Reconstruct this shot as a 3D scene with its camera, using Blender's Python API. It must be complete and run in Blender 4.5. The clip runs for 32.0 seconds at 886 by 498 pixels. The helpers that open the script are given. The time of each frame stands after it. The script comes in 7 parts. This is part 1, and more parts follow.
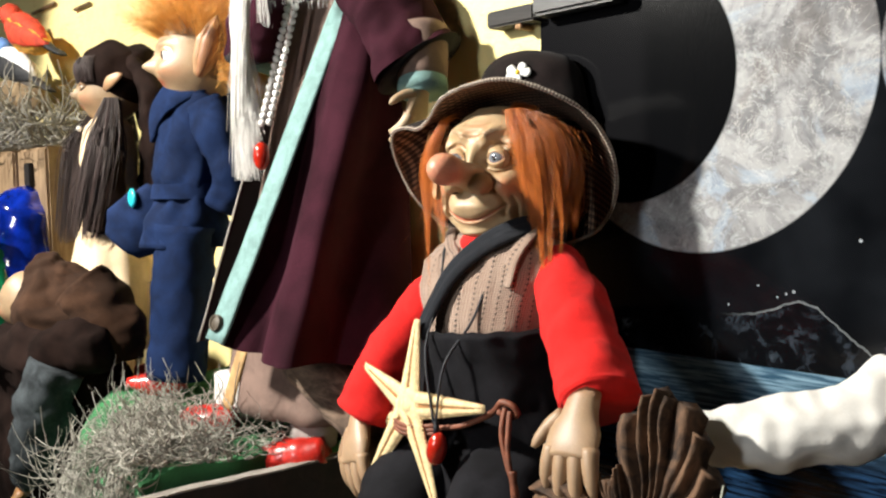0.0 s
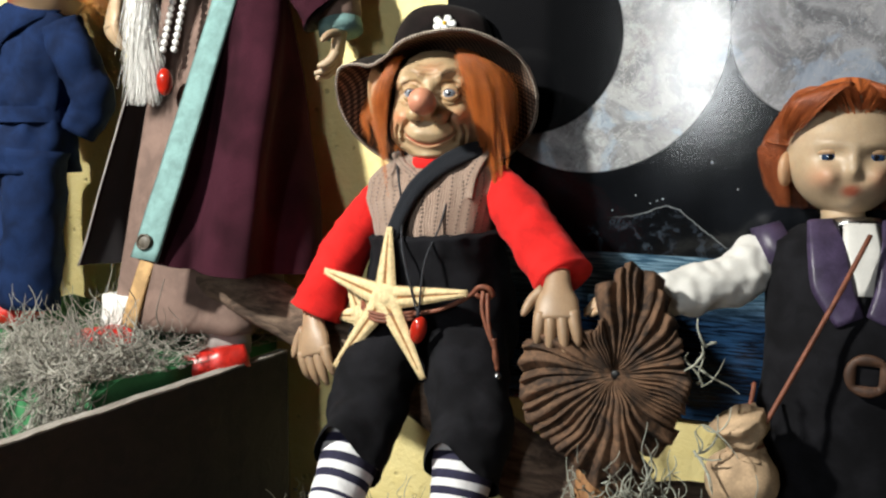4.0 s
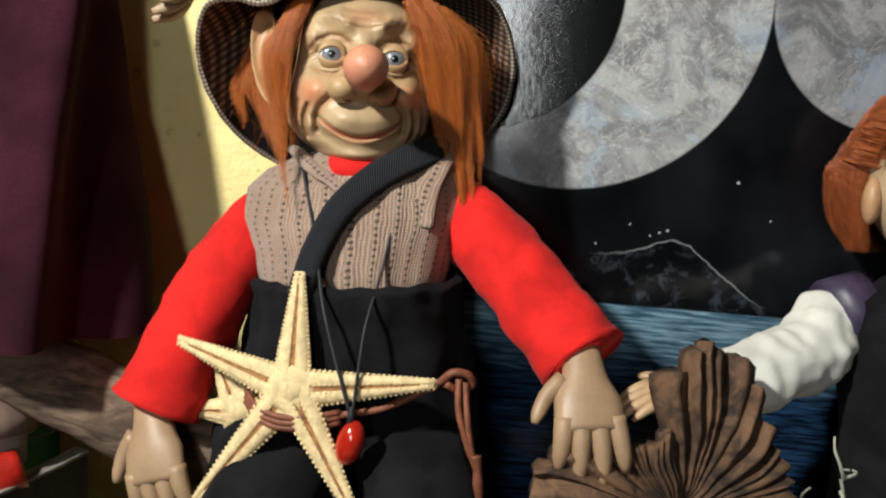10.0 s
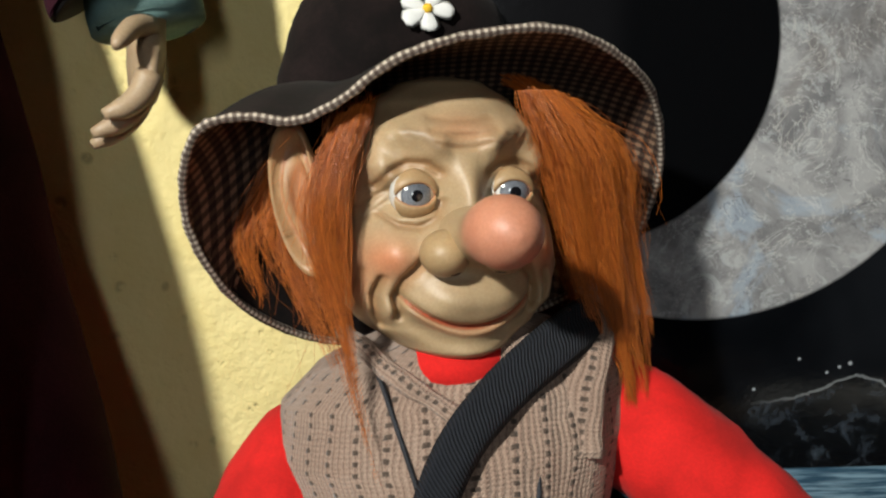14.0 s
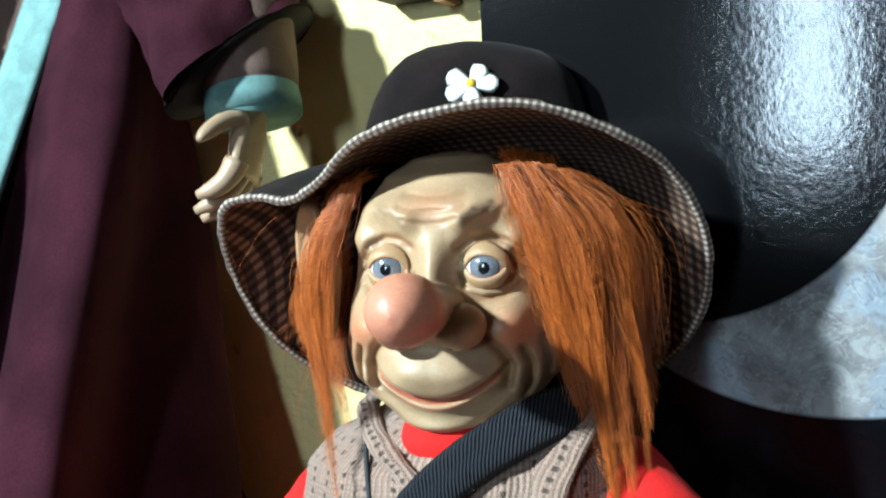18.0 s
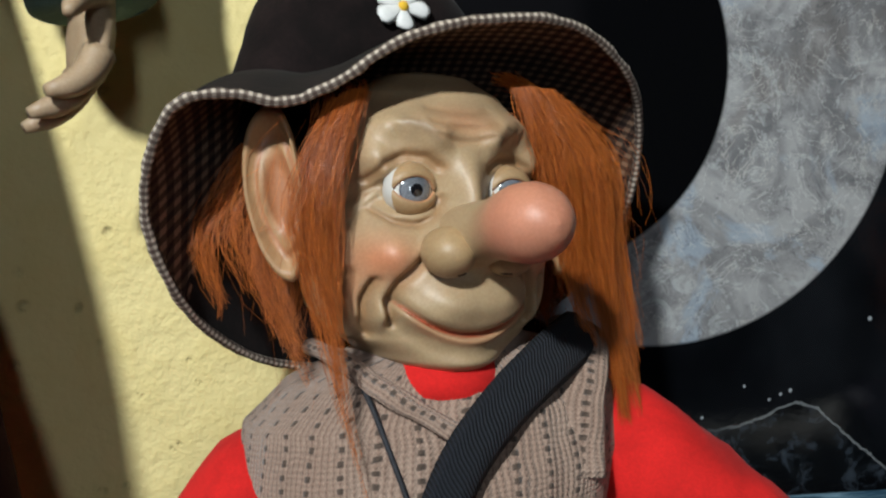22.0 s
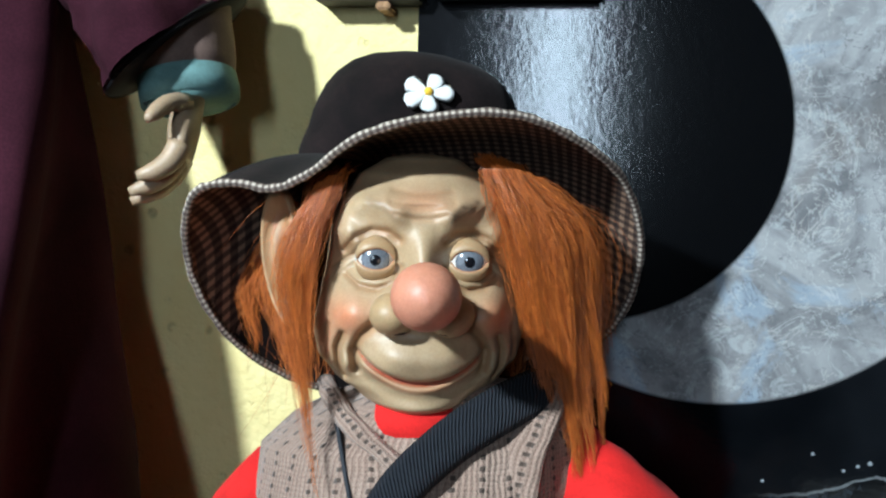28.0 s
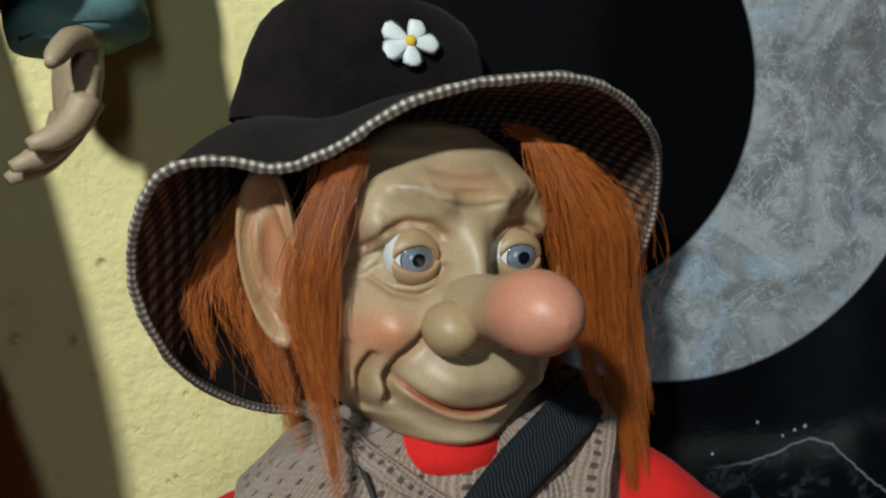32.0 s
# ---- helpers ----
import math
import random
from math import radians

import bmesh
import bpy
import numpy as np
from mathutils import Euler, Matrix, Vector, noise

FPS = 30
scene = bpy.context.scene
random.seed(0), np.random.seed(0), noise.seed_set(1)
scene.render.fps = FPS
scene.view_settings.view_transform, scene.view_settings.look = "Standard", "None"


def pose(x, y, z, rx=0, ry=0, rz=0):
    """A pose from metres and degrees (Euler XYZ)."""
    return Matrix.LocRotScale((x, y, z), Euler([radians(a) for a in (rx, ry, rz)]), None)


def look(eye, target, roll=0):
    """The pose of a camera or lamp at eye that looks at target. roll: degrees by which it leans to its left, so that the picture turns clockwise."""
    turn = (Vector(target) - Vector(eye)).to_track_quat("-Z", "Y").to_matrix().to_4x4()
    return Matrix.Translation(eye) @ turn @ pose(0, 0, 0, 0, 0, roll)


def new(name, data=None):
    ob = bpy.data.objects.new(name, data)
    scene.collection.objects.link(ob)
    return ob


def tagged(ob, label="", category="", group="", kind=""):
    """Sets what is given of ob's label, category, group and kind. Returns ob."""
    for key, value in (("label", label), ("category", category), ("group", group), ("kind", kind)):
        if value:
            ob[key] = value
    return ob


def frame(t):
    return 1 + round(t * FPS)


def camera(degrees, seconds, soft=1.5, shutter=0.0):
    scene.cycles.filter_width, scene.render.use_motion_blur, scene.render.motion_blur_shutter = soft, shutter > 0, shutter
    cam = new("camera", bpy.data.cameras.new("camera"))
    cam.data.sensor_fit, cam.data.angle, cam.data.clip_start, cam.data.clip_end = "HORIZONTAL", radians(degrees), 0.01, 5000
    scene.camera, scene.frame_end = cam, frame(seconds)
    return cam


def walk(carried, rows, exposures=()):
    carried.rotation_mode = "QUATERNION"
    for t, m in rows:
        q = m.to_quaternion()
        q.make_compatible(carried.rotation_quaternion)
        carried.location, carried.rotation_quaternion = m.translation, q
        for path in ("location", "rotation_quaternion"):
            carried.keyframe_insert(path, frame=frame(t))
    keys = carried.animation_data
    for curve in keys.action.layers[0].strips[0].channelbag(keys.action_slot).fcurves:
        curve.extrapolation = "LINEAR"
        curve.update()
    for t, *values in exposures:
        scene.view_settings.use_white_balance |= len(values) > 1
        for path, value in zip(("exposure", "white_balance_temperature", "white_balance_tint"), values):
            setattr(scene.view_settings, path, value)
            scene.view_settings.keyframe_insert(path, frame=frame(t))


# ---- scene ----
cam = camera(53.91, 32.0, 2.3)
PATH = [
    (0, (0.0225, -0.0363, 0.4415), (-1.4420, 1.3190, 0.3062), -1.03),
    (0.5, (0.0312, -0.0248, 0.4407), (-1.4551, 1.3084, 0.3237), -0.96),
    (1, (0.0394, -0.0190, 0.4284), (-1.4583, 1.2978, 0.2762), -1.27),
    (1.5, (-0.0057, -0.0595, 0.4336), (-1.3857, 1.3811, 0.2916), -1.61),
    (2, (-0.0974, -0.1368, 0.4544), (-1.1990, 1.5232, 0.2789), -1.46),
    (2.5, (-0.1455, -0.2062, 0.4687), (-1.0225, 1.5798, 0.2660), -0.18),
    (4.5, (-0.1486, -0.3862, 0.4126), (-0.8910, 1.4497, 0.1329), 0.46),
    (5, (-0.1242, -0.4260, 0.3970), (-0.9403, 1.3763, 0.1040), 0.76),
    (5.5, (-0.1112, -0.4650, 0.3738), (-0.9777, 1.3090, 0.0541), 0.06),
    (6, (-0.0944, -0.5008, 0.3714), (-0.9684, 1.2655, 0.0305), -0.48),
    (6.5, (-0.0769, -0.4903, 0.3595), (-0.9511, 1.2760, 0.0192), -0.50),
    (7, (-0.1798, -0.4235, 0.3503), (-0.9272, 1.3973, -0.0050), -0.65),
    (7.5, (-0.3714, -0.3550, 0.3562), (-0.6952, 1.5736, -0.0626), -0.69),
    (8, (-0.5053, -0.3160, 0.3492), (-0.4454, 1.6282, -0.1161), 0.57),
    (8.5, (-0.5570, -0.2881, 0.3475), (-0.2991, 1.6422, -0.1079), 2.30),
    (9, (-0.5353, -0.2510, 0.3617), (-0.2882, 1.6843, -0.0779), 3.14),
    (9.5, (-0.4498, -0.1819, 0.3975), (-0.3262, 1.7776, 0.0168), 2.68),
    (10, (-0.3951, -0.0736, 0.4252), (-0.5647, 1.9004, 0.1524), 3.88),
    (10.5, (-0.471, 0.046, 0.437), (-0.442, 2.04, 0.287), 1.9),
    (11, (-0.507, 0.091, 0.458), (-0.334, 2.079, 0.317), 1.8),
    (11.5, (-0.521, 0.093, 0.475), (-0.311, 2.074, 0.3), 1.3),
    (12, (-0.534, 0.084, 0.497), (-0.332, 2.058, 0.247), 0.9),
    (12.5, (-0.525, 0.092, 0.517), (-0.37, 2.06, 0.197), 0.3),
    (13, (-0.523, 0.106, 0.516), (-0.383, 2.077, 0.206), -0.2),
    (13.5, (-0.521, 0.124, 0.516), (-0.458, 2.098, 0.202), -0.5),
    (14, (-0.524, 0.146, 0.498), (-0.455, 2.122, 0.195), -0.6),
    (14.5, (-0.4574, 0.1722, 0.4961), (-0.7937, 2.1296, 0.2609), 0.66),
    (16.5, (-0.3600, 0.2057, 0.4910), (-1.2608, 1.9715, 0.2252), -3.73),
    (17, (-0.3530, 0.1973, 0.4915), (-1.2898, 1.9494, 0.2619), -3.55),
    (17.5, (-0.3490, 0.1925, 0.4963), (-1.2941, 1.9410, 0.2734), -2.60),
    (18, (-0.3417, 0.1823, 0.5046), (-1.2515, 1.9553, 0.3344), -2.63),
    (18.5, (-0.3470, 0.1749, 0.5024), (-1.2688, 1.9384, 0.3010), -1.89),
    (19, (-0.3600, 0.1739, 0.5076), (-1.1747, 1.9915, 0.3269), -0.36),
    (19.5, (-0.4082, 0.1602, 0.5100), (-0.8077, 2.1086, 0.2999), 2.61),
    (20, (-0.4750, 0.1441, 0.5091), (-0.4694, 2.1289, 0.2627), 3.36),
    (20.5, (-0.5218, 0.1397, 0.4888), (-0.2351, 2.1075, 0.2754), 1.79),
    (21, (-0.5602, 0.1583, 0.4628), (-0.0933, 2.0931, 0.2660), 1.13),
    (21.5, (-0.5698, 0.1672, 0.4666), (-0.1135, 2.1070, 0.2967), 1.33),
    (22, (-0.5798, 0.1776, 0.4687), (-0.1464, 2.1249, 0.3267), 1.41),
    (22.5, (-0.5809, 0.1752, 0.4752), (-0.1503, 2.1215, 0.3124), 1.56),
    (23, (-0.5637, 0.1597, 0.4812), (-0.2311, 2.1275, 0.3513), 0.96),
    (23.5, (-0.4977, 0.1671, 0.4886), (-0.5364, 2.1639, 0.3833), 1.36),
    (24, (-0.4530, 0.1903, 0.4862), (-0.7074, 2.1718, 0.3918), 0.18),
    (24.5, (-0.4324, 0.2030, 0.4876), (-0.8548, 2.1474, 0.2856), -1.74),
    (26.5, (-0.4059, 0.2159, 0.4761), (-1.0106, 2.1164, 0.3265), -0.71),
    (27, (-0.368, 0.184, 0.487), (-1.065, 2.054, 0.357), 0.3),
    (27.5, (-0.36, 0.139, 0.494), (-1.027, 2.018, 0.341), 0.2),
    (28, (-0.432, 0.123, 0.501), (-0.766, 2.089, 0.35), 1.7),
    (28.5, (-0.498, 0.135, 0.523), (-0.523, 2.127, 0.351), 2.8),
    (29, (-0.527, 0.123, 0.522), (-0.403, 2.11, 0.328), 2.8),
    (29.5, (-0.546, 0.133, 0.516), (-0.293, 2.103, 0.284), 2.0),
    (30, (-0.567, 0.153, 0.514), (-0.189, 2.1, 0.254), 1.7),
    (30.5, (-0.577, 0.18, 0.506), (-0.139, 2.114, 0.245), 2.0),
    (31, (-0.575, 0.199, 0.503), (-0.134, 2.132, 0.239), 2.1),
    (31.5, (-0.583, 0.203, 0.513), (-0.131, 2.133, 0.246), 2.2),
    (32, (-0.573, 0.198, 0.511), (-0.17, 2.139, 0.241), 2.5),
]
GRADE = [(0, 0.28, 6600, 10), (1.2, 0.28, 6600, 10), (2.5, 0.05, 6500, 10), (5, -0.24, 6350, 7), (8, -0.34, 6350, 7), (10, -0.46, 6500, 7), (11, -0.66, 6600, 7), (13, -0.98, 6600, 7), (14.5, -0.7, 6300, 7), (17, 0.03, 5450, -4), (18.5, 0.1, 5100, -4), (20, -0.5, 5400, 0), (21.5, -1.0, 5950, 6), (23, -1.15, 5650, 4), (24.4, -0.75, 5600, 1), (27, -0.25, 5250, 1), (28, -0.38, 5200, 1), (29.5, -0.92, 5350, 0), (31, -1.25, 5600, 0), (32, -1.3, 5600, -2)]
walk(cam, [(t, look(eye, target, roll)) for t, eye, target, roll in PATH], GRADE)

# ---- light ----
world = bpy.data.worlds.new("world")
scene.world = world
world.use_nodes = True
world.node_tree.nodes["Background"].inputs[0].default_value = (1.0, 0.93, 0.82, 1)
world.node_tree.nodes["Background"].inputs[1].default_value = 0.002


def spot(name, place, target, watts, radius, angle, colour, blend=0.4):
    data = bpy.data.lights.new(name, "SPOT")
    data.energy, data.shadow_soft_size, data.spot_size, data.spot_blend = watts, radius, radians(angle), blend
    data.color = colour
    ob = new(name, data)
    ob.matrix_world = look(place, target)
    return ob


KEY = (-1.06, -0.37, 1.04)
spot("key_spot_light", KEY, (-0.58, 0.56, 0.30), 134.0, 0.036, 82, (1.0, 0.975, 0.90))
spot("left_spot_light", (-1.85, -0.70, 1.62), (-1.56, 0.56, 0.46), 185.0, 0.03, 33, (1.0, 0.975, 0.90), 0.3)
# daylight of a tall window at the viewers' backs
data = bpy.data.lights.new("window_light", "AREA")
data.shape, data.size, data.size_y, data.energy, data.color = "RECTANGLE", 0.21, 0.92, 21.5, (0.95, 0.985, 1.0)
new("window_light", data).matrix_world = look((-0.60, -2.60, 0.93), (-0.45, 0.6, 0.35))


# ---- materials ----
def shade_nodes(name):
    m = bpy.data.materials.new(name)
    m.use_nodes = True
    nt = m.node_tree
    return m, nt, nt.nodes["Principled BSDF"]


def mixed(nt, kind, fac, a, b):
    n = nt.nodes.new("ShaderNodeMix")
    n.data_type, n.blend_type = "RGBA", kind
    for slot, v in ((0, fac), (6, a), (7, b)):
        if hasattr(v, "default_value"):
            nt.links.new(v, n.inputs[slot])
        else:
            n.inputs[slot].default_value = v if slot == 0 else (*v, 1)
    return n.outputs[2]


def maths(nt, op, a, b=0.0, c=0.0, clamp=False):
    n = nt.nodes.new("ShaderNodeMath")
    n.operation, n.use_clamp = op, clamp
    for slot, v in enumerate((a, b, c)):
        if hasattr(v, "default_value"):
            nt.links.new(v, n.inputs[slot])
        else:
            n.inputs[slot].default_value = v
    return n.outputs[0]


def noisy(nt, vec, scale, detail=3.0, rough=0.55, distort=0.0):
    n = nt.nodes.new("ShaderNodeTexNoise")
    n.inputs["Scale"].default_value, n.inputs["Detail"].default_value = scale, detail
    n.inputs["Roughness"].default_value, n.inputs["Distortion"].default_value = rough, distort
    if vec is not None:
        nt.links.new(vec, n.inputs["Vector"])
    return n.outputs["Fac"]


def spread(nt, v, lo, hi, a=0.0, b=1.0):
    n = nt.nodes.new("ShaderNodeMapRange")
    n.interpolation_type = "SMOOTHSTEP"
    nt.links.new(v, n.inputs[0])
    for i, x in enumerate((lo, hi, a, b)):
        n.inputs[i + 1].default_value = x
    return n.outputs[0]


def bumped(nt, bsdf, height, strength, distance=0.001):
    n = nt.nodes.new("ShaderNodeBump")
    n.inputs["Strength"].default_value, n.inputs["Distance"].default_value = strength, distance
    nt.links.new(height, n.inputs["Height"])
    nt.links.new(n.outputs[0], bsdf.inputs["Normal"])


def coords(nt, which="Object"):
    return nt.nodes.new("ShaderNodeTexCoord").outputs[which]


def attribute(nt, name, out="Color"):
    n = nt.nodes.new("ShaderNodeAttribute")
    n.attribute_name = name
    return n.outputs[out]


def plain(name, colour, rough=0.7, grain=300.0, vary=0.18, big=25.0, bump=0.3, depth=0.0006, sheen=0.0, coat=0.0, island=0.0, spec=0.5):
    """A surface with grain and blotches of two sizes round one base colour."""
    m, nt, bsdf = shade_nodes(name)
    vec = coords(nt)
    small, large = noisy(nt, vec, grain, 4), noisy(nt, vec, big, 3, 0.6, 0.4)
    dark = tuple(c * (1 - 1.6 * vary) for c in colour)
    light = tuple(min(1, c * (1 + 1.3 * vary)) for c in colour)
    col = mixed(nt, "MIX", spread(nt, large, 0.3, 0.7), dark, light)
    col = mixed(nt, "MULTIPLY", spread(nt, small, 0.35, 0.7, 0.75, 0.0), col, tuple(1 - 1.3 * vary for _ in range(3)))
    if island:
        geo = nt.nodes.new("ShaderNodeNewGeometry")
        col = mixed(nt, "MULTIPLY", spread(nt, geo.outputs["Random Per Island"], 0, 1, island, 0.0), col, (0.25, 0.22, 0.2))
    nt.links.new(col, bsdf.inputs["Base Color"])
    bsdf.inputs["Roughness"].default_value = rough
    bsdf.inputs["Specular IOR Level"].default_value = spec
    if sheen:
        bsdf.inputs["Sheen Weight"].default_value = sheen
    if coat:
        bsdf.inputs["Coat Weight"].default_value, bsdf.inputs["Coat Roughness"].default_value = coat, 0.12
    bumped(nt, bsdf, small, bump, depth)
    return m


def skin_material(name, base):
    """Painted latex: the paint's tints, and shade for the puppet's folds, lie in the mesh's own colour layer."""
    m, nt, bsdf = shade_nodes(name)
    vec, tint = coords(nt), attribute(nt, "tint")
    small, large = noisy(nt, vec, 900, 4), noisy(nt, vec, 60, 3)
    col = mixed(nt, "MIX", 1.0, base, base)
    col = mixed(nt, "MULTIPLY", 1.0, tint, mixed(nt, "MIX", spread(nt, large, 0.3, 0.7), tuple(c * 0.86 for c in base), base))
    col = mixed(nt, "MULTIPLY", spread(nt, small, 0.4, 0.62, 0.35, 0.0), col, (0.8, 0.72, 0.66))
    nt.links.new(col, bsdf.inputs["Base Color"])
    bsdf.inputs["Roughness"].default_value = 0.46
    bsdf.inputs["Subsurface Weight"].default_value = 0.08
    bsdf.inputs["Subsurface Radius"].default_value = (0.004, 0.002, 0.001)
    bumped(nt, bsdf, small, 0.12, 0.0005)
    return m


def knit_material(name, colour, pitch):
    """Fine ribbed knitting with columns of small openwork holes, along the mesh's own strip coordinates (metres round, metres along)."""
    m, nt, bsdf = shade_nodes(name)
    st = nt.nodes.new("ShaderNodeSeparateXYZ")
    nt.links.new(attribute(nt, "st", "Vector"), st.inputs[0])
    vec = coords(nt)
    sway = maths(nt, "MULTIPLY", maths(nt, "SUBTRACT", noisy(nt, vec, 55, 2), 0.5), pitch * 0.35)
    u, v = maths(nt, "ADD", st.outputs[0], sway), maths(nt, "ADD", st.outputs[1], sway)
    column = maths(nt, "SINE", maths(nt, "MULTIPLY", u, 6.2832 / pitch))
    rib = maths(nt, "SINE", maths(nt, "MULTIPLY", u, 6.2832 / (pitch / 5.0)))
    row = maths(nt, "SINE", maths(nt, "MULTIPLY", maths(nt, "ADD", v, maths(nt, "MULTIPLY", maths(nt, "ABSOLUTE", rib), pitch * 0.07)), 6.2832 / (pitch * 0.16)))
    step_v = maths(nt, "SINE", maths(nt, "MULTIPLY", v, 6.2832 / (pitch * 0.36)))
    fuzz = noisy(nt, vec, 1100, 4)
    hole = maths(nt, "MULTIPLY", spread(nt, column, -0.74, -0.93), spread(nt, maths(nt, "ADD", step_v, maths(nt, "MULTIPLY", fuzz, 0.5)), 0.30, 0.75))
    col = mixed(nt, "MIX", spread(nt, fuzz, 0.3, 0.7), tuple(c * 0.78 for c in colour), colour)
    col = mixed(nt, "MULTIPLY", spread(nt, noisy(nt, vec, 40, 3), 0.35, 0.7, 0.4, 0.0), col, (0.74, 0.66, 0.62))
    # shade of the grooves and of the holes is put into the colour
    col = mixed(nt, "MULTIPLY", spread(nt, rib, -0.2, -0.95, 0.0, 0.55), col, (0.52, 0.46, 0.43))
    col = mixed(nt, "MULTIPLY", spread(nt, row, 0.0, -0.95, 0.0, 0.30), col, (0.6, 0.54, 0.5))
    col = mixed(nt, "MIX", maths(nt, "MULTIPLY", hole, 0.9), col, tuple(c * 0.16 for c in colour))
    nt.links.new(col, bsdf.inputs["Base Color"])
    bsdf.inputs["Roughness"].default_value = 0.94
    bsdf.inputs["Sheen Weight"].default_value = 0.2
    bsdf.inputs["Specular IOR Level"].default_value = 0.2
    h = maths(nt, "ADD", maths(nt, "MULTIPLY", rib, 0.45), maths(nt, "MULTIPLY", row, 0.25))
    h = maths(nt, "ADD", h, maths(nt, "MULTIPLY", column, 0.5))
    h = maths(nt, "SUBTRACT", h, maths(nt, "MULTIPLY", hole, 1.2))
    bumped(nt, bsdf, h, 0.7, 0.0011)
    return m


def check_material(name, dark, light, pitch):
    """Small two-tone woven check with broken edges."""
    m, nt, bsdf = shade_nodes(name)
    st = nt.nodes.new("ShaderNodeSeparateXYZ")
    nt.links.new(attribute(nt, "st", "Vector"), st.inputs[0])
    u, v = (maths(nt, "MULTIPLY", st.outputs[i], 6.2832 / pitch) for i in (0, 1))
    fine = noisy(nt, coords(nt), 1500, 3)
    wob = maths(nt, "MULTIPLY", maths(nt, "SUBTRACT", fine, 0.5), 1.6)
    a = spread(nt, maths(nt, "ADD", maths(nt, "SINE", u), wob), -0.25, 0.35)
    b = spread(nt, maths(nt, "ADD", maths(nt, "SINE", v), wob), -0.25, 0.35)
    both = maths(nt, "MULTIPLY", a, b)
    half = maths(nt, "MULTIPLY", maths(nt, "ADD", a, b), 0.22)
    fac = maths(nt, "MAXIMUM", both, half)
    col = mixed(nt, "MIX", fac, dark, light)
    nt.links.new(col, bsdf.inputs["Base Color"])
    bsdf.inputs["Roughness"].default_value = 0.9
    bumped(nt, bsdf, maths(nt, "ADD", fac, fine), 0.35, 0.0006)
    return m


def rib_material(name, colour, pitch):
    m, nt, bsdf = shade_nodes(name)
    st = nt.nodes.new("ShaderNodeSeparateXYZ")
    nt.links.new(attribute(nt, "st", "Vector"), st.inputs[0])
    rib = maths(nt, "SINE", maths(nt, "MULTIPLY", maths(nt, "ADD", st.outputs[1], maths(nt, "MULTIPLY", st.outputs[0], 0.7)), 6.2832 / pitch))
    fine = noisy(nt, coords(nt), 900, 3)
    col = mixed(nt, "MIX", spread(nt, rib, -0.8, 0.5), tuple(c * 0.3 for c in colour), colour)
    col = mixed(nt, "MULTIPLY", spread(nt, fine, 0.4, 0.7, 0.5, 0.0), col, (0.5, 0.5, 0.5))
    nt.links.new(col, bsdf.inputs["Base Color"])
    bsdf.inputs["Roughness"].default_value = 0.85
    bumped(nt, bsdf, rib, 0.7, 0.001)
    return m


def hair_material(name, dark, light, rough=0.42):
    m, nt, bsdf = shade_nodes(name)
    geo = nt.nodes.new("ShaderNodeNewGeometry")
    col = mixed(nt, "MIX", geo.outputs["Random Per Island"], dark, light)
    nt.links.new(col, bsdf.inputs["Base Color"])
    bsdf.inputs["Roughness"].default_value = rough
    bsdf.inputs["Specular IOR Level"].default_value = 0.6
    return m


def wall_material(name, colour):
    m, nt, bsdf = shade_nodes(name)
    vec = coords(nt)
    fine, mid, large = noisy(nt, vec, 260, 4), noisy(nt, vec, 45, 4, 0.6), noisy(nt, vec, 4, 3)
    pit = nt.nodes.new("ShaderNodeTexVoronoi")
    pit.inputs["Scale"].default_value = 70
    nt.links.new(vec, pit.inputs["Vector"])
    hole = maths(nt, "MULTIPLY", spread(nt, pit.outputs["Distance"], 0.30, 0.12), spread(nt, mid, 0.52, 0.66))
    col = mixed(nt, "MIX", spread(nt, large, 0.3, 0.7), tuple(c * 0.9 for c in colour), colour)
    col = mixed(nt, "MULTIPLY", spread(nt, mid, 0.35, 0.75, 0.0, 0.3), col, (0.9, 0.84, 0.6))
    col = mixed(nt, "MIX", maths(nt, "MULTIPLY", hole, 0.6), col, tuple(c * 0.45 for c in colour))
    nt.links.new(col, bsdf.inputs["Base Color"])
    bsdf.inputs["Roughness"].default_value = 0.75
    h = maths(nt, "ADD", maths(nt, "MULTIPLY", fine, 0.35), maths(nt, "SUBTRACT", mid, hole))
    bumped(nt, bsdf, h, 0.7, 0.0042)
    return m


def wood_material(name, dark, light, rough=0.75, stretch=(1, 1, 0.12), grain=90.0, bump=0.5):
    m, nt, bsdf = shade_nodes(name)
    mp = nt.nodes.new("ShaderNodeMapping")
    mp.inputs["Scale"].default_value = stretch
    nt.links.new(coords(nt), mp.inputs[0])
    a, b = noisy(nt, mp.outputs[0], grain, 5, 0.65, 0.6), noisy(nt, coords(nt), 22, 3)
    col = mixed(nt, "MIX", spread(nt, a, 0.3, 0.7), dark, light)
    col = mixed(nt, "MULTIPLY", spread(nt, b, 0.35, 0.7, 0.6, 0.0), col, (0.5, 0.47, 0.45))
    nt.links.new(col, bsdf.inputs["Base Color"])
    bsdf.inputs["Roughness"].default_value = rough
    bumped(nt, bsdf, a, bump, 0.003)
    return m


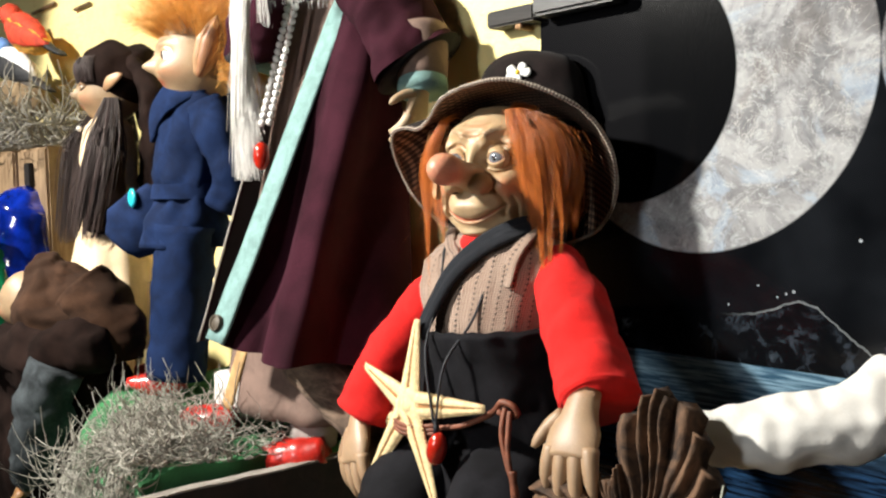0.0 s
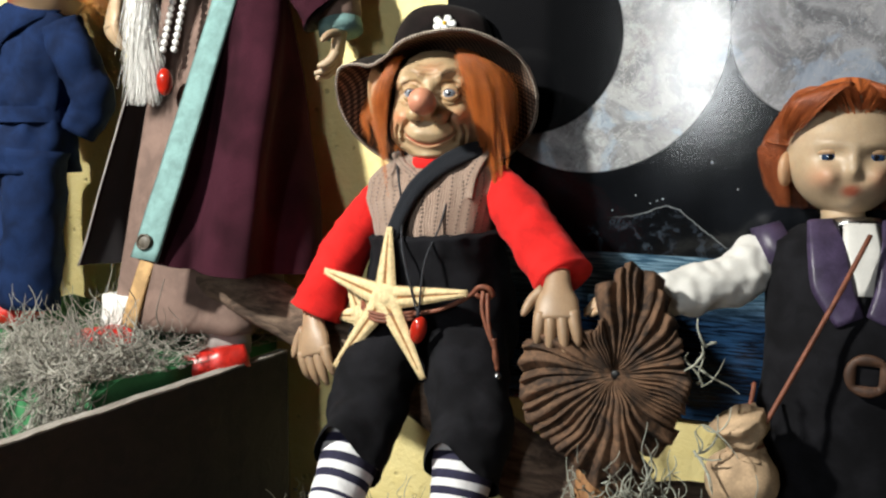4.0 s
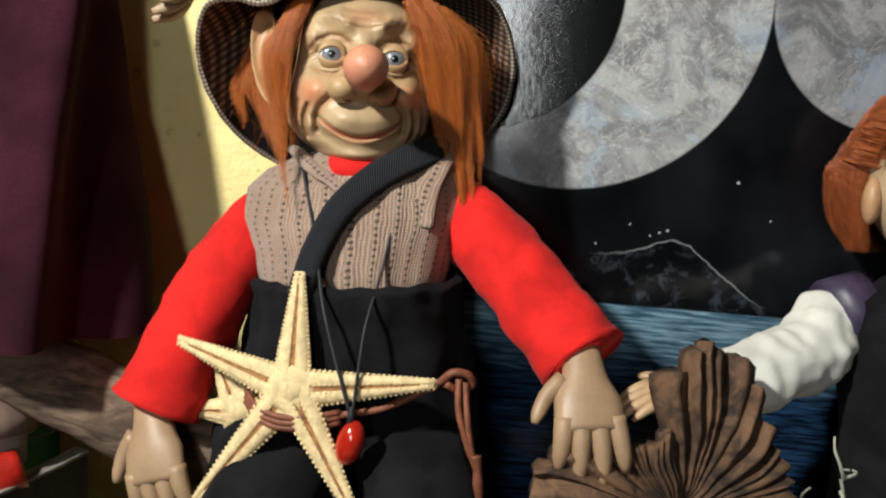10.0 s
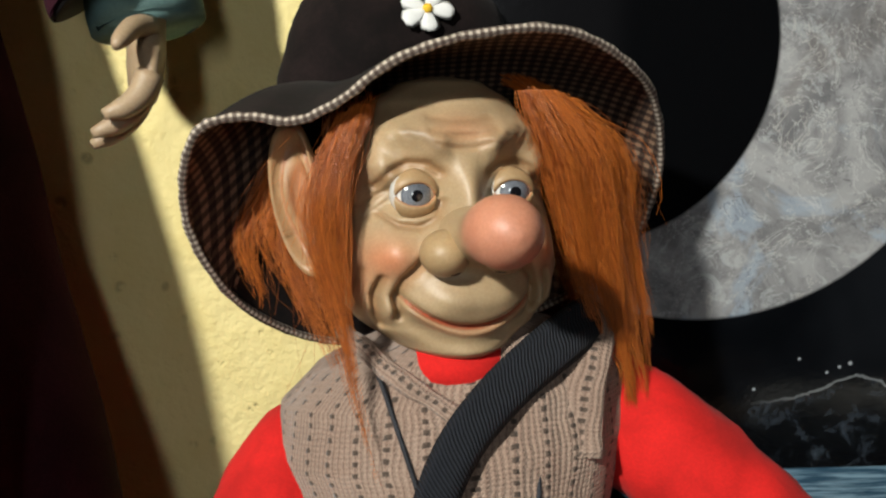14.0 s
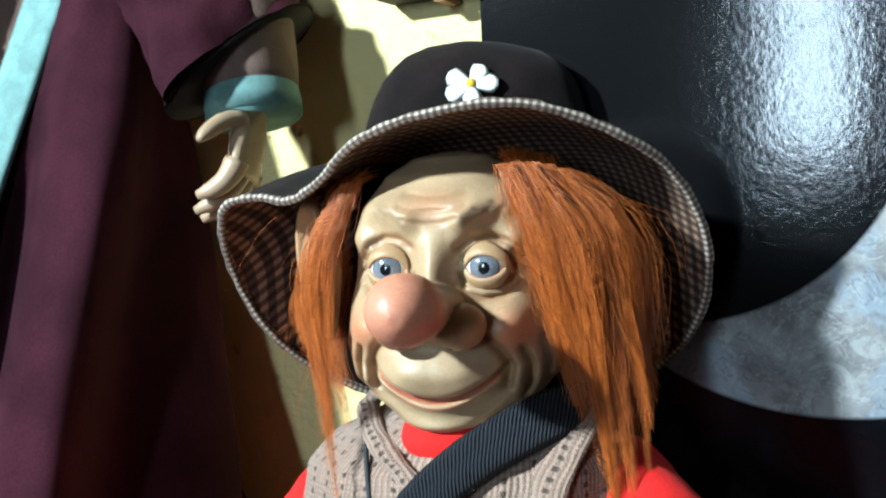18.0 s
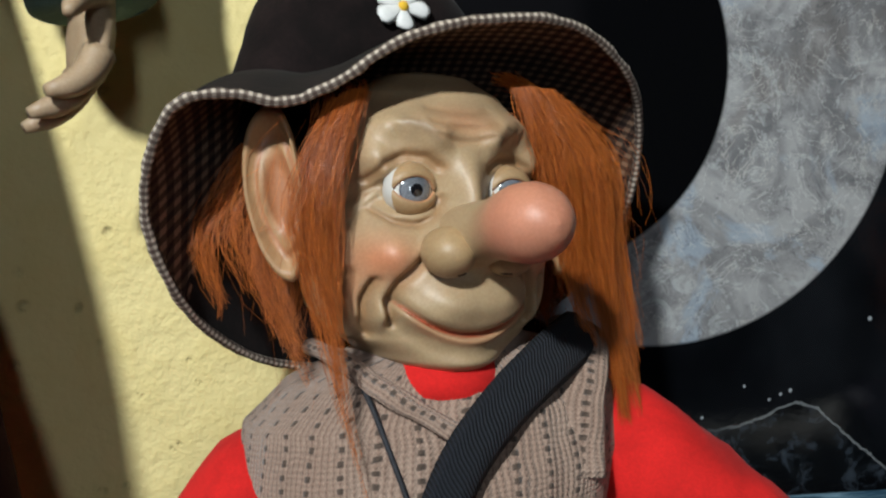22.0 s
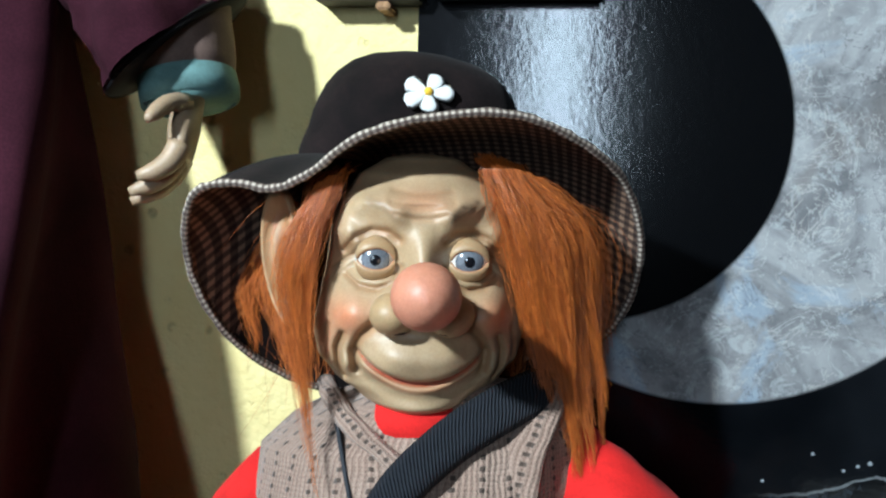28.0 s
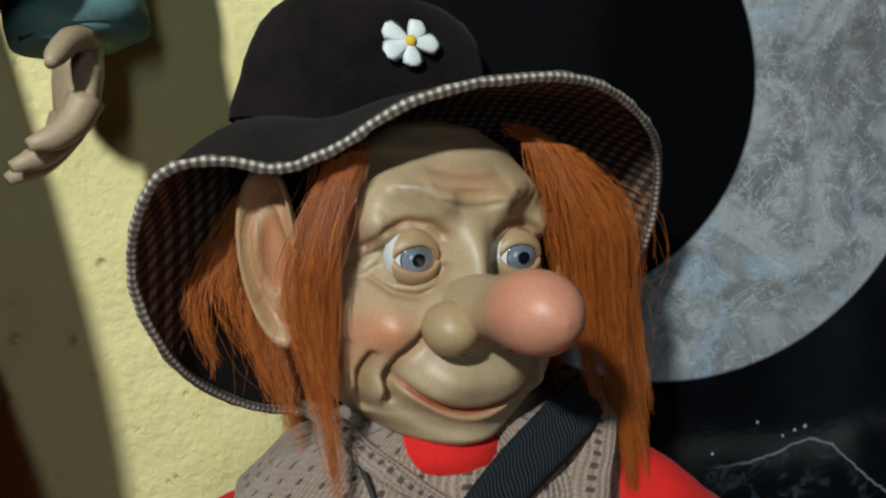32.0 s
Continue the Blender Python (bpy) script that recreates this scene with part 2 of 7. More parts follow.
def painting_material(name):
    """Night seascape in glossy paint: two moons, a mountain, a strip of water, dots of stars (x across, z up, in metres)."""
    m, nt, bsdf = shade_nodes(name)
    vec = coords(nt)
    sep = nt.nodes.new("ShaderNodeSeparateXYZ")
    nt.links.new(vec, sep.inputs[0])
    x, z = sep.outputs[0], sep.outputs[2]

    def disc(cx, cz, r, soft=0.0012):
        dx, dz = maths(nt, "SUBTRACT", x, cx), maths(nt, "SUBTRACT", z, cz)
        d = maths(nt, "SQRT", maths(nt, "ADD", maths(nt, "MULTIPLY", dx, dx), maths(nt, "MULTIPLY", dz, dz)))
        return spread(nt, d, r + soft, r - soft)

    fine, mid, large = noisy(nt, vec, 110, 5, 0.62, 0.6), noisy(nt, vec, 27, 6, 0.62, 0.9), noisy(nt, vec, 9, 3)
    vein = spread(nt, maths(nt, "ABSOLUTE", maths(nt, "SUBTRACT", noisy(nt, vec, 34, 5, 0.65, 0.8), 0.5)), 0.014, 0.0)
    swirl = noisy(nt, vec, 15, 6, 0.60, 0.6)
    marble = noisy(nt, vec, 17, 7, 0.60, 1.8)
    thread = noisy(nt, vec, 22, 7, 0.60, 3.4)
    rock = mixed(nt, "MIX", spread(nt, marble, 0.36, 0.64), (0.20, 0.20, 0.208), (0.42, 0.42, 0.425))
    rock = mixed(nt, "MIX", spread(nt, swirl, 0.53, 0.60, 0.0, 0.62), rock, (0.38, 0.46, 0.56))
    rock = mixed(nt, "MIX", spread(nt, swirl, 0.43, 0.33, 0.0, 0.45), rock, (0.15, 0.13, 0.12))
    rock = mixed(nt, "MIX", spread(nt, noisy(nt, vec, 48, 7, 0.7, 1.8), 0.55, 0.63, 0.0, 0.55), rock, (0.50, 0.52, 0.53))
    rock = mixed(nt, "MIX", maths(nt, "MULTIPLY", vein, spread(nt, large, 0.36, 0.66, 0.15, 0.6)), rock, (0.62, 0.63, 0.62))
    line_a = spread(nt, maths(nt, "ABSOLUTE", maths(nt, "SUBTRACT", thread, 0.52)), 0.016, 0.002)
    line_b = spread(nt, maths(nt, "ABSOLUTE", maths(nt, "SUBTRACT", thread, 0.44)), 0.014, 0.002)
    rock = mixed(nt, "MIX", maths(nt, "MULTIPLY", line_a, spread(nt, mid, 0.42, 0.6, 0.0, 0.6)), rock, (0.58, 0.56, 0.53))
    rock = mixed(nt, "MIX", maths(nt, "MULTIPLY", line_b, spread(nt, mid, 0.55, 0.4, 0.0, 0.55)), rock, (0.09, 0.09, 0.10))
    rock = mixed(nt, "MULTIPLY", spread(nt, fine, 0.55, 0.70, 0.0, 0.35), rock, (0.45, 0.46, 0.5))
    night = mixed(nt, "MIX", spread(nt, large, 0.35, 0.75), (0.0025, 0.003, 0.004), (0.011, 0.0125, 0.0155))
    ground = mixed(nt, "MIX", disc(-0.128, 0.535, 0.092), night, mixed(nt, "MULTIPLY", 1.0, rock, (0.72, 0.72, 0.75)))
    ground = mixed(nt, "MIX", disc(-0.3674, 0.5328, 0.147), ground, rock)
    ground = mixed(nt, "MIX", disc(-0.4360, 0.5340, 0.1070), ground, (0.0028, 0.003, 0.0036))
    # left of the crescent the dark disc runs on into the night
    ground = mixed(nt, "MIX", maths(nt, "MULTIPLY", spread(nt, x, -0.405, -0.425), spread(nt, z, 0.45, 0.47)), ground, (0.006, 0.006, 0.007))
    # stars
    for sx, sz, r in ((-0.232, 0.3995, 0.0013), (-0.287, 0.357, 0.0009), (-0.281, 0.359, 0.0011), (-0.294, 0.354, 0.0008), (-0.31, 0.362, 0.0008), (-0.205, 0.372, 0.0008), (-0.335, 0.345, 0.0008)):
        ground = mixed(nt, "MIX", disc(sx, sz, r, 0.0005), ground, (0.36, 0.39, 0.42))
    # mountain outline
    ramp = nt.nodes.new("ShaderNodeValToRGB")
    stops = ((0.0, 0.45), (0.10, 0.62), (0.20, 0.70), (0.34, 0.74), (0.44, 0.86), (0.54, 1.0), (0.62, 0.92), (0.76, 0.52), (0.9, 0.16), (1.0, 0.0))
    for i, (p, v) in enumerate(stops):
        e = ramp.color_ramp.elements[i] if i < 2 else ramp.color_ramp.elements.new(p)
        e.position, e.color = p, (v, v, v, 1)
    nt.links.new(x, ramp.inputs[0])
    lin = nt.nodes.new("ShaderNodeMapRange")
    nt.links.new(x, lin.inputs[0])
    lin.inputs[1].default_value, lin.inputs[2].default_value = -0.375, -0.194
    nt.links.new(lin.outputs[0], ramp.inputs[0])
    crest = maths(nt, "ADD", maths(nt, "MULTIPLY", ramp.outputs[0], 0.052), maths(nt, "ADD", maths(nt, "MULTIPLY", fine, 0.006), 0.2975))
    above = maths(nt, "SUBTRACT", z, crest)
    hill = maths(nt, "MULTIPLY", spread(nt, above, 0.0012, -0.0012), spread(nt, z, 0.2975, 0.2985))
    brush = noisy(nt, vec, 46, 7, 0.7, 0.7)
    slope = mixed(nt, "MIX", spread(nt, brush, 0.50, 0.66), (0.003, 0.0035, 0.0045), (0.030, 0.038, 0.050))
    slope = mixed(nt, "MIX", spread(nt, maths(nt, "MULTIPLY", brush, large), 0.30, 0.40, 0.0, 0.8), slope, (0.12, 0.16, 0.20))
    ground = mixed(nt, "MIX", hill, ground, slope)
    line = maths(nt, "MULTIPLY", spread(nt, maths(nt, "ABSOLUTE", above), 0.0013, 0.0003), maths(nt, "MULTIPLY", spread(nt, x, -0.345, -0.29), spread(nt, x, -0.197, -0.225)))
    ground = mixed(nt, "MIX", maths(nt, "MULTIPLY", line, 0.36), ground, (0.45, 0.48, 0.5))
    # water
    mp = nt.nodes.new("ShaderNodeMapping")
    mp.inputs["Scale"].default_value = (1, 1, 14)
    nt.links.new(vec, mp.inputs[0])
    streak = noisy(nt, mp.outputs[0], 26, 4, 0.6, 0.3)
    sea = mixed(nt, "MIX", spread(nt, streak, 0.35, 0.72), (0.03, 0.075, 0.125), (0.24, 0.38, 0.48))
    sea = mixed(nt, "MIX", spread(nt, z, 0.285, 0.225), sea, mixed(nt, "MIX", spread(nt, streak, 0.4, 0.7), (0.004, 0.008, 0.018), (0.02, 0.06, 0.14)))
    ground = mixed(nt, "MIX", spread(nt, z, 0.2985, 0.2975), ground, sea)
    nt.links.new(ground, bsdf.inputs["Base Color"])
    bsdf.inputs["Roughness"].default_value = 0.10
    bsdf.inputs["Specular IOR Level"].default_value = 0.52
    h = maths(nt, "ADD", noisy(nt, vec, 260, 4, 0.7), maths(nt, "MULTIPLY", mid, 1.2))
    bumped(nt, bsdf, h, 0.085, 0.0011)
    return m


SKIN = skin_material("painted_latex", (0.48, 0.345, 0.20))
NOSTRIL = plain("nostril_paint", (0.06, 0.03, 0.02), 0.7, vary=0.1, bump=0.0)
PALE_SKIN = skin_material("pale_latex", (0.50, 0.37, 0.24))
TAN_SKIN = skin_material("tanned_latex", (0.34, 0.235, 0.14))
EYE_WHITE = plain("eye_white", (0.72, 0.70, 0.66), 0.12, vary=0.03, bump=0.0, coat=1.0)
IRIS = plain("iris_blue", (0.19, 0.205, 0.235), 0.12, grain=2500, vary=0.5, bump=0.0, coat=1.0)
PUPIL = plain("pupil_black", (0.008, 0.008, 0.01), 0.08, vary=0.0, bump=0.0, coat=1.0)
IRIS_RIM = plain("iris_rim", (0.03, 0.035, 0.06), 0.1, vary=0.1, bump=0.0, coat=1.0)
BLUE_EYE = plain("iris_deep_blue", (0.03, 0.06, 0.13), 0.1, grain=2500, vary=0.4, bump=0.0, coat=1.0)
BROWN_EYE = plain("iris_brown", (0.06, 0.035, 0.02), 0.1, vary=0.2, bump=0.0, coat=1.0)
HAIR = hair_material("orange_hair", (0.27, 0.058, 0.008), (0.74, 0.215, 0.030), 0.34)
ELF_HAIR = hair_material("ginger_hair", (0.50, 0.19, 0.03), (0.85, 0.45, 0.11))
GIRL_HAIR = hair_material("auburn_hair", (0.22, 0.046, 0.012), (0.50, 0.135, 0.036), 0.40)
DARK_HAIR = hair_material("dark_hair", (0.012, 0.006, 0.005), (0.042, 0.020, 0.017), 0.62)
WHITE_HAIR = hair_material("white_hair", (0.5, 0.48, 0.45), (0.85, 0.83, 0.8))
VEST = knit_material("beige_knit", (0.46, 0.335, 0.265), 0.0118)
RED = plain("red_fleece", (0.66, 0.016, 0.014), 0.92, 900, 0.12, 40, 0.35, sheen=0.03, spec=0.25)
BLACK_CLOTH = plain("black_cotton", (0.0088, 0.0086, 0.0108), 0.9, 700, 0.25, 40, 0.4, sheen=0.01, spec=0.15)
HAT_FELT = plain("dark_brown_velvet", (0.0105, 0.0058, 0.0056), 0.92, 500, 0.35, 35, 0.3, sheen=0.04, spec=0.2)
HAT_CHECK = check_material("brown_check", (0.022, 0.0095, 0.007), (0.29, 0.18, 0.115), 0.0046)
HAT_TRIM = check_material("stitched_trim", (0.07, 0.045, 0.036), (0.58, 0.50, 0.41), 0.0030)
WHITE_STOCK = plain("white_stocking", (0.78, 0.77, 0.78), 0.88, 900, 0.08, 60, 0.4)
NAVY_STOCK = plain("navy_stocking", (0.018, 0.016, 0.045), 0.88, 900, 0.2, 60, 0.4)
RED_LEATHER = plain("red_leather", (0.52, 0.022, 0.014), 0.33, 350, 0.18, 60, 0.35, coat=0.3)
NAVY_RIB = rib_material("navy_corduroy", (0.014, 0.018, 0.030), 0.0018)
CORD = plain("dark_cord", (0.02, 0.022, 0.03), 0.7, 900, 0.2, 90, 0.3)
BROWN_CORD = plain("brown_leather_cord", (0.22, 0.07, 0.035), 0.6, 900, 0.2, 120, 0.4)
STAR = plain("dried_starfish", (0.80, 0.62, 0.34), 0.75, 1200, 0.12, 160, 0.5, 0.0008)
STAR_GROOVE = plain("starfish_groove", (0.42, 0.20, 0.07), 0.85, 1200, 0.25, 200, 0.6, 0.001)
BEAD = plain("red_glazed_bead", (0.42, 0.018, 0.008), 0.14, 200, 0.12, 60, 0.0, coat=0.8)
STEEL = plain("steel_bell", (0.6, 0.6, 0.6), 0.25, 300, 0.05)
STEEL.node_tree.nodes["Principled BSDF"].inputs["Metallic"].default_value = 1.0
PETAL = plain("white_felt", (0.86, 0.86, 0.84), 0.85, 900, 0.04, 90, 0.25)
YOLK = plain("yellow_felt", (0.85, 0.52, 0.03), 0.8, 900, 0.1, 200, 0.4)
PLASTER = wall_material("yellow_plaster", (0.88, 0.74, 0.34))
# kept dark so that the unseen room bounces little light
DARK_WALL = plain("added_room_dark", (0.07, 0.06, 0.052), 0.85, 60, 0.15, 2)
PAINTING = painting_material("seascape_paint")
BLACK_PAINT = plain("black_painted_metal", (0.012, 0.012, 0.013), 0.5, 300, 0.2)
DARK_BOARD = wood_material("dark_stained_wood", (0.004, 0.0026, 0.002), (0.014, 0.0085, 0.0062), 0.7, (0.12, 1, 1), 60)
BOARD_EDGE = wood_material("worn_wood_edge", (0.16, 0.14, 0.12), (0.42, 0.39, 0.35), 0.85, (1, 0.1, 1), 120)
BOARD_END = wood_material("raw_wood_end", (0.20, 0.10, 0.045), (0.46, 0.27, 0.13), 0.8, (1, 1, 0.1), 120)
BARK = wood_material("bark", (0.045, 0.028, 0.02), (0.27, 0.185, 0.13), 0.9, (0.3, 1, 1), 70, 0.9)
STEM_BARK = wood_material("peeled_stem", (0.20, 0.085, 0.03), (0.46, 0.24, 0.10), 0.8, (1, 1, 0.3), 110, 0.8)
FUNGUS = wood_material("dried_fungus", (0.016, 0.0085, 0.005), (0.19, 0.102, 0.055), 0.85, (1, 1, 1), 60, 0.6)
MOSS = plain("grey_moss", (0.46, 0.44, 0.385), 0.9, 400, 0.15, 20, 0.3, island=0.75)
PALE_MOSS = plain("pale_lichen", (0.42, 0.43, 0.36), 0.9, 400, 0.15, 30, 0.3, island=0.4)
GREEN_CLOTH = plain("green_felt", (0.030, 0.16, 0.055), 0.85, 600, 0.2, 14, 0.3)
SOIL = plain("brown_matting", (0.055, 0.040, 0.027), 0.95, 200, 0.4, 24, 0.8, 0.003)
PUMPKIN = plain("orange_pumpkin", (0.82, 0.235, 0.012), 0.24, 90, 0.12, 25, 0.1, coat=0.35)
PUMPKIN_GAP = plain("pumpkin_groove", (0.86, 0.40, 0.08), 0.3, 90, 0.12, 25, 0.1, coat=0.3)
GOURD_RED = plain("red_gourd", (0.62, 0.085, 0.012), 0.24, 60, 0.3, 25, 0.1, coat=0.35)
GOURD_YELLOW = plain("yellow_gourd_stripe", (0.80, 0.44, 0.06), 0.24, 90, 0.15, 25, 0.1, coat=0.35)
STALK = wood_material("dry_stalk", (0.14, 0.085, 0.04), (0.34, 0.24, 0.13), 0.85)
CONE = plain("pine_cone_scale", (0.050, 0.030, 0.020), 0.7, 500, 0.3, 90, 0.5)
CONE_TIP = plain("pine_cone_tip", (0.20, 0.145, 0.105), 0.75, 500, 0.25, 120, 0.5)
CONE_PALE = plain("weathered_cone_scale", (0.17, 0.118, 0.084), 0.8, 500, 0.3, 90, 0.5)
PURPLE = plain("plum_wool", (0.034, 0.0080, 0.0145), 0.95, 700, 0.25, 12, 0.35, spec=0.10)
PURPLE_IN = plain("dark_coat_lining", (0.008, 0.005, 0.0065), 0.9, 700, 0.2, 20, 0.3)
TEAL = plain("teal_trim", (0.165, 0.285, 0.275), 0.85, 800, 0.12, 60, 0.35)
ROBE = plain("taupe_cotton", (0.18, 0.115, 0.092), 0.88, 800, 0.14, 30, 0.3)
GOLD_BAND = plain("gold_band", (0.46, 0.28, 0.12), 0.8, 800, 0.15, 60, 0.3)
GREY_CLOTH = plain("grey_petticoat", (0.30, 0.27, 0.25), 0.88, 800, 0.12, 30, 0.3)
WHITE_CLOTH = plain("white_cotton", (0.74, 0.72, 0.68), 0.85, 700, 0.05, 30, 0.3)
BLUE = plain("navy_blue_denim", (0.0048, 0.0140, 0.050), 0.9, 900, 0.22, 30, 0.35, spec=0.15)
TURQUOISE = plain("turquoise_button", (0.02, 0.45, 0.55), 0.2, 100, 0.1, coat=0.5)
BUTTON = wood_material("wooden_button", (0.06, 0.05, 0.035), (0.14, 0.115, 0.085), 0.5)
BUCKLE = plain("brown_buckle_leather", (0.085, 0.040, 0.022), 0.6, 600, 0.25, 90, 0.4)
HOOD = plain("dark_brown_cloth", (0.0125, 0.0066, 0.0052), 0.95, 700, 0.25, 25, 0.4, spec=0.08)
CLOAK = plain("brown_cloak", (0.040, 0.019, 0.0105), 0.95, 700, 0.25, 20, 0.4, spec=0.15)
GREY_SLEEVE = plain("grey_blue_sleeve", (0.042, 0.049, 0.054), 0.92, 700, 0.3, 40, 0.5, spec=0.15)
CREAM = plain("cream_skirt", (0.66, 0.50, 0.32), 0.88, 700, 0.12, 20, 0.3)
LILAC = plain("purple_satin", (0.062, 0.044, 0.092), 0.42, 500, 0.2, 50, 0.3)
DARK_GREEN = plain("dark_green_trousers", (0.010, 0.0135, 0.008), 0.92, 700, 0.25, 25, 0.4, spec=0.1)
SACK = plain("tan_pouch_cloth", (0.52, 0.36, 0.22), 0.85, 500, 0.15, 40, 0.4)
BLUE_GLASS = plain("blue_glazed_glass", (0.004, 0.03, 0.42), 0.06, 60, 0.3, 30, 0.0, coat=1.0)
GREEN_GLASS = plain("green_glazed_glass", (0.01, 0.30, 0.12), 0.06, 60, 0.3, 30, 0.0, coat=1.0)
TAN_WOOD = wood_material("tan_wood", (0.30, 0.19, 0.10), (0.50, 0.34, 0.20), 0.7)
FEATHER_RED = plain("red_feathers", (0.62, 0.05, 0.015), 0.8, 500, 0.2, 60, 0.4)
FEATHER_GOLD = plain("golden_feathers", (0.75, 0.36, 0.04), 0.8, 500, 0.2, 60, 0.4)
FEATHER_BLUE = plain("blue_feathers", (0.12, 0.25, 0.55), 0.8, 500, 0.2, 60, 0.4)
FEATHER_WHITE = plain("white_feathers", (0.8, 0.8, 0.82), 0.8, 500, 0.08, 60, 0.4)
FEATHER_BLACK = plain("black_feathers", (0.015, 0.015, 0.018), 0.7, 500, 0.2, 60, 0.4)
BEIGE_BEAD = plain("pearl_beads", (0.72, 0.70, 0.68), 0.25, 200, 0.05, coat=0.5)


# ---- mesh tools ----
def V(*a):
    return Vector(a)


def part(name, bm, material, parent, label=""):
    me = bpy.data.meshes.new(name)
    bm.to_mesh(me)
    bm.free()
    me.materials.append(material)
    ob = new(name, me)
    ob.parent = parent
    return tagged(ob, label)


def base(name, place, label, category, group="", kind=""):
    ob = new(name)
    ob.location = place
    ob.empty_display_size = 0.02
    return tagged(ob, label, category, group, kind)


def curve(points, count):
    """A smooth line through the points, in count steps."""
    p = [Vector(a) for a in points]
    p = [2 * p[0] - p[1], *p, 2 * p[-1] - p[-2]]
    out = []
    for k in range(count + 1):
        s = k / count * (len(p) - 3)
        i = min(int(s), len(p) - 4)
        t = s - i
        a, b, c, d = p[i : i + 4]
        out.append(0.5 * (2 * b + (c - a) * t + (2 * a - 5 * b + 4 * c - d) * t * t + (3 * b - a - 3 * c + d) * t**3))
    return out


def blend(values, s):
    """values spread evenly over 0 to 1, read at s."""
    s = max(0.0, min(1.0, s)) * (len(values) - 1)
    i = min(int(s), len(values) - 2)
    t = s - i
    a, b = values[i], values[i + 1]
    if isinstance(a, tuple):
        return tuple(u + (w - u) * t for u, w in zip(a, b))
    return a + (b - a) * t


class Geo:
    """Gathers the faces of one mesh, with a material, a tint and strip coordinates."""

    def __init__(self):
        self.v, self.f, self.m, self.st, self.tint, self.mats, self.flat = [], [], [], [], [], [], []

    def slot(self, material):
        if material not in self.mats:
            self.mats.append(material)
        return self.mats.index(material)

    def add(self, vs, fs, material, st=None, tint=None, flat=False):
        n, k = len(self.v), self.slot(material) if not isinstance(material, list) else None
        self.v += [tuple(a) for a in vs]
        self.st += st or [(0, 0, 0)] * len(vs)
        self.tint += tint or [(1, 1, 1, 1)] * len(vs)
        for i, face in enumerate(fs):
            self.f.append(tuple(n + j for j in face))
            self.m.append(self.slot(material[i]) if k is None else k)
            self.flat.append(flat)

    def grid(self, rows, material, closed=True, caps=(False, False), tint=None, st=None, flat=False):
        """rows of points, joined to a skin; closed: each row is a ring. material: one, or one for each strip."""
        n = len(rows[0])
        vs = [p for r in rows for p in r]
        fs, ms = [], []
        for i in range(len(rows) - 1):
            for j in range(n if closed else n - 1):
                k = (j + 1) % n
                fs.append((i * n + j, i * n + k, (i + 1) * n + k, (i + 1) * n + j))
                ms.append(material[i] if isinstance(material, list) else material)
        if closed and caps[0]:
            fs.append(tuple(range(n - 1, -1, -1)))
            ms.append(ms[0])
        if closed and caps[1]:
            fs.append(tuple((len(rows) - 1) * n + j for j in range(n)))
            ms.append(ms[-1])
        self.add(vs, fs, ms, [c for r in st for c in r] if st else None, [c for r in tint for c in r] if tint else None, flat)

    def tube(self, points, radii, material, n=10, caps=(True, True), side=None, wrinkle=(0, 1), tint=None, steps=None, shape=None):
        """A skin round a line; radii spread along it: a number, or (across, deep)."""
        pts = curve(points, steps) if steps else [Vector(p) for p in points]
        radii = [r if isinstance(r, tuple) else (r, r) for r in radii]
        ref = Vector(side) if side else None
        rows, sts, tints, gone = [], [], [], 0.0
        for i, p in enumerate(pts):
            way = (pts[min(i + 1, len(pts) - 1)] - pts[max(i - 1, 0)]).normalized()
            if ref is None:
                ref = way.orthogonal().normalized()
            a = (ref - way * ref.dot(way)).normalized()
            ref = a
            b = way.cross(a)
            s = i / (len(pts) - 1)
            r = blend(radii, s)
            ra, rb = r if isinstance(r, tuple) else (r, r)
            gone += (p - pts[i - 1]).length if i else 0
            row, sr = [], []
            for j in range(n):
                c, d = math.cos(2 * math.pi * j / n), math.sin(2 * math.pi * j / n)
                q = p + a * (ra * c) + b * (rb * d)
                if wrinkle[0]:
                    w = noise.noise(q * wrinkle[1]) * wrinkle[0] + noise.noise(q * wrinkle[1] * 2.7) * wrinkle[0] * 0.4
                    q += (a * c + b * d) * w
                if shape:
                    q = shape(q, s, 2 * math.pi * j / n)
                row.append(q)
                sr.append((j / n * 2 * math.pi * (ra + rb) / 2, gone, 0))
            rows.append(row)
            sts.append(sr)
        mats = material if not isinstance(material, list) else [blend_pick(material, i / (len(pts) - 1)) for i in range(len(pts) - 1)]
        self.grid(rows, mats, True, caps, [[tint] * n for _ in rows] if tint else None, sts)

    def ball(self, centre, radii, material, n=20, m=14, turn=None, wrinkle=(0, 1), tint=None, shape=None):
        r = Vector(radii) if not isinstance(radii, (int, float)) else Vector((radii,) * 3)
        rows, sts = [], []
        for i in range(m + 1):
            th = math.pi * (0.004 + 0.992 * i / m)
            row, sr = [], []
            for j in range(n):
                d = Vector((math.sin(th) * math.cos(2 * math.pi * j / n), math.sin(th) * math.sin(2 * math.pi * j / n), math.cos(th)))
                q = Vector((d.x * r.x, d.y * r.y, d.z * r.z))
                if shape:
                    q = shape(q, d)
                if turn:
                    q = turn @ q
                q = q + Vector(centre)
                if wrinkle[0]:
                    q += d * noise.noise(q * wrinkle[1]) * wrinkle[0]
                row.append(q)
                sr.append((j / n * 6.28 * r.x, th * r.z, 0))
            rows.append(row)
            sts.append(sr)
        self.grid(rows[::-1], material, True, (True, True), [[tint] * n for _ in rows] if tint else None, sts)

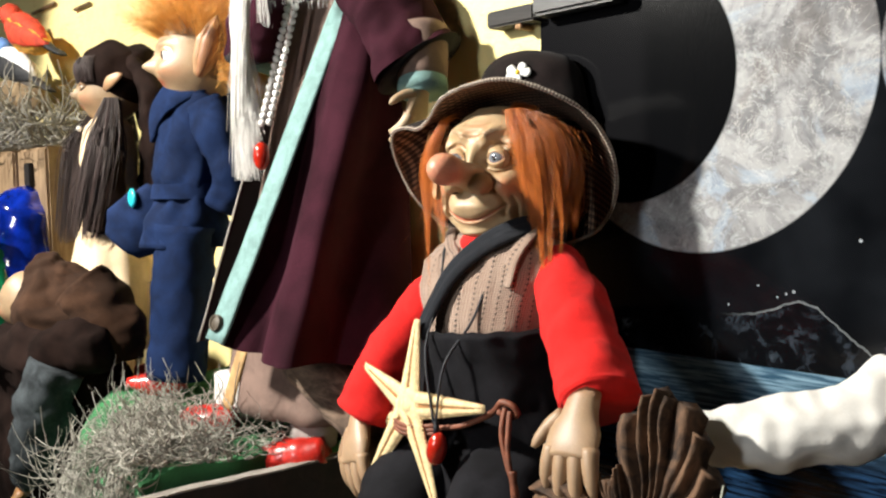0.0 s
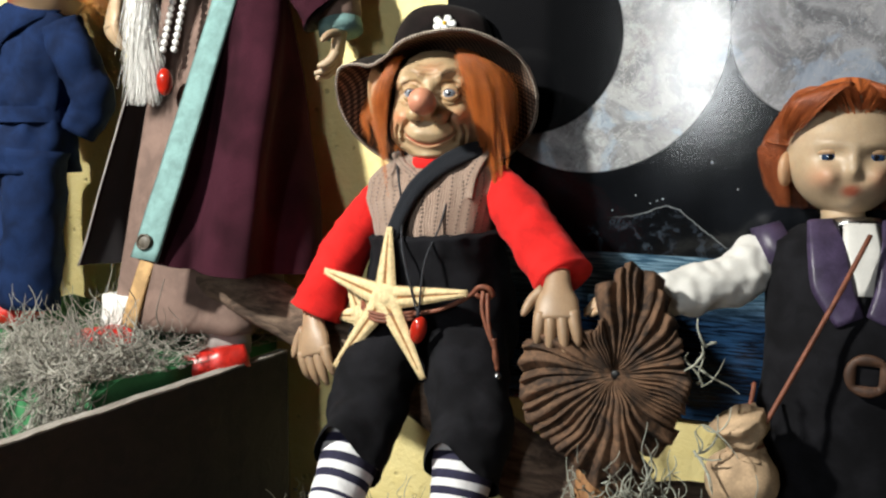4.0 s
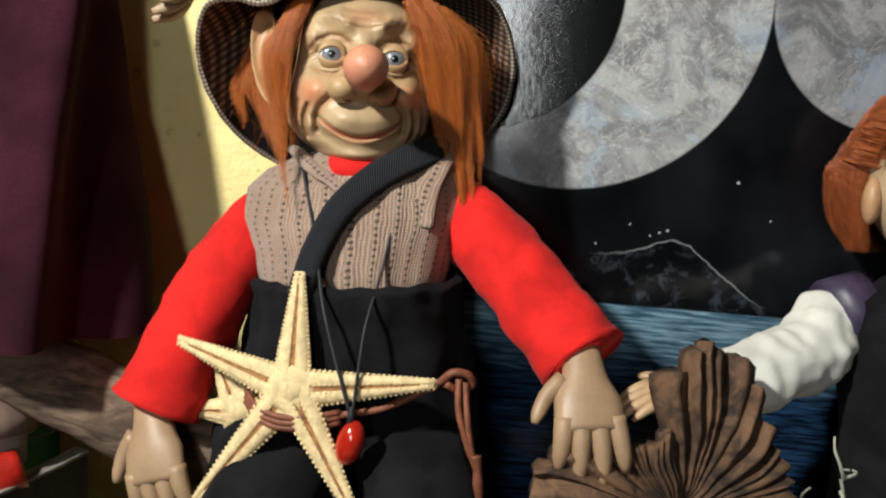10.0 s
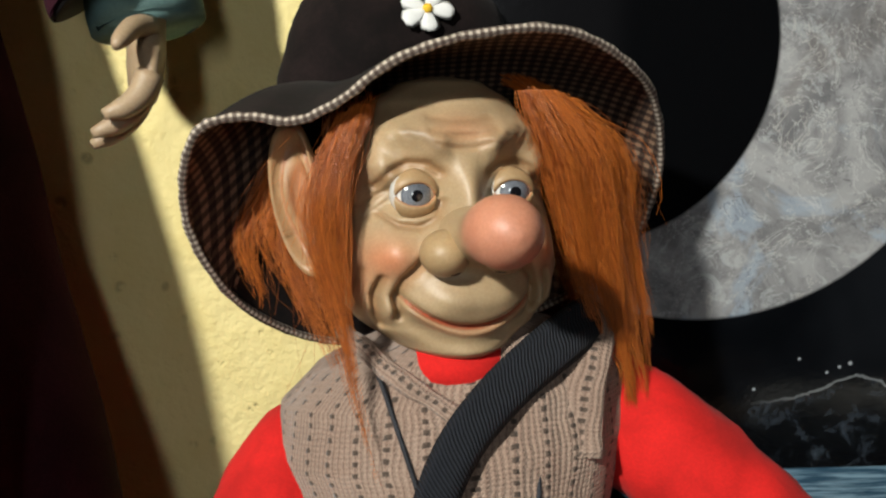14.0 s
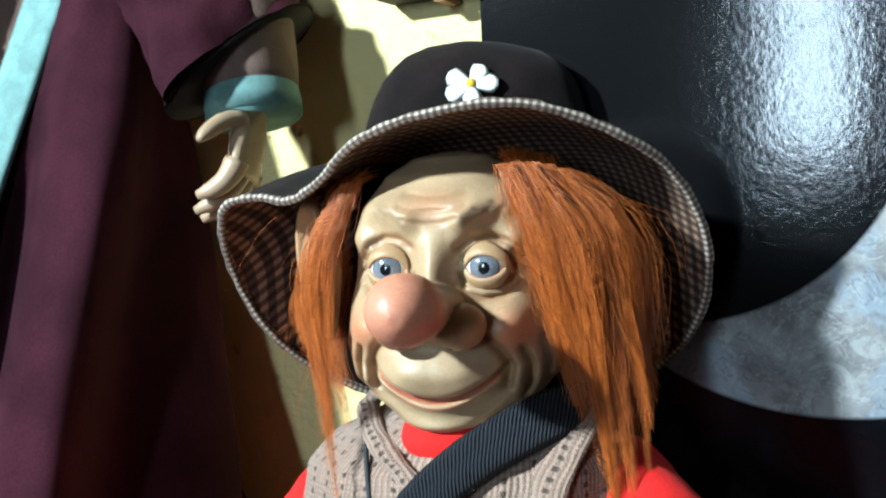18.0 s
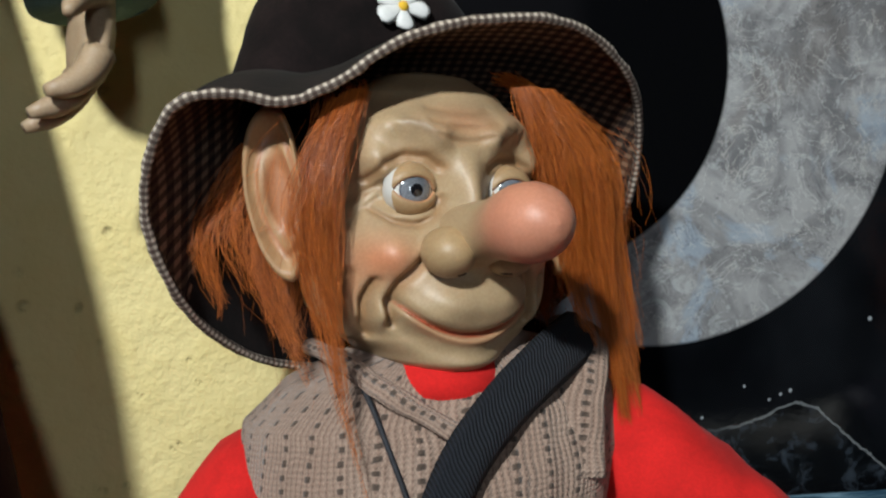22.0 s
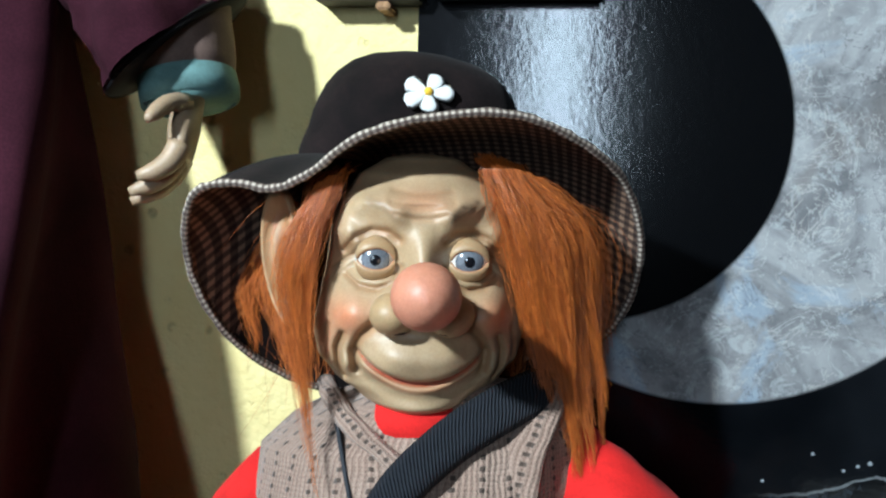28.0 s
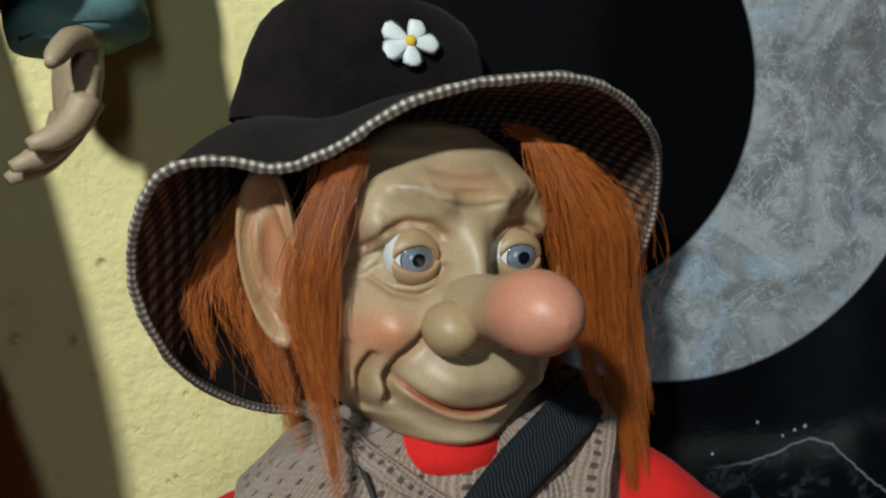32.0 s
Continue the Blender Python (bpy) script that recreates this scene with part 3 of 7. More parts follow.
    def strand(self, points, r0, r1, material, steps=7, n=3):
        pts = curve(points, steps)
        rows = []
        ref = (pts[1] - pts[0]).orthogonal().normalized()
        for i, p in enumerate(pts):
            way = (pts[min(i + 1, steps)] - pts[max(i - 1, 0)]).normalized()
            a = (ref - way * ref.dot(way)).normalized()
            ref = a
            b = way.cross(a)
            r = r0 + (r1 - r0) * i / steps
            rows.append([p + (a * math.cos(6.2832 * j / n) + b * math.sin(6.2832 * j / n)) * r for j in range(n)])
        self.grid(rows, material, True, (False, False))

    def ribbon(self, points, wide, normals, material, thick=0.002, n=24, fold=0.0):
        """A thick band along a line; normals: which way its face looks, spread along it."""
        pts = curve(points, n)
        rows, sts, gone = [], [], 0.0
        for i, p in enumerate(pts):
            way = (pts[min(i + 1, n)] - pts[max(i - 1, 0)]).normalized()
            nrm = Vector(blend(normals, i / n)).normalized()
            side = way.cross(nrm).normalized()
            nrm = side.cross(way)
            w = blend(wide, i / n) / 2
            gone += (p - pts[i - 1]).length if i else 0
            row, sr = [], []
            for k, (u, h) in enumerate(((-1, 0), (-0.7, 1), (-0.25, 1.0 + fold), (0.25, 1.0 - fold), (0.7, 1), (1, 0), (0.7, -0.6), (0, -0.6), (-0.7, -0.6))):
                row.append(p + side * (u * w) + nrm * (h * thick))
                sr.append((u * w, gone, 0))
            rows.append(row)
            sts.append(sr)
        self.grid(rows, material, True, (True, True), None, sts)

    def build(self, name, parent=None, label=""):
        me = bpy.data.meshes.new(name)
        me.from_pydata(self.v, [], self.f)
        for m in self.mats:
            me.materials.append(m)
        me.polygons.foreach_set("material_index", self.m)
        me.polygons.foreach_set("use_smooth", [not x for x in self.flat])
        me.attributes.new("st", "FLOAT_VECTOR", "POINT").data.foreach_set("vector", [c for s in self.st for c in s])
        me.attributes.new("tint", "FLOAT_COLOR", "POINT").data.foreach_set("color", [c for s in self.tint for c in s])
        me.update()
        ob = new(name, me)
        ob.parent = parent
        return tagged(ob, label)


def blend_pick(some, s):
    return some[min(int(s * len(some)), len(some) - 1)]


def slab(x0, x1, y0, y1, z0, z1, bevel=0.0):
    bm = bmesh.new()
    bmesh.ops.create_cube(bm, size=1, matrix=Matrix.Translation(((x0 + x1) / 2, (y0 + y1) / 2, (z0 + z1) / 2)) @ Matrix.Diagonal((x1 - x0, y1 - y0, z1 - z0, 1)))
    if bevel:
        bmesh.ops.bevel(bm, geom=bm.edges[:], offset=bevel, segments=2, affect="EDGES")
    return bm


def setting(name, bm, material, label, category):
    return tagged(part(name, bm, material, None), label, category, kind="structure")


# ---- the setting ----
FLOOR_Z, WALL_Y = -0.075, 0.617
setting("wall_back", slab(-2.9, 1.6, WALL_Y, WALL_Y + 0.12, -0.95, 1.9), PLASTER, "rough yellow plaster wall behind the display", "wall")
# unseen shell of the room, added round the display to hold back bounced light
setting("unseen_wall_left", slab(-3.02, -2.9, -3.6, WALL_Y + 0.12, -0.95, 1.9), DARK_WALL, "unseen plain dark side wall, added to close the room", "wall")
setting("unseen_wall_right", slab(1.6, 1.72, -3.6, WALL_Y + 0.12, -0.95, 1.9), DARK_WALL, "unseen plain dark side wall, added to close the room", "wall")
setting("unseen_wall_front", slab(-3.02, 1.72, -3.72, -3.6, -0.95, 1.9), DARK_WALL, "unseen plain dark wall added across from the display", "wall")
setting("ceiling", slab(-3.02, 1.72, -3.72, WALL_Y + 0.12, 1.9, 2.0), DARK_WALL, "unseen plain dark ceiling added over the display", "ceiling")
setting("floor", slab(-3.02, 1.72, -3.72, WALL_Y + 0.12, -1.05, -0.95), DARK_WALL, "unseen plain dark floor added to the room", "floor")
setting("display_platform", slab(-2.6, 0.9, -0.22, WALL_Y - 0.003, -0.95, FLOOR_Z), SOIL, "raised platform covered in brown matting", "platform")


# ---- the painting and what hangs over it ----
painting = base("painting", (0, 0, 0), "large glossy night seascape painting with two moons on a panel", "painting")
part("panel", slab(-0.5325, 0.42, 0.6085, WALL_Y - 0.001, 0.118, 0.86, 0.0012), PAINTING, painting)


# ---- the seated puppet ----
def rnd(a, b):
    return random.uniform(a, b)


HEAD = Matrix(((0.974, 0.225, 0, -0.5022), (0.225, -0.974, 0, 0.4860), (0, 0, 1, 0.4650), (0, 0, 0, 1))) @ Matrix.Diagonal((0.001, 0.001, 0.001, 1))
# its axes: x to the puppet's left cheek, y out of the face, z up, in millimetres from between the eyes


def bump_at(x, z, cx, cz, sx, sz):
    return math.exp(-(((x - cx) / sx) ** 2) - ((z - cz) / sz) ** 2)


def step(a, b, x):
    t = max(0.0, min(1.0, (x - a) / (b - a)))
    return t * t * (3 - 2 * t)


def mouth_line(x):
    return -52.0 + 12.0 * (abs(x) / 27.0) ** 2.1


FACE = Matrix.Translation((0, 0, 0.0028)) @ HEAD
# half width and forward reach of the plain head by height, from the crown down
HEIGHTS = [47, 44, 36, 24, 10, -4, -20, -34, -46, -55, -63, -69.5, -74.5]
WIDE = [3, 18, 30, 38.5, 42, 43.5, 46.5, 49.5, 47, 39.5, 28.5, 17, 3]
REACH = [-42, -27, -14, -4.5, -1, 0, 2, 3, 3, 2, -1, -8, -26]


def by_height(table, z):
    for k in range(len(HEIGHTS) - 1):
        if HEIGHTS[k] >= z >= HEIGHTS[k + 1]:
            s = (HEIGHTS[k] - z) / (HEIGHTS[k] - HEIGHTS[k + 1])
            t0 = table[max(k - 1, 0)] if k else table[0]
            t1, t2 = table[k], table[k + 1]
            t3 = table[min(k + 2, len(table) - 1)]
            return t1 + (t2 - t1) * s * s * (3 - 2 * s) * 0.35 + (t2 - t1) * s * 0.65 + 0 * (t0 + t3)
    return table[-1]


def fold_line(x, z, line, wide):
    """1 on a bent line through (x, z) points, falling off to both sides."""
    best = 1e9
    for (x0, z0), (x1, z1) in zip(line, line[1:]):
        dx, dz = x1 - x0, z1 - z0
        t = max(0.0, min(1.0, ((x - x0) * dx + (z - z0) * dz) / (dx * dx + dz * dz)))
        best = min(best, (x - x0 - t * dx) ** 2 + (z - z0 - t * dz) ** 2)
    return math.exp(-best / (wide * wide))


SMILE_FOLD = [(14, -19), (20, -27), (26, -33), (29, -40), (27.5, -48)]
JOWL_FOLD = [(34, -33), (36.5, -40), (35.5, -48), (33, -53)]
OUTER_FOLD = [(41, -30), (43, -40), (41, -50)]
EYE_BAG = [(9, -3), (12, -9.5), (19, -13), (27, -12), (33, -8)]
CROW = [(30, 1), (36, -2.5), (40, -6)]
CROW_LOW = [(30, -4), (36, -8), (39, -12)]
BROW_LINE = [(12, 20), (18, 23.5), (26, 24.5), (34, 20), (38, 13)]
LID_FOLD = [(10, 8), (15, 11.5), (22, 12), (29, 9), (34, 3)]
FURROWS = ([(-12, 19.5), (-5, 17.5), (3, 17.5), (10, 19.5)], [(-14, 24.5), (-5, 22.5), (4, 22.5), (13, 24.5)], [(-13, 29.5), (-4, 28), (5, 28), (12, 29.5)])


def face_forward(x, z):
    """How far the face stands out at (x, z) over the plain head, in millimetres."""
    a = abs(x)
    # cheeks, brows and the eye sockets between them
    f = 9.5 * bump_at(a, z, 31, -23, 11, 10) - 9.0 * bump_at(a, z, 20, -0.5, 12, 9)
    f += 5.6 * fold_line(a, z, BROW_LINE, 6.0) + 4.2 * bump_at(a, z, 32, 10, 6, 6) + 1.8 * bump_at(x, z, 0, 24, 15, 8)
    f -= 0.6 * bump_at(x, z, 0, 12, 6, 4)
    # bridge, root and wings of the nose
    f += 8 * bump_at(x, z, 0, -3, 7, 14) + 15 * bump_at(x, z, 0, -19, 10.5, 8) + 7 * bump_at(a, z, 12, -23, 6.5, 5.5)
    # the muzzle and the chin
    f += 9.5 * bump_at(x, z, 0, -41, 20, 11) + 3.0 * bump_at(a, z, 14, -41, 9, 8) + 7.5 * bump_at(x, z, 0, -63, 19, 8)
    d = z - mouth_line(x)
    end = 1 - step(25, 30, a)
    f += end * (-3.4 * math.exp(-((d / 0.95) ** 2)) + 1.5 * math.exp(-(((d + 2.6) / 1.6) ** 2)) + 0.8 * math.exp(-(((d - 3.0) / 2.4) ** 2)) - 1.6 * math.exp(-(((d + 8.0) / 3.4) ** 2)))
    f -= 3.2 * bump_at(a, z, 28, -41, 3, 3)
    # folds beside the mouth
    f -= 4.2 * fold_line(a, z, SMILE_FOLD, 1.9) + 4.6 * fold_line(a, z, JOWL_FOLD, 1.5) + 2.6 * fold_line(a, z, OUTER_FOLD, 1.4)
    f += 4.4 * bump_at(a, z, 31.8, -45, 3.0, 7) + 2.6 * bump_at(a, z, 39.5, -42, 2.4, 9)
    # bags and lines round the eyes
    f -= 2.4 * fold_line(a, z, EYE_BAG, 1.2) + 1.5 * fold_line(a, z, CROW, 1.0) + 1.3 * fold_line(a, z, CROW_LOW, 1.0)
    f += 2.6 * bump_at(a, z, 20, -9.5, 10, 2.2) - 2.4 * fold_line(a, z, LID_FOLD, 1.5) + 2.6 * bump_at(a, z, 30, 6, 5, 3)
    # ridges of the brows and lines of the forehead
    f += 0.22 * math.sin((a - 0.6 * z) * 1.25) * bump_at(a, z, 25, 22.5, 9, 3.5)
    for line in FURROWS:
        f -= 1.0 * fold_line(x, z, line, 1.1)
    f -= 0.3 * bump_at(a, z, 5.5, 11, 1.5, 5)
    return f


def face_tint(x, z, front):
    a = abs(x)
    t = Vector((1, 1, 1))
    blush = Vector((1.30, 0.72, 0.62))
    w = 0.95 * bump_at(a, z, 32, -25, 10, 8) + 0.42 * bump_at(x, z, 0, 25, 13, 6) + 0.6 * bump_at(a, z, 42, -38, 4, 9) + 0.30 * bump_at(a, z, 42, 6, 6, 14)
    t = t.lerp(blush, min(1, w) * front)
    d = z - mouth_line(x)
    if a < 30:
        lip = math.exp(-(((d + 0.3) / 0.85) ** 2)) * (1 - step(23, 29, a)) * front
        t = t.lerp(Vector((1.15, 0.74, 0.62)), 0.6 * math.exp(-(((d + 3.0) / 1.5) ** 2)) * (1 - step(19, 27, a)) * front)
        t = t.lerp(Vector((0.82, 0.19, 0.11)), min(1, 1.25 * lip))
    brow = fold_line(a, z, [(12.5, 18.5), (17, 22.5), (23, 24.5)], 1.9) * front
    t = t.lerp(Vector((0.20, 0.16, 0.16)), min(0.9, 1.2 * brow) * (0.95 if x > 0 else 0.42) * (0.75 + 0.35 * noise.noise(Vector((x, z * 2.5, 3)) * 0.5)))
    # shade painted into the folds, the eye sockets and the forehead lines
    crease_shade = fold_line(a, z, SMILE_FOLD, 2.2) + fold_line(a, z, JOWL_FOLD, 1.6) + 0.8 * fold_line(a, z, OUTER_FOLD, 1.5) + 0.8 * fold_line(a, z, EYE_BAG, 1.5) + 0.95 * fold_line(a, z, LID_FOLD, 2.8) + 0.5 * fold_line(a, z, CROW, 1.2)
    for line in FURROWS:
        crease_shade += 0.45 * fold_line(x, z, line, 1.2)
    t = t.lerp(Vector((0.66, 0.47, 0.33)), min(1, crease_shade) * 0.72 * front)
    return (*t, 1)


def add_troll_head(g):
    rows, tints = [], []
    nu, nv = 176, 150
    for i in range(nv + 1):
        z = 47 - 121 * (0.5 - 0.5 * math.cos(math.pi * (0.04 + 0.92 * i / nv))) if i in (0, nv) else 46.6 - 120.2 * i / nv
        wide, reach = by_height(WIDE, z), by_height(REACH, z)
        back = -42 - (42 + 42) * math.sqrt(max(0.02, 1 - ((z + 8) / 62) ** 2)) * 0.55
        mid = min(-42, reach)
        row, tr = [], []
        for j in range(nu):
            # denser round the front
            q = j / nu * 2 * math.pi
            ph = q - 0.45 * math.sin(q)
            sx, cy = math.sin(ph), math.cos(ph)
            x = wide * math.copysign(abs(sx) ** 0.92, sx)
            y = mid + ((reach - mid) if cy > 0 else (mid - back)) * math.copysign(abs(cy) ** 0.86, cy)
            front = step(0.03, 0.40, cy)
            y += face_forward(x, z) * front
            row.append(FACE @ Vector((x, y, z)))
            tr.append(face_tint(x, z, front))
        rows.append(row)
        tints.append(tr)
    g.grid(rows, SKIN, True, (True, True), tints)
    # the nose: a stalk with a ball at its end
    rows, tints = [], []
    for i in range(29):
        s = i / 28
        r = blend([13.6, 12.6, 11.4, 11.1, 12.2, 13.3, 13.6, 12.4, 9.4, 5.2, 0.3], s)
        y, z = blend([0, 7, 15, 23, 31, 38, 45, 51, 56, 59.5, 61.0], s), blend([-18, -16.4, -14.4, -12.6, -11.2, -10.2, -9.8, -9.6, -9.5, -9.5, -9.5], s)
        rows.append([FACE @ Vector((r * math.cos(a), y, z + r * math.sin(a) * 0.98)) for a in (2 * math.pi * k / 32 for k in range(32))])
        c = step(0.25, 0.6, s)
        tints.append([(1 + 0.36 * c, 1 - 0.19 * c, 1 - 0.13 * c, 1)] * 32)
    g.grid(rows, SKIN, True, (False, True), tints)
    for sx in (-1, 1):
        g.ball(FACE @ Vector((sx * 12.0, 9.5, -21.8)), (0.0100, 0.0122, 0.0092), SKIN, 20, 14, tint=(0.98, 0.93, 0.84, 1))
        g.ball(FACE @ Vector((sx * 10.5, 12, -28.6)), (0.0042, 0.0050, 0.0016), NOSTRIL, 12, 8)
        # eyeball by rings round the line of sight
        c = Vector((sx * 20.2, -9.6, -0.4))
        rings, mats = [], []
        angles = [2, 9, 15, 26, 38, 41, 50, 60, 80, 100]
        for q in angles:
            a = radians(q)
            rings.append([FACE @ (c + 9.2 * Vector((math.sin(a) * math.cos(k), math.cos(a), math.sin(a) * math.sin(k)))) for k in (2 * math.pi * n / 28 for n in range(28))])
            mats.append(PUPIL if q < 15 else IRIS if q < 38 else IRIS_RIM if q < 41 else EYE_WHITE)
        g.grid(rings, mats[:-1], True, (True, False))
        # lids: two shells over the ball, each with a rounded margin
        for up, open_to, corner, far in ((1, 29, 1, 88), (-1, 24, -1, 80)):
            shell, tt = [], []
            for k, (rise, r) in enumerate(((0, 9.3), (0, 9.9), (2, 10.35), (7, 10.7), (16, 10.9), (30, 11.0), (50, 10.6), (far, 9.4))):
                row = []
                for m_ in range(25):
                    u = -1 + m_ / 12
                    az = radians(54 * u)
                    gap = corner * up + open_to * (1 - abs(u) ** 2.4) * (1 - 0.10 * u * sx)
                    el = radians(min(gap + rise, 92)) * up
                    row.append(FACE @ (c + r * Vector((math.sin(az) * math.cos(el), math.cos(az) * math.cos(el), math.sin(el)))))
                shell.append(row)
                tt.append([(1.10, 0.78, 0.68, 1) if k < 2 else (0.98, 0.90, 0.80, 1)] * 25)
            g.grid(shell, SKIN, False, (False, False), tt)
        # ears: a cupped shell with a rolled rim and an inner fold
        mid, ex, ez = Vector((sx * 60.5, -31, -4)), Vector((sx * 0.84, -0.54, 0.05)).normalized(), Vector((sx * 0.10, -0.06, 1)).normalized()
        en = Vector((sx * 0.54, 0.84, 0)).normalized()
        rings, tt = [], []
        for r, h in ((0.04, -4.5), (0.25, -5.0), (0.45, -3.2), (0.58, -0.2), (0.68, -2.2), (0.80, -1.0), (0.88, 2.0), (0.95, 3.0), (1.0, 2.0), (1.02, 0.0), (0.98, -2.0), (0.80, -4.5), (0.45, -8.0), (0.1, -9.0)):
            row, tr = [], []
            for k in range(40):
                a = 2 * math.pi * k / 40
                wide = 14.0 * (1 + 0.10 * math.sin(a)) * (1.0 if math.cos(a) > 0 else 0.55)
                tall = 33.0 if math.sin(a) > 0 else 31.0
                hh = h + (1.5 * math.sin(a * 3 + 1) * (1 if 0.3 < r < 0.75 else 0))
                row.append(FACE @ (mid + ex * (wide * r * math.cos(a)) + ez * (tall * r * math.sin(a)) + en * hh))
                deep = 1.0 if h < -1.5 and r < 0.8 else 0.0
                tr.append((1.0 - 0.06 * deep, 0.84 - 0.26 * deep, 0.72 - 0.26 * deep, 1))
            rings.append(row)
            tt.append(tr)
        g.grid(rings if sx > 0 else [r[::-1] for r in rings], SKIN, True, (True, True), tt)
    # neck
    g.tube([FACE @ Vector((0, -40, -50)), FACE @ Vector((0, -44, -92))], [0.029, 0.026], SKIN, 18, tint=(0.95, 0.9, 0.85, 1))


def lock(g, line, wide, count, material=None, frizz=1.0, thin=0.000085, tip=0.12, flat=0.6):
    """A lock of hair along a line of head millimetres: fibres that swell in the middle, cling together in wisps and end at uneven lengths."""
    way = curve(line, 16)
    wisps = [(random.gauss(0, 0.55), random.gauss(0, 0.55), rnd(0.62, 1.0), rnd(0, 6.28), rnd(0.6, 1.4)) for _ in range(max(3, count // 14))]
    for _ in range(int(count * 1.35)):
        wx, wy, reach, phase, curl_by = random.choice(wisps)
        ox, oy = wx + random.gauss(0, 0.36), wy + random.gauss(0, 0.36)
        loose = random.random() < 0.10
        cut = reach * rnd(0.80, 1.04) * (rnd(0.5, 1.0) if loose else 1.0)
        pts = []
        for k in range(8):
            t = k / 7 * cut
            c = blend([tuple(p) for p in way], t)
            swell = wide * (0.42 + 0.62 * math.sin(min(1.0, t * 1.25 + 0.08) * math.pi) ** 0.8 if t < 0.68 else 0.42 + (tip - 0.42) * (t - 0.68) / 0.32 + 0.25 * (1 - t))
            swell = max(swell, wide * tip) * (1.7 if loose and k > 2 else 1.0)
            q = Vector(c) + Vector((ox * swell, oy * swell * flat, 0))
            q += Vector((math.sin(phase + t * 9.0), 0.6 * math.cos(phase + t * 8.0), 0)) * (2.3 * curl_by * t)
            q += Vector((rnd(-1, 1), rnd(-1, 1), rnd(-0.5, 0.5))) * (1.25 * frizz if k else 0.2)
            pts.append(FACE @ q)
        g.strand(pts, thin * rnd(0.8, 1.5), 0.00006, material or HAIR, 9)


def palm_of(g, wrist, tip, back, size, spread_out, bends, material, tint, thumb=1, splay=0.62, thick=1.0, inward=0.1):
    """A small jointed palm with five fingers; back: the way its back looks; size: its length."""
    w, t = Vector(wrist), Vector(tip)
    way = (t - w).normalized()
    nrm = Vector(back)
    nrm = (nrm - way * nrm.dot(way)).normalized()
    side = way.cross(nrm)
    k = size
    g.tube([w - way * 0.10 * k, w + way * 0.12 * k, w + way * 0.30 * k, w + way * 0.46 * k, w + way * 0.56 * k], [(0.15 * k, 0.12 * k), (0.175 * k, 0.12 * k), (0.228 * k * thick, 0.118 * k), (0.238 * k * thick, 0.10 * k), (0.215 * k * thick, 0.072 * k)], material, 16, side=side, steps=10, tint=tint)
    for i, (off, ln, fan) in enumerate(((-0.170, 0.42, -0.20), (-0.058, 0.52, -0.06), (0.058, 0.50, 0.07), (0.166, 0.40, 0.20))):
        root = w + way * (0.46 * k) + side * (off * k * thick)
        d = (way + side * (fan * spread_out)).normalized()
        p, line, b = root.copy(), [root.copy()], 0.0
        for j in range(3):
            b += bends[i]
            d2 = (d * math.cos(b) - nrm * math.sin(b)).normalized()
            p = p + d2 * (ln * k / 3)
            line.append(p.copy())
        g.tube(line, [0.076 * k * thick, 0.070 * k * thick, 0.063 * k * thick, 0.054 * k * thick, 0.026 * k * thick], material, 10, steps=9, tint=tint)
    root = w + way * (0.14 * k) + side * (thumb * -0.17 * k)
    d = (way * (1.1 - 0.9 * splay) - side * (thumb * splay) - nrm * inward).normalized()
    g.tube([root, root + d * 0.17 * k, root + (d + way * 0.25).normalized() * 0.34 * k, root + (d + way * 0.35).normalized() * 0.42 * k], [0.075 * k, 0.068 * k, 0.056 * k, 0.026 * k], material, 10, steps=8, tint=tint)


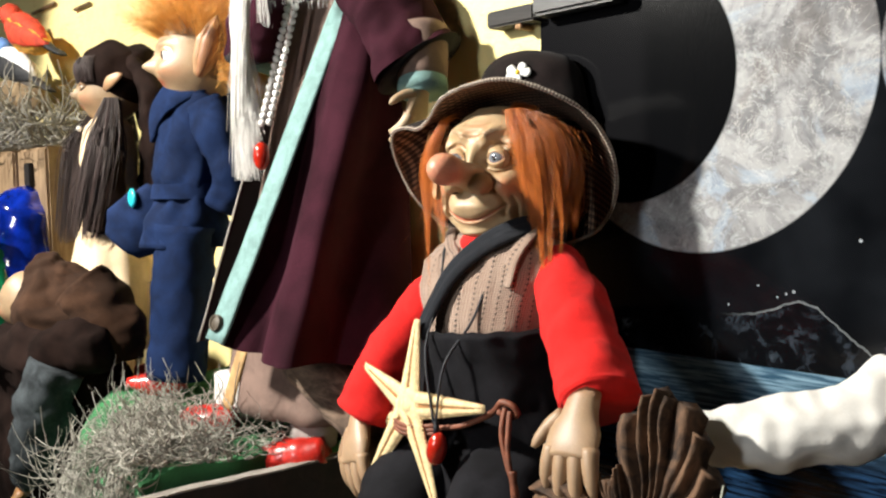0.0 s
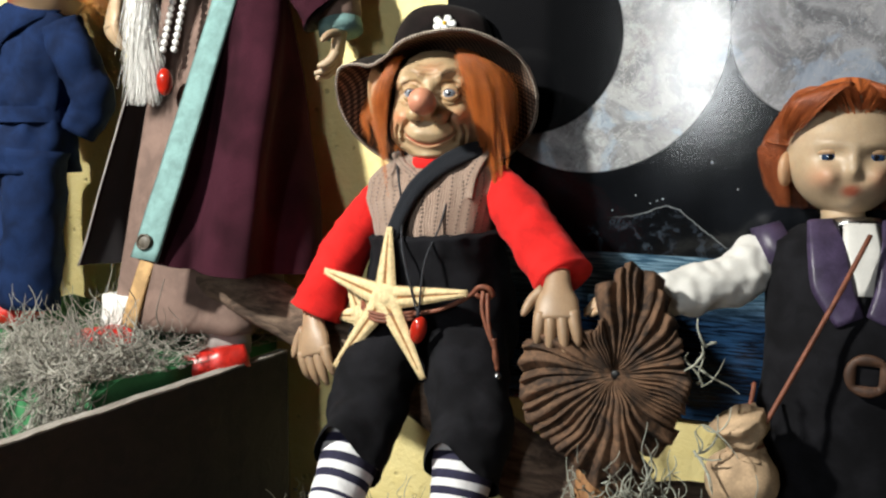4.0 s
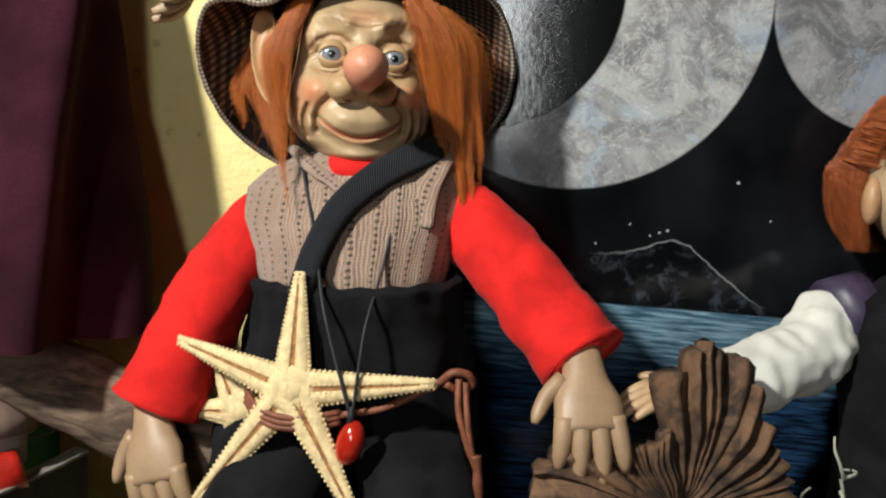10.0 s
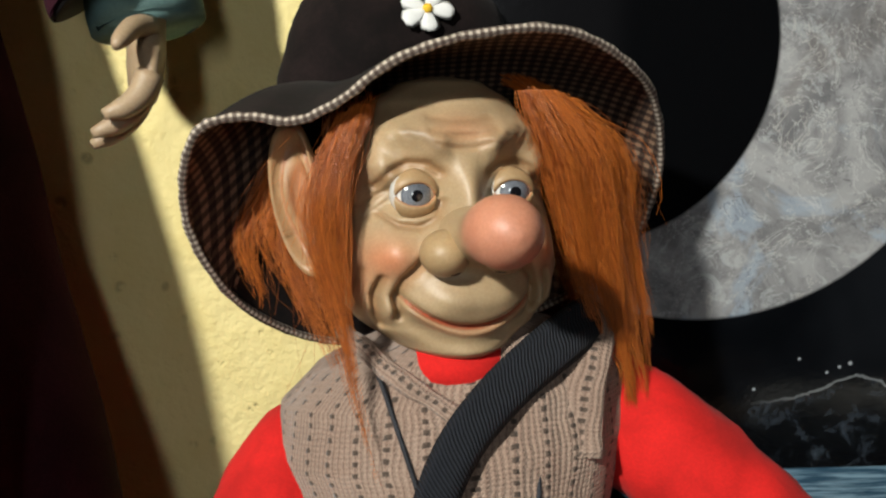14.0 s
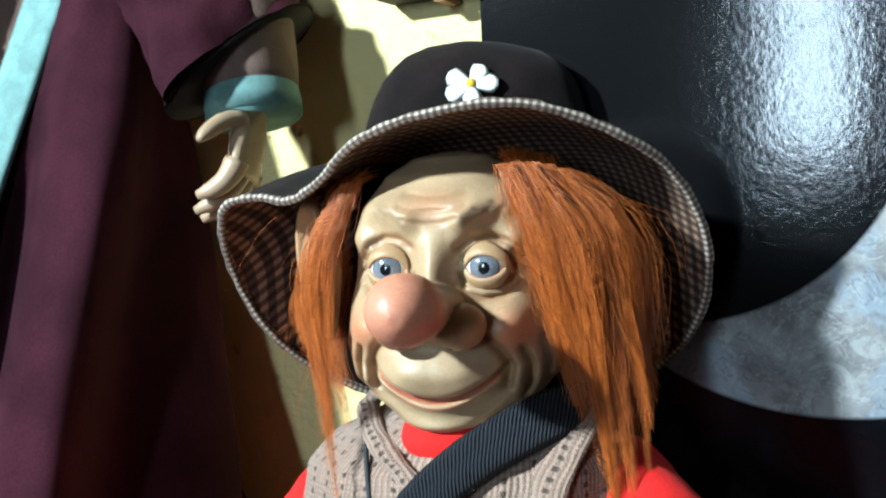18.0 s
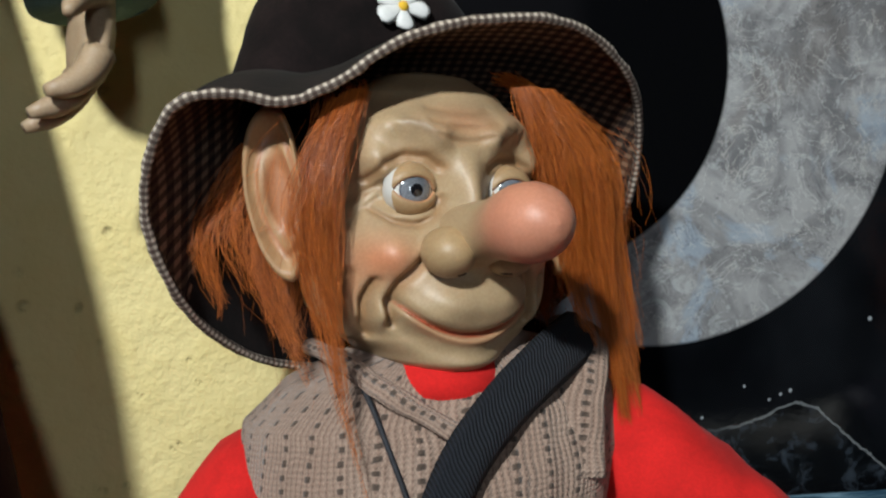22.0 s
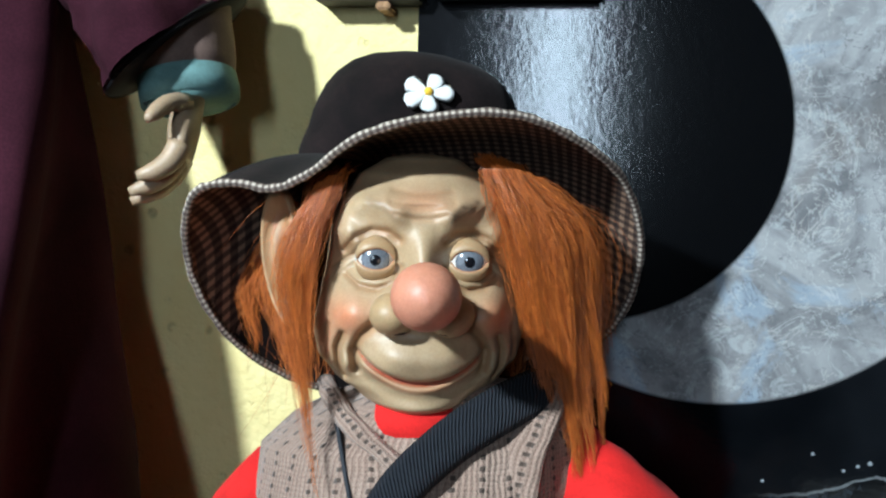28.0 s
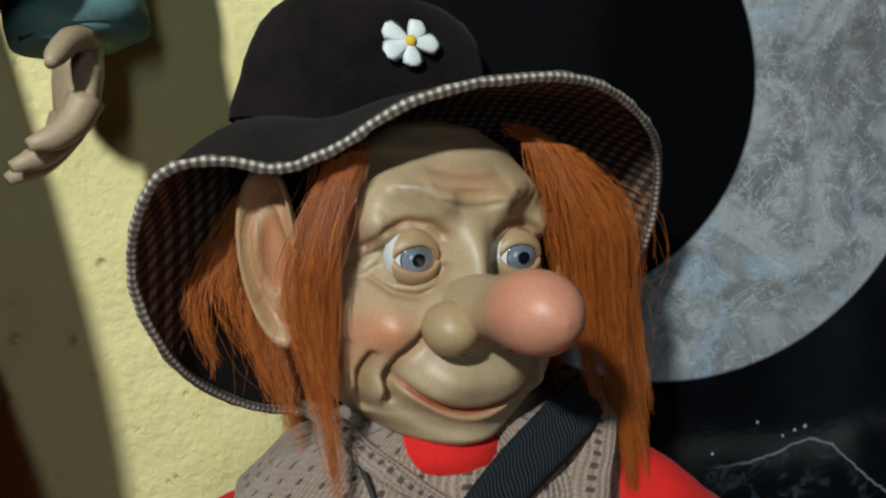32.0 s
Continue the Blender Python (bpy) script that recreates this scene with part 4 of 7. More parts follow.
def build_troll():
    g = Geo()
    add_troll_head(g)
    # hair: a full fall beside the left cheek, a thin lock before the right ear, wisps behind the ears
    random.seed(8)
    for root, via, low, end, wide, count in (
        ((31, -13, 40), (43, -8, 12), (52, -4, -34), (62, 6, -78), 7.0, 330),
        ((35, -14, 40), (50, -8, 14), (60, -2, -30), (70, 9, -98), 7.5, 360),
        ((40, -16, 39), (57, -11, 14), (67, -7, -28), (75, 8, -90), 8.0, 380),
        ((45, -19, 37), (63, -15, 13), (73, -13, -26), (79, 0, -78), 8.0, 380),
        ((50, -23, 35), (68, -20, 10), (77, -19, -24), (82, -6, -66), 7.5, 330),
        ((55, -28, 32), (73, -26, 6), (81, -26, -22), (86, -14, -56), 6.5, 230),
        ((38, -11, 40), (54, -4, 10), (63, 0, -38), (71, 10, -108), 4.0, 120),
        ((47, -17, 37), (66, -12, 6), (76, -8, -36), (84, 2, -84), 3.5, 90),
        ((60, -40, 24), (70, -42, -4), (74, -40, -36), (78, -34, -68), 8.0, 160),
        ((56, -52, 14), (62, -54, -20), (66, -52, -50), (68, -48, -74), 8.0, 140),
    ):
        lock(g, [root, via, low, end], wide, count)
    for root, via, low, end, wide, count in (
        ((-37, -14, 35), (-47, -10, 8), (-51, -8, -22), (-46, 0, -62), 4.6, 190),
        ((-40, -15, 34), (-51, -10, 6), (-54, -7, -26), (-45, 4, -74), 4.6, 190),
        ((-43, -18, 32), (-55, -13, 4), (-57, -10, -28), (-43, 8, -100), 4.2, 170),
        ((-41, -16, 33), (-50, -10, 2), (-50, -5, -40), (-38, 12, -112), 2.4, 60),
    ):
        lock(g, [root, via, low, end], wide, count)
    for root, via, low, end, wide, count in (
        ((-62, -56, 22), (-72, -58, -4), (-74, -54, -26), (-62, -46, -56), 6.0, 90),
        ((-66, -60, 16), (-80, -60, -10), (-84, -58, -28), (-78, -54, -52), 6.0, 80),
        ((-60, -52, 12), (-66, -50, -16), (-64, -44, -40), (-54, -36, -74), 6.0, 110),
        ((-56, -48, 4), (-60, -46, -24), (-58, -38, -48), (-48, -26, -80), 6.0, 110),
        ((-40, -70, 0), (-44, -72, -30), (-46, -70, -60), (-44, -60, -84), 9.0, 90),
        ((0, -84, 0), (0, -88, -30), (0, -88, -60), (0, -80, -84), 12.0, 90),
        ((40, -70, 0), (46, -72, -30), (50, -70, -58), (50, -62, -80), 10.0, 90),
    ):
        lock(g, [root, via, low, end], wide, count, frizz=1.5, tip=0.4)
    # short fringe that comes out under the brim, and single flyaway hairs
    for sx, count in ((1, 420), (-1, 90)):
        for _ in range(count):
            u = random.random()
            a = Vector((sx * ((26 if sx > 0 else 31) + 18 * u + rnd(-4, 4)), -26 - 6 * u + rnd(-5, 5), (46 if sx > 0 else 40) - 5 * u + rnd(-3, 2)))
            b = Vector((sx * (36 + 18 * u), -12 - 10 * u + rnd(-3, 3), 29 - 6 * u + rnd(-6, 3)))
            g.strand([FACE @ a, FACE @ (a.lerp(b, 0.5) + Vector((0, 4.0, 3.0 + rnd(-1, 1)))), FACE @ b], 0.00014, 0.00008, HAIR, 6)
    for _ in range(110):
        e = random.choice((-1, 1, 1))
        a = Vector((e * rnd(44, 70), rnd(-40, -4), rnd(-40, 28)))
        b = a + Vector((e * rnd(2, 20), rnd(-4, 14), rnd(-56, -12)))
        g.strand([FACE @ a, FACE @ (a.lerp(b, 0.5) + Vector((rnd(-7, 7), rnd(-4, 8), rnd(0, 8)))), FACE @ b], 0.00008, 0.00004, HAIR, 7)
    # trunk: shirt under a knitted waistcoat
    cx, cy = -0.507, 0.512

    def ring(z, a, f, b, dx=0.0, dy=0.0, n=56):
        """a: half width, f: how far forward, b: how far back."""
        out = []
        for j in range(n):
            t = 2 * math.pi * j / n
            c, s = math.cos(t), math.sin(t)
            k = 0.85
            out.append(Vector((cx + dx + a * math.copysign(abs(c) ** k, c), cy + dy + (b if s > 0 else f) * math.copysign(abs(s) ** k, s), z)))
        return out

    chest = [(0.409, 0.027, 0.010, 0.03, 0.003), (0.404, 0.045, 0.017, 0.035, 0.002), (0.397, 0.062, 0.025, 0.042, 0.001), (0.384, 0.074, 0.034, 0.048, -0.001), (0.362, 0.076, 0.044, 0.05, -0.001), (0.342, 0.069, 0.050, 0.05, 0.001), (0.322, 0.065, 0.054, 0.05, 0.002), (0.306, 0.060, 0.053, 0.05, 0.002)]
    rows, sts = [], []
    for z, a, f, b, dx in chest:
        tilt = [q + Vector((0, 0, 0.10 * (q.x - cx))) for q in ring(z, a, f, b, dx)]
        rows.append([q + Vector((0, 0, 0.0015 * noise.noise(q * 60))) for q in tilt])
        sts.append([(0.40 * j / 56, z, 0) for j in range(56)])
    fine, fst = [], []
    for i in range(len(rows) - 1):
        for k in range(4):
            fine.append([p.lerp(q, k / 4) for p, q in zip(rows[i], rows[i + 1])])
            fst.append([(p[0], p[1] + (q[1] - p[1]) * k / 4, 0) for p, q in zip(sts[i], sts[i + 1])])
    for r in fine:
        for j, q in enumerate(r):
            r[j] = q + Vector((0, -1, 0)) * (0.0022 * noise.noise(q * 45) + 0.0012 * math.sin(q.x * 260))
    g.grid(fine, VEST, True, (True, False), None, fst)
    # bound edge of the waistcoat round the neck, folded over at the puppet's right shoulder
    g.tube([(-0.556, 0.524, 0.404), (-0.546, 0.502, 0.403), (-0.535, 0.489, 0.3965), (-0.522, 0.480, 0.389), (-0.508, 0.473, 0.382), (-0.494, 0.470, 0.377)], [(0.004, 0.003), (0.0055, 0.0035), (0.005, 0.003), (0.004, 0.0025)], VEST, 14, side=(1, 0, 0), steps=24, wrinkle=(0.001, 70))
    g.tube([(-0.446, 0.530, 0.412), (-0.447, 0.508, 0.410), (-0.452, 0.494, 0.400), (-0.457, 0.484, 0.384), (-0.459, 0.476, 0.362)], [(0.008, 0.0035), (0.010, 0.004), (0.010, 0.0035), (0.009, 0.002)], VEST, 18, side=(1, 0, 0), steps=24, wrinkle=(0.0012, 60))
    # red shirt in the opening
    g.ball((-0.506, 0.5065, 0.3945), (0.026, 0.0250, 0.0150), RED, 28, 16, wrinkle=(0.002, 60))
    # sleeves
    right = [(-0.552, 0.530, 0.366), (-0.572, 0.516, 0.350), (-0.589, 0.497, 0.322), (-0.600, 0.477, 0.292), (-0.614, 0.465, 0.258), (-0.6225, 0.458, 0.234)]
    left = [(-0.458, 0.530, 0.380), (-0.438, 0.518, 0.369), (-0.411, 0.501, 0.350), (-0.386, 0.483, 0.327), (-0.362, 0.467, 0.304), (-0.349, 0.456, 0.290)]
    for line in (right, left):
        g.tube(line, [0.020, 0.0245, 0.0265, 0.0275, 0.028, 0.0285], RED, 28, (True, False), steps=40, wrinkle=(0.0042, 38))
        a, b = Vector(line[-2]), Vector(line[-1])
        d = (b - a).normalized()
        g.tube([b - d * 0.004, b, b + d * 0.0005, b - d * 0.02], [0.0282, 0.0295, 0.0265, 0.020], RED, 28, (False, True), wrinkle=(0.002, 38))
    troll_skin = (0.80, 0.74, 0.78, 1)
    palm_of(g, (-0.6205, 0.4500, 0.231), (-0.6035, 0.421, 0.172), (-0.20, -1, 0.35), 0.078, 0.45, (0.22, 0.20, 0.22, 0.26), SKIN, troll_skin, -1, 0.55, 1.12)
    palm_of(g, (-0.3510, 0.4400, 0.293), (-0.3410, 0.4000, 0.240), (0.05, -0.75, 0.66), 0.076, 0.9, (0.20, 0.22, 0.24, 0.26), SKIN, troll_skin, -1, 0.62, 1.14)
    # trousers: a high gathered waist, then two wide legs
    rows = []
    for z, a, f, b in ((0.324, 0.067, 0.066, 0.05), (0.320, 0.071, 0.070, 0.052), (0.311, 0.070, 0.0680, 0.052), (0.298, 0.071, 0.067, 0.055), (0.275, 0.079, 0.067, 0.058), (0.245, 0.086, 0.067, 0.06), (0.215, 0.088, 0.068, 0.062), (0.185, 0.082, 0.066, 0.06), (0.165, 0.066, 0.05, 0.05)):
        rows.append([q + Vector((0, 0, 0.07 * (q.x - cx) + 0.0007 * math.sin(q.x * 330))) + (q - Vector((cx, cy, q.z))).normalized() * (0.0045 * noise.noise(q * 34) + (0.0009 * math.sin(math.atan2(q.y - cy, q.x - cx) * 21) if z > 0.29 else 0)) for q in ring(z, a, f, b, 0.006, 0, 96)])
    smooth = []
    for i in range(len(rows) - 1):
        for k in range(4):
            smooth.append([p.lerp(q, k / 4) + (p - Vector((cx, cy, p.z))).normalized() * (0.003 * noise.noise(p.lerp(q, k / 4) * 50)) for p, q in zip(rows[i], rows[i + 1])])
    g.grid(smooth, BLACK_CLOTH, True, (False, True))
    for hip, knee, ankle, top in (((-0.545, 0.490, 0.210), (-0.5375, 0.398, 0.131), (-0.5385, 0.296, 0.030), 0), ((-0.462, 0.492, 0.214), (-0.4240, 0.402, 0.134), (-0.4215, 0.330, 0.026), 1)):
        hip, knee, ankle = Vector(hip), Vector(knee), Vector(ankle)
        front = Vector((0, -1, 0.2)).normalized()

        def dagged(q, s, a, knee=knee):
            # the hem rises to a peak over the shin
            if s > 0.62:
                q = q + ((s - 0.62) / 0.38) * Vector((0, 0, 0.024 * max(0.0, math.cos(a - math.pi)) ** 5 - 0.008 * max(0.0, -math.cos(a - math.pi))))
            return q

        g.tube([hip, hip.lerp(knee, 0.5) + V(0, -0.004, 0.004), knee + V(0, 0.010, 0.012), knee + (ankle - knee) * 0.26], [0.044, 0.0425, 0.0375, 0.0345], BLACK_CLOTH, 40, (True, False), side=(0, 1, 0), steps=30, wrinkle=(0.005, 30), shape=dagged)
        # striped stocking
        shin = [knee + V(0, 0.012, 0.016), knee + V(0, 0.000, 0.004), knee.lerp(ankle, 0.35), knee.lerp(ankle, 0.7), ankle]
        bands = [WHITE_STOCK, NAVY_STOCK] * 13
        line = curve(shin, 52)
        g.tube(line, [0.0290, 0.0328, 0.0312, 0.0272, 0.0242, 0.022, 0.0215], [bands[i % 2] for i in range(26)], 32, (True, True), side=(0, 1, 0), wrinkle=(0.0008, 70))
        # shoe
        toe = Vector((ankle.x + (-0.006 if top == 0 else 0.002), ankle.y - 0.050, -0.016))
        g.tube([ankle + V(0, 0.004, 0.006), ankle + V(0, 0.003, -0.012), ankle.lerp(toe, 0.4) + V(0, 0, -0.004), toe + V(0, 0.012, 0.002), toe + V(0, -0.004, 0.0)], [0.023, 0.024, (0.024, 0.021), (0.022, 0.018), (0.008, 0.007)], RED_LEATHER, 24, (True, True), side=(1, 0, 0), steps=24, wrinkle=(0.0012, 50))
    ob = g.build("puppet_doll")
    return tagged(ob, "seated red-haired puppet doll with long nose, red shirt, striped stockings", "doll")


build_troll()


# ---- its hat ----
def build_hat():
    hat = base("hat", HEAD @ Vector((0, -60, 40)), "dark brown velvet hat with checked lining and white flower", "hat")
    inv = Matrix.Translation(-hat.location)
    rim = [(-5.0, 8.0, 62.0), (24.0, 9.0, 65.5), (48.5, 4.0, 62.5), (72.0, -6.1, 52.5), (90.0, -19.8, 40.1), (102.6, -34.6, 20.2), (107.0, -46.0, 0.0), (104.0, -58.0, -24.0), (92.0, -72.0, -46.0), (66.0, -88.0, -66.0), (20.0, -98.0, -78.0), (-25.0, -98.0, -80.0), (-56.0, -88.0, -72.0), (-82.0, -70.0, -54.0), (-98.0, -54.0, -33.0), (-107.0, -44.0, -10.0), (-107.2, -30.9, 12.4), (-99.6, -19.8, 29.4), (-82.9, -16.2, 33.4), (-65.4, -12.5, 31.5), (-48.1, -5.1, 39.2), (-29.3, 4.2, 53.4)]
    n = 132
    loop = curve([*rim, rim[0]], n)[:-1]
    bc, ax = Vector((-4, -101, 41)), Vector((0.10, -0.12, 0.985)).normalized()
    e1 = Vector((1, 0, -0.10)).normalized()
    e2 = e1.cross(ax).normalized() * -1
    if e2.y < 0:
        e2 = -e2
    inner = []
    for p in loop:
        d = p - bc
        ang = math.atan2(d.dot(e2), d.dot(e1))
        inner.append(bc + e1 * (58.5 * math.cos(ang)) + e2 * (33 * math.sin(ang)))

    def held(p):
        q = HEAD @ p
        q.y = min(q.y, 0.603 - 0.0)
        return inv @ q

    def skin(lift):
        rows, sts, around = [], [], 0.0
        for k in range(11):
            s = k / 10
            row = []
            for a, b in zip(inner, loop):
                q = a.lerp(b, s)
                q += Vector((0, -3, 5)) * math.sin(s * math.pi)
                q += ax * lift
                row.append(held(q))
            rows.append(row)
            sts.append([(q.x, q.z * 0.8 - q.y * 0.6, 0) for q in row])
        return rows, sts

    rows, sts = skin(0.9)
    g = Geo()
    g.grid(rows, HAT_FELT, True)
    g.build("brim", hat, "dark brown velvet top of the brim")
    rows, sts = skin(-0.9)
    g = Geo()
    g.grid([r for r in rows][::-1], HAT_CHECK, True, (False, False), None, sts[::-1])
    g.build("lining", hat, "brown and cream checked lining under the brim")
    g = Geo()
    g.tube([held(p) for p in (*loop, loop[0])], [0.0019, 0.0019], HAT_TRIM, 8, (False, False), wrinkle=(0.0008, 330))
    g.build("brim_edge", hat, "stitched light and dark edge")
    # crown
    g = Geo()
    rows = []
    prof = [(0, 1.0), (5, 1.0), (11, 0.995), (18, 0.985), (26, 0.96), (34, 0.92), (42, 0.86), (49, 0.78), (55, 0.67), (60, 0.51), (63, 0.32), (64.2, 0.15), (64.5, 0.02)]
    for h, w in prof:
        row = []
        for j in range(72):
            a = 2 * math.pi * j / 72
            q = bc + e1 * (59.5 * w * math.cos(a)) + e2 * (34 * w * math.sin(a)) + ax * h
            wv = HEAD @ q
            q += (q - bc - ax * h).normalized() * (3.4 * noise.noise(wv * 24) + 1.3 * noise.noise(wv * 60) - 2.6 * math.exp(-(((q.z - 58 - 0.34 * q.x) / 4.5) ** 2)) * (1 if q.y > -100 else 0) + 1.1 * math.sin(q.x * 0.11 + q.z * 0.16) * max(0.0, 1 - h / 26)) if w > 0.1 else Vector()
            row.append(held(q))
        rows.append(row)
    g.grid(rows, HAT_FELT, True, (False, True))
    g.build("crown", hat)
    # flower
    c = Vector((3.0, -74.5, 81))
    fl = Geo()
    out = Vector((0.03, 0.95, 0.30)).normalized()
    sideways = e1
    upward = out.cross(sideways).normalized()
    if upward.z < 0:
        upward = -upward
    for k, (ang, ln) in enumerate(((4, 13.0), (62, 10.5), (160, 12.5), (214, 13.0), (282, 10.5))):
        a = radians(ang)
        d = sideways * math.cos(a) + upward * math.sin(a)
        t = out.cross(d)
        rows = []
        for i in range(7):
            s = i / 6
            w = 5.6 * (1 - (2 * max(0.06, s) - 1.15) ** 2 / 1.35) ** 0.5 * (0.45 + 0.6 * s) if s < 1 else 2.2
            mid = c + d * (ln * s) + out * (1.2 + 0.5 * math.sin(s * 3))
            rows.append([inv @ (HEAD @ (mid + t * (w * u) + out * (h - 0.5 * u * u))) for u, h in ((-1, 0), (-0.5, 0.5), (0, 0.7), (0.5, 0.5), (1, 0), (0.5, -0.3), (-0.5, -0.3))])
        pg = Geo()
        pg.grid(rows, PETAL, True, (True, True))
        pg.build("petal", hat, "white felt petal")
    fl.ball(inv @ (HEAD @ (c + out * 2.0)), (0.0024, 0.0018, 0.0024), YOLK, 14, 10)
    fl.build("flower_centre", hat, "yellow centre of the flower")


build_hat()


# ---- what the puppet wears and carries ----
def build_scarf():
    g = Geo()
    g.ribbon([(-0.441, 0.530, 0.404), (-0.449, 0.505, 0.412), (-0.466, 0.488, 0.406), (-0.489, 0.4745, 0.391), (-0.508, 0.4640, 0.371), (-0.520, 0.4540, 0.345), (-0.526, 0.4420, 0.318)], [0.019, 0.020, 0.0205, 0.0195, 0.0185, 0.017, 0.016], [(0.5, -0.6, 0.6), (0.3, -0.75, 0.55), (0.1, -0.95, 0.25), (0.0, -1, 0.1), (0.0, -1, 0.05)], NAVY_RIB, 0.0028, 40, 0.35)
    tagged(g.build("scarf"), "dark navy ribbed scarf slung over the puppet's chest", "scarf")


def build_necklace():
    top = base("necklace", (-0.486, 0.428, 0.24), "dark cord necklace with an oval red bead", "necklace")
    m = Matrix.Translation(-top.location)
    for a in ([(-0.543, 0.497, 0.402), (-0.536, 0.482, 0.388), (-0.522, 0.4620, 0.350), (-0.508, 0.4330, 0.312), (-0.490, 0.423, 0.262), (-0.4865, 0.424, 0.252)], [(-0.470, 0.490, 0.398), (-0.474, 0.4760, 0.372), (-0.478, 0.458, 0.335), (-0.482, 0.430, 0.303), (-0.4845, 0.4225, 0.262), (-0.486, 0.424, 0.252)]):
        g = Geo()
        g.tube([m @ Vector(p) for p in a], [0.0011, 0.0011], CORD, 6, steps=28)
        g.build("cord", top)
    g = Geo()
    g.tube([m @ V(-0.4862, 0.424, 0.257), m @ V(-0.4862, 0.4235, 0.2475)], [0.0022, 0.0026], CORD, 8)
    g.build("knot", top)
    g = Geo()
    g.ball(m @ V(-0.4858, 0.4235, 0.2345), (0.0086, 0.0086, 0.0145), BEAD, 24, 18, Matrix.Rotation(radians(14), 3, "Y"))
    g.build("bead", top, "glossy dark red oval bead")


STAR_C = V(-0.5245, 0.4290, 0.263)


def star_arm(g, c, tip, out, wide):
    """A tapering arm with a furrow along its middle and knobs along its edges."""
    way = tip - c
    ln = way.length
    d = way / ln
    side = d.cross(out).normalized()
    up = side.cross(d)
    prof = ((-1.0, 0.0), (-0.86, 0.0036), (-0.45, 0.0050), (-0.16, 0.0044), (0.0, 0.0026), (0.16, 0.0044), (0.45, 0.0050), (0.86, 0.0036), (1.0, 0.0), (0.5, -0.002), (-0.5, -0.002))
    rows, mats = [], []
    for i in range(19):
        s = i / 18
        w = wide * (1.0 - 0.80 * s) ** 0.9 * (1.25 if s < 0.08 else 1)
        rows.append([c + d * (ln * s) + side * (w * u) + up * (h * (1 - 0.55 * s) * (0.3 if s == 1 else 1)) for u, h in prof])
    n = len(prof)
    vs = [p for r in rows for p in r]
    fs = []
    for i in range(18):
        for j in range(n):
            k = (j + 1) % n
            fs.append((i * n + j, i * n + k, (i + 1) * n + k, (i + 1) * n + j))
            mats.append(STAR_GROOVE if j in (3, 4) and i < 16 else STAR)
    fs.append(tuple(18 * n + j for j in range(n)))
    mats.append(STAR)
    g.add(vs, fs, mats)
    for sgn in (-1, 1):
        for i in range(26):
            s = 0.06 + 0.92 * i / 25
            w = wide * (1.0 - 0.80 * s) ** 0.9
            p = c + d * (ln * s) + side * (sgn * w * 0.97) + up * (0.0016 * (1 - 0.5 * s))
            g.ball(p, 0.00125 * (1.15 - 0.5 * s), STAR, 6, 4)
            q = c + d * (ln * s) + side * (sgn * w * 0.22) + up * (0.0044 * (1 - 0.55 * s))
            g.ball(q, 0.0009 * (1.1 - 0.5 * s), STAR, 5, 4)


def build_starfish(c, tips, out, wide, label):
    star = base("starfish", c, label, "starfish")
    for tip in tips:
        g = Geo()
        star_arm(g, Vector((0, 0, 0)), Vector(tip) - c, Vector(out), wide)
        g.build("arm", star)
    g = Geo()
    g.ball((0, -0.002, 0), (wide * 0.80, 0.0042, wide * 0.80), STAR, 18, 10, wrinkle=(0.0008, 300))
    g.build("disc", star, "pale grainy middle of the starfish")
    return star


def build_belt():
    top = base("belt_cord", (-0.515, 0.43, 0.255), "brown leather cord tied round the starfish, with a small bell", "cord")
    m = Matrix.Translation(-top.location)
    for k in range(3):
        g = Geo()
        dz = -0.0034 * k
        g.tube([m @ Vector(p) + V(0, 0, dz) for p in ((-0.556, 0.4395, 0.2555), (-0.545, 0.4285, 0.2495), (-0.528, 0.4235, 0.2465), (-0.508, 0.4255, 0.2485), (-0.494, 0.430, 0.251))], [0.0019, 0.0021, 0.0019], BROWN_CORD, 8, steps=16)
        g.build("winding", top)
    g = Geo()
    g.tube([m @ Vector(p) for p in ((-0.494, 0.430, 0.249), (-0.470, 0.434, 0.254), (-0.448, 0.440, 0.264), (-0.436, 0.440, 0.272), (-0.428, 0.438, 0.2795), (-0.419, 0.440, 0.2785), (-0.416, 0.443, 0.272), (-0.424, 0.442, 0.268), (-0.432, 0.438, 0.272))], [0.0022, 0.0026, 0.0024], BROWN_CORD, 8, steps=40)
    g.build("loop", top)
    for a in (((-0.424, 0.438, 0.276), (-0.4225, 0.432, 0.258), (-0.415, 0.430, 0.236), (-0.410, 0.430, 0.226)), ((-0.420, 0.439, 0.274), (-0.4165, 0.432, 0.250), (-0.4125, 0.430, 0.232), (-0.410, 0.430, 0.224))):
        g = Geo()
        g.tube([m @ Vector(p) for p in a], [0.0021, 0.0021], BROWN_CORD, 8, steps=20)
        g.build("cord_end", top)
    g = Geo()
    g.tube([m @ Vector(p) for p in ((-0.410, 0.430, 0.232), (-0.4085, 0.4295, 0.224), (-0.4075, 0.430, 0.214), (-0.4055, 0.430, 0.201))], [0.0034, 0.0026, 0.0034, 0.002], BROWN_CORD, 8, steps=16)
    g.build("knot", top)
    g = Geo()
    g.ball(m @ V(-0.405, 0.4295, 0.1955), 0.0042, STEEL, 14, 10)
    g.build("bell", top, "small shiny steel bell")


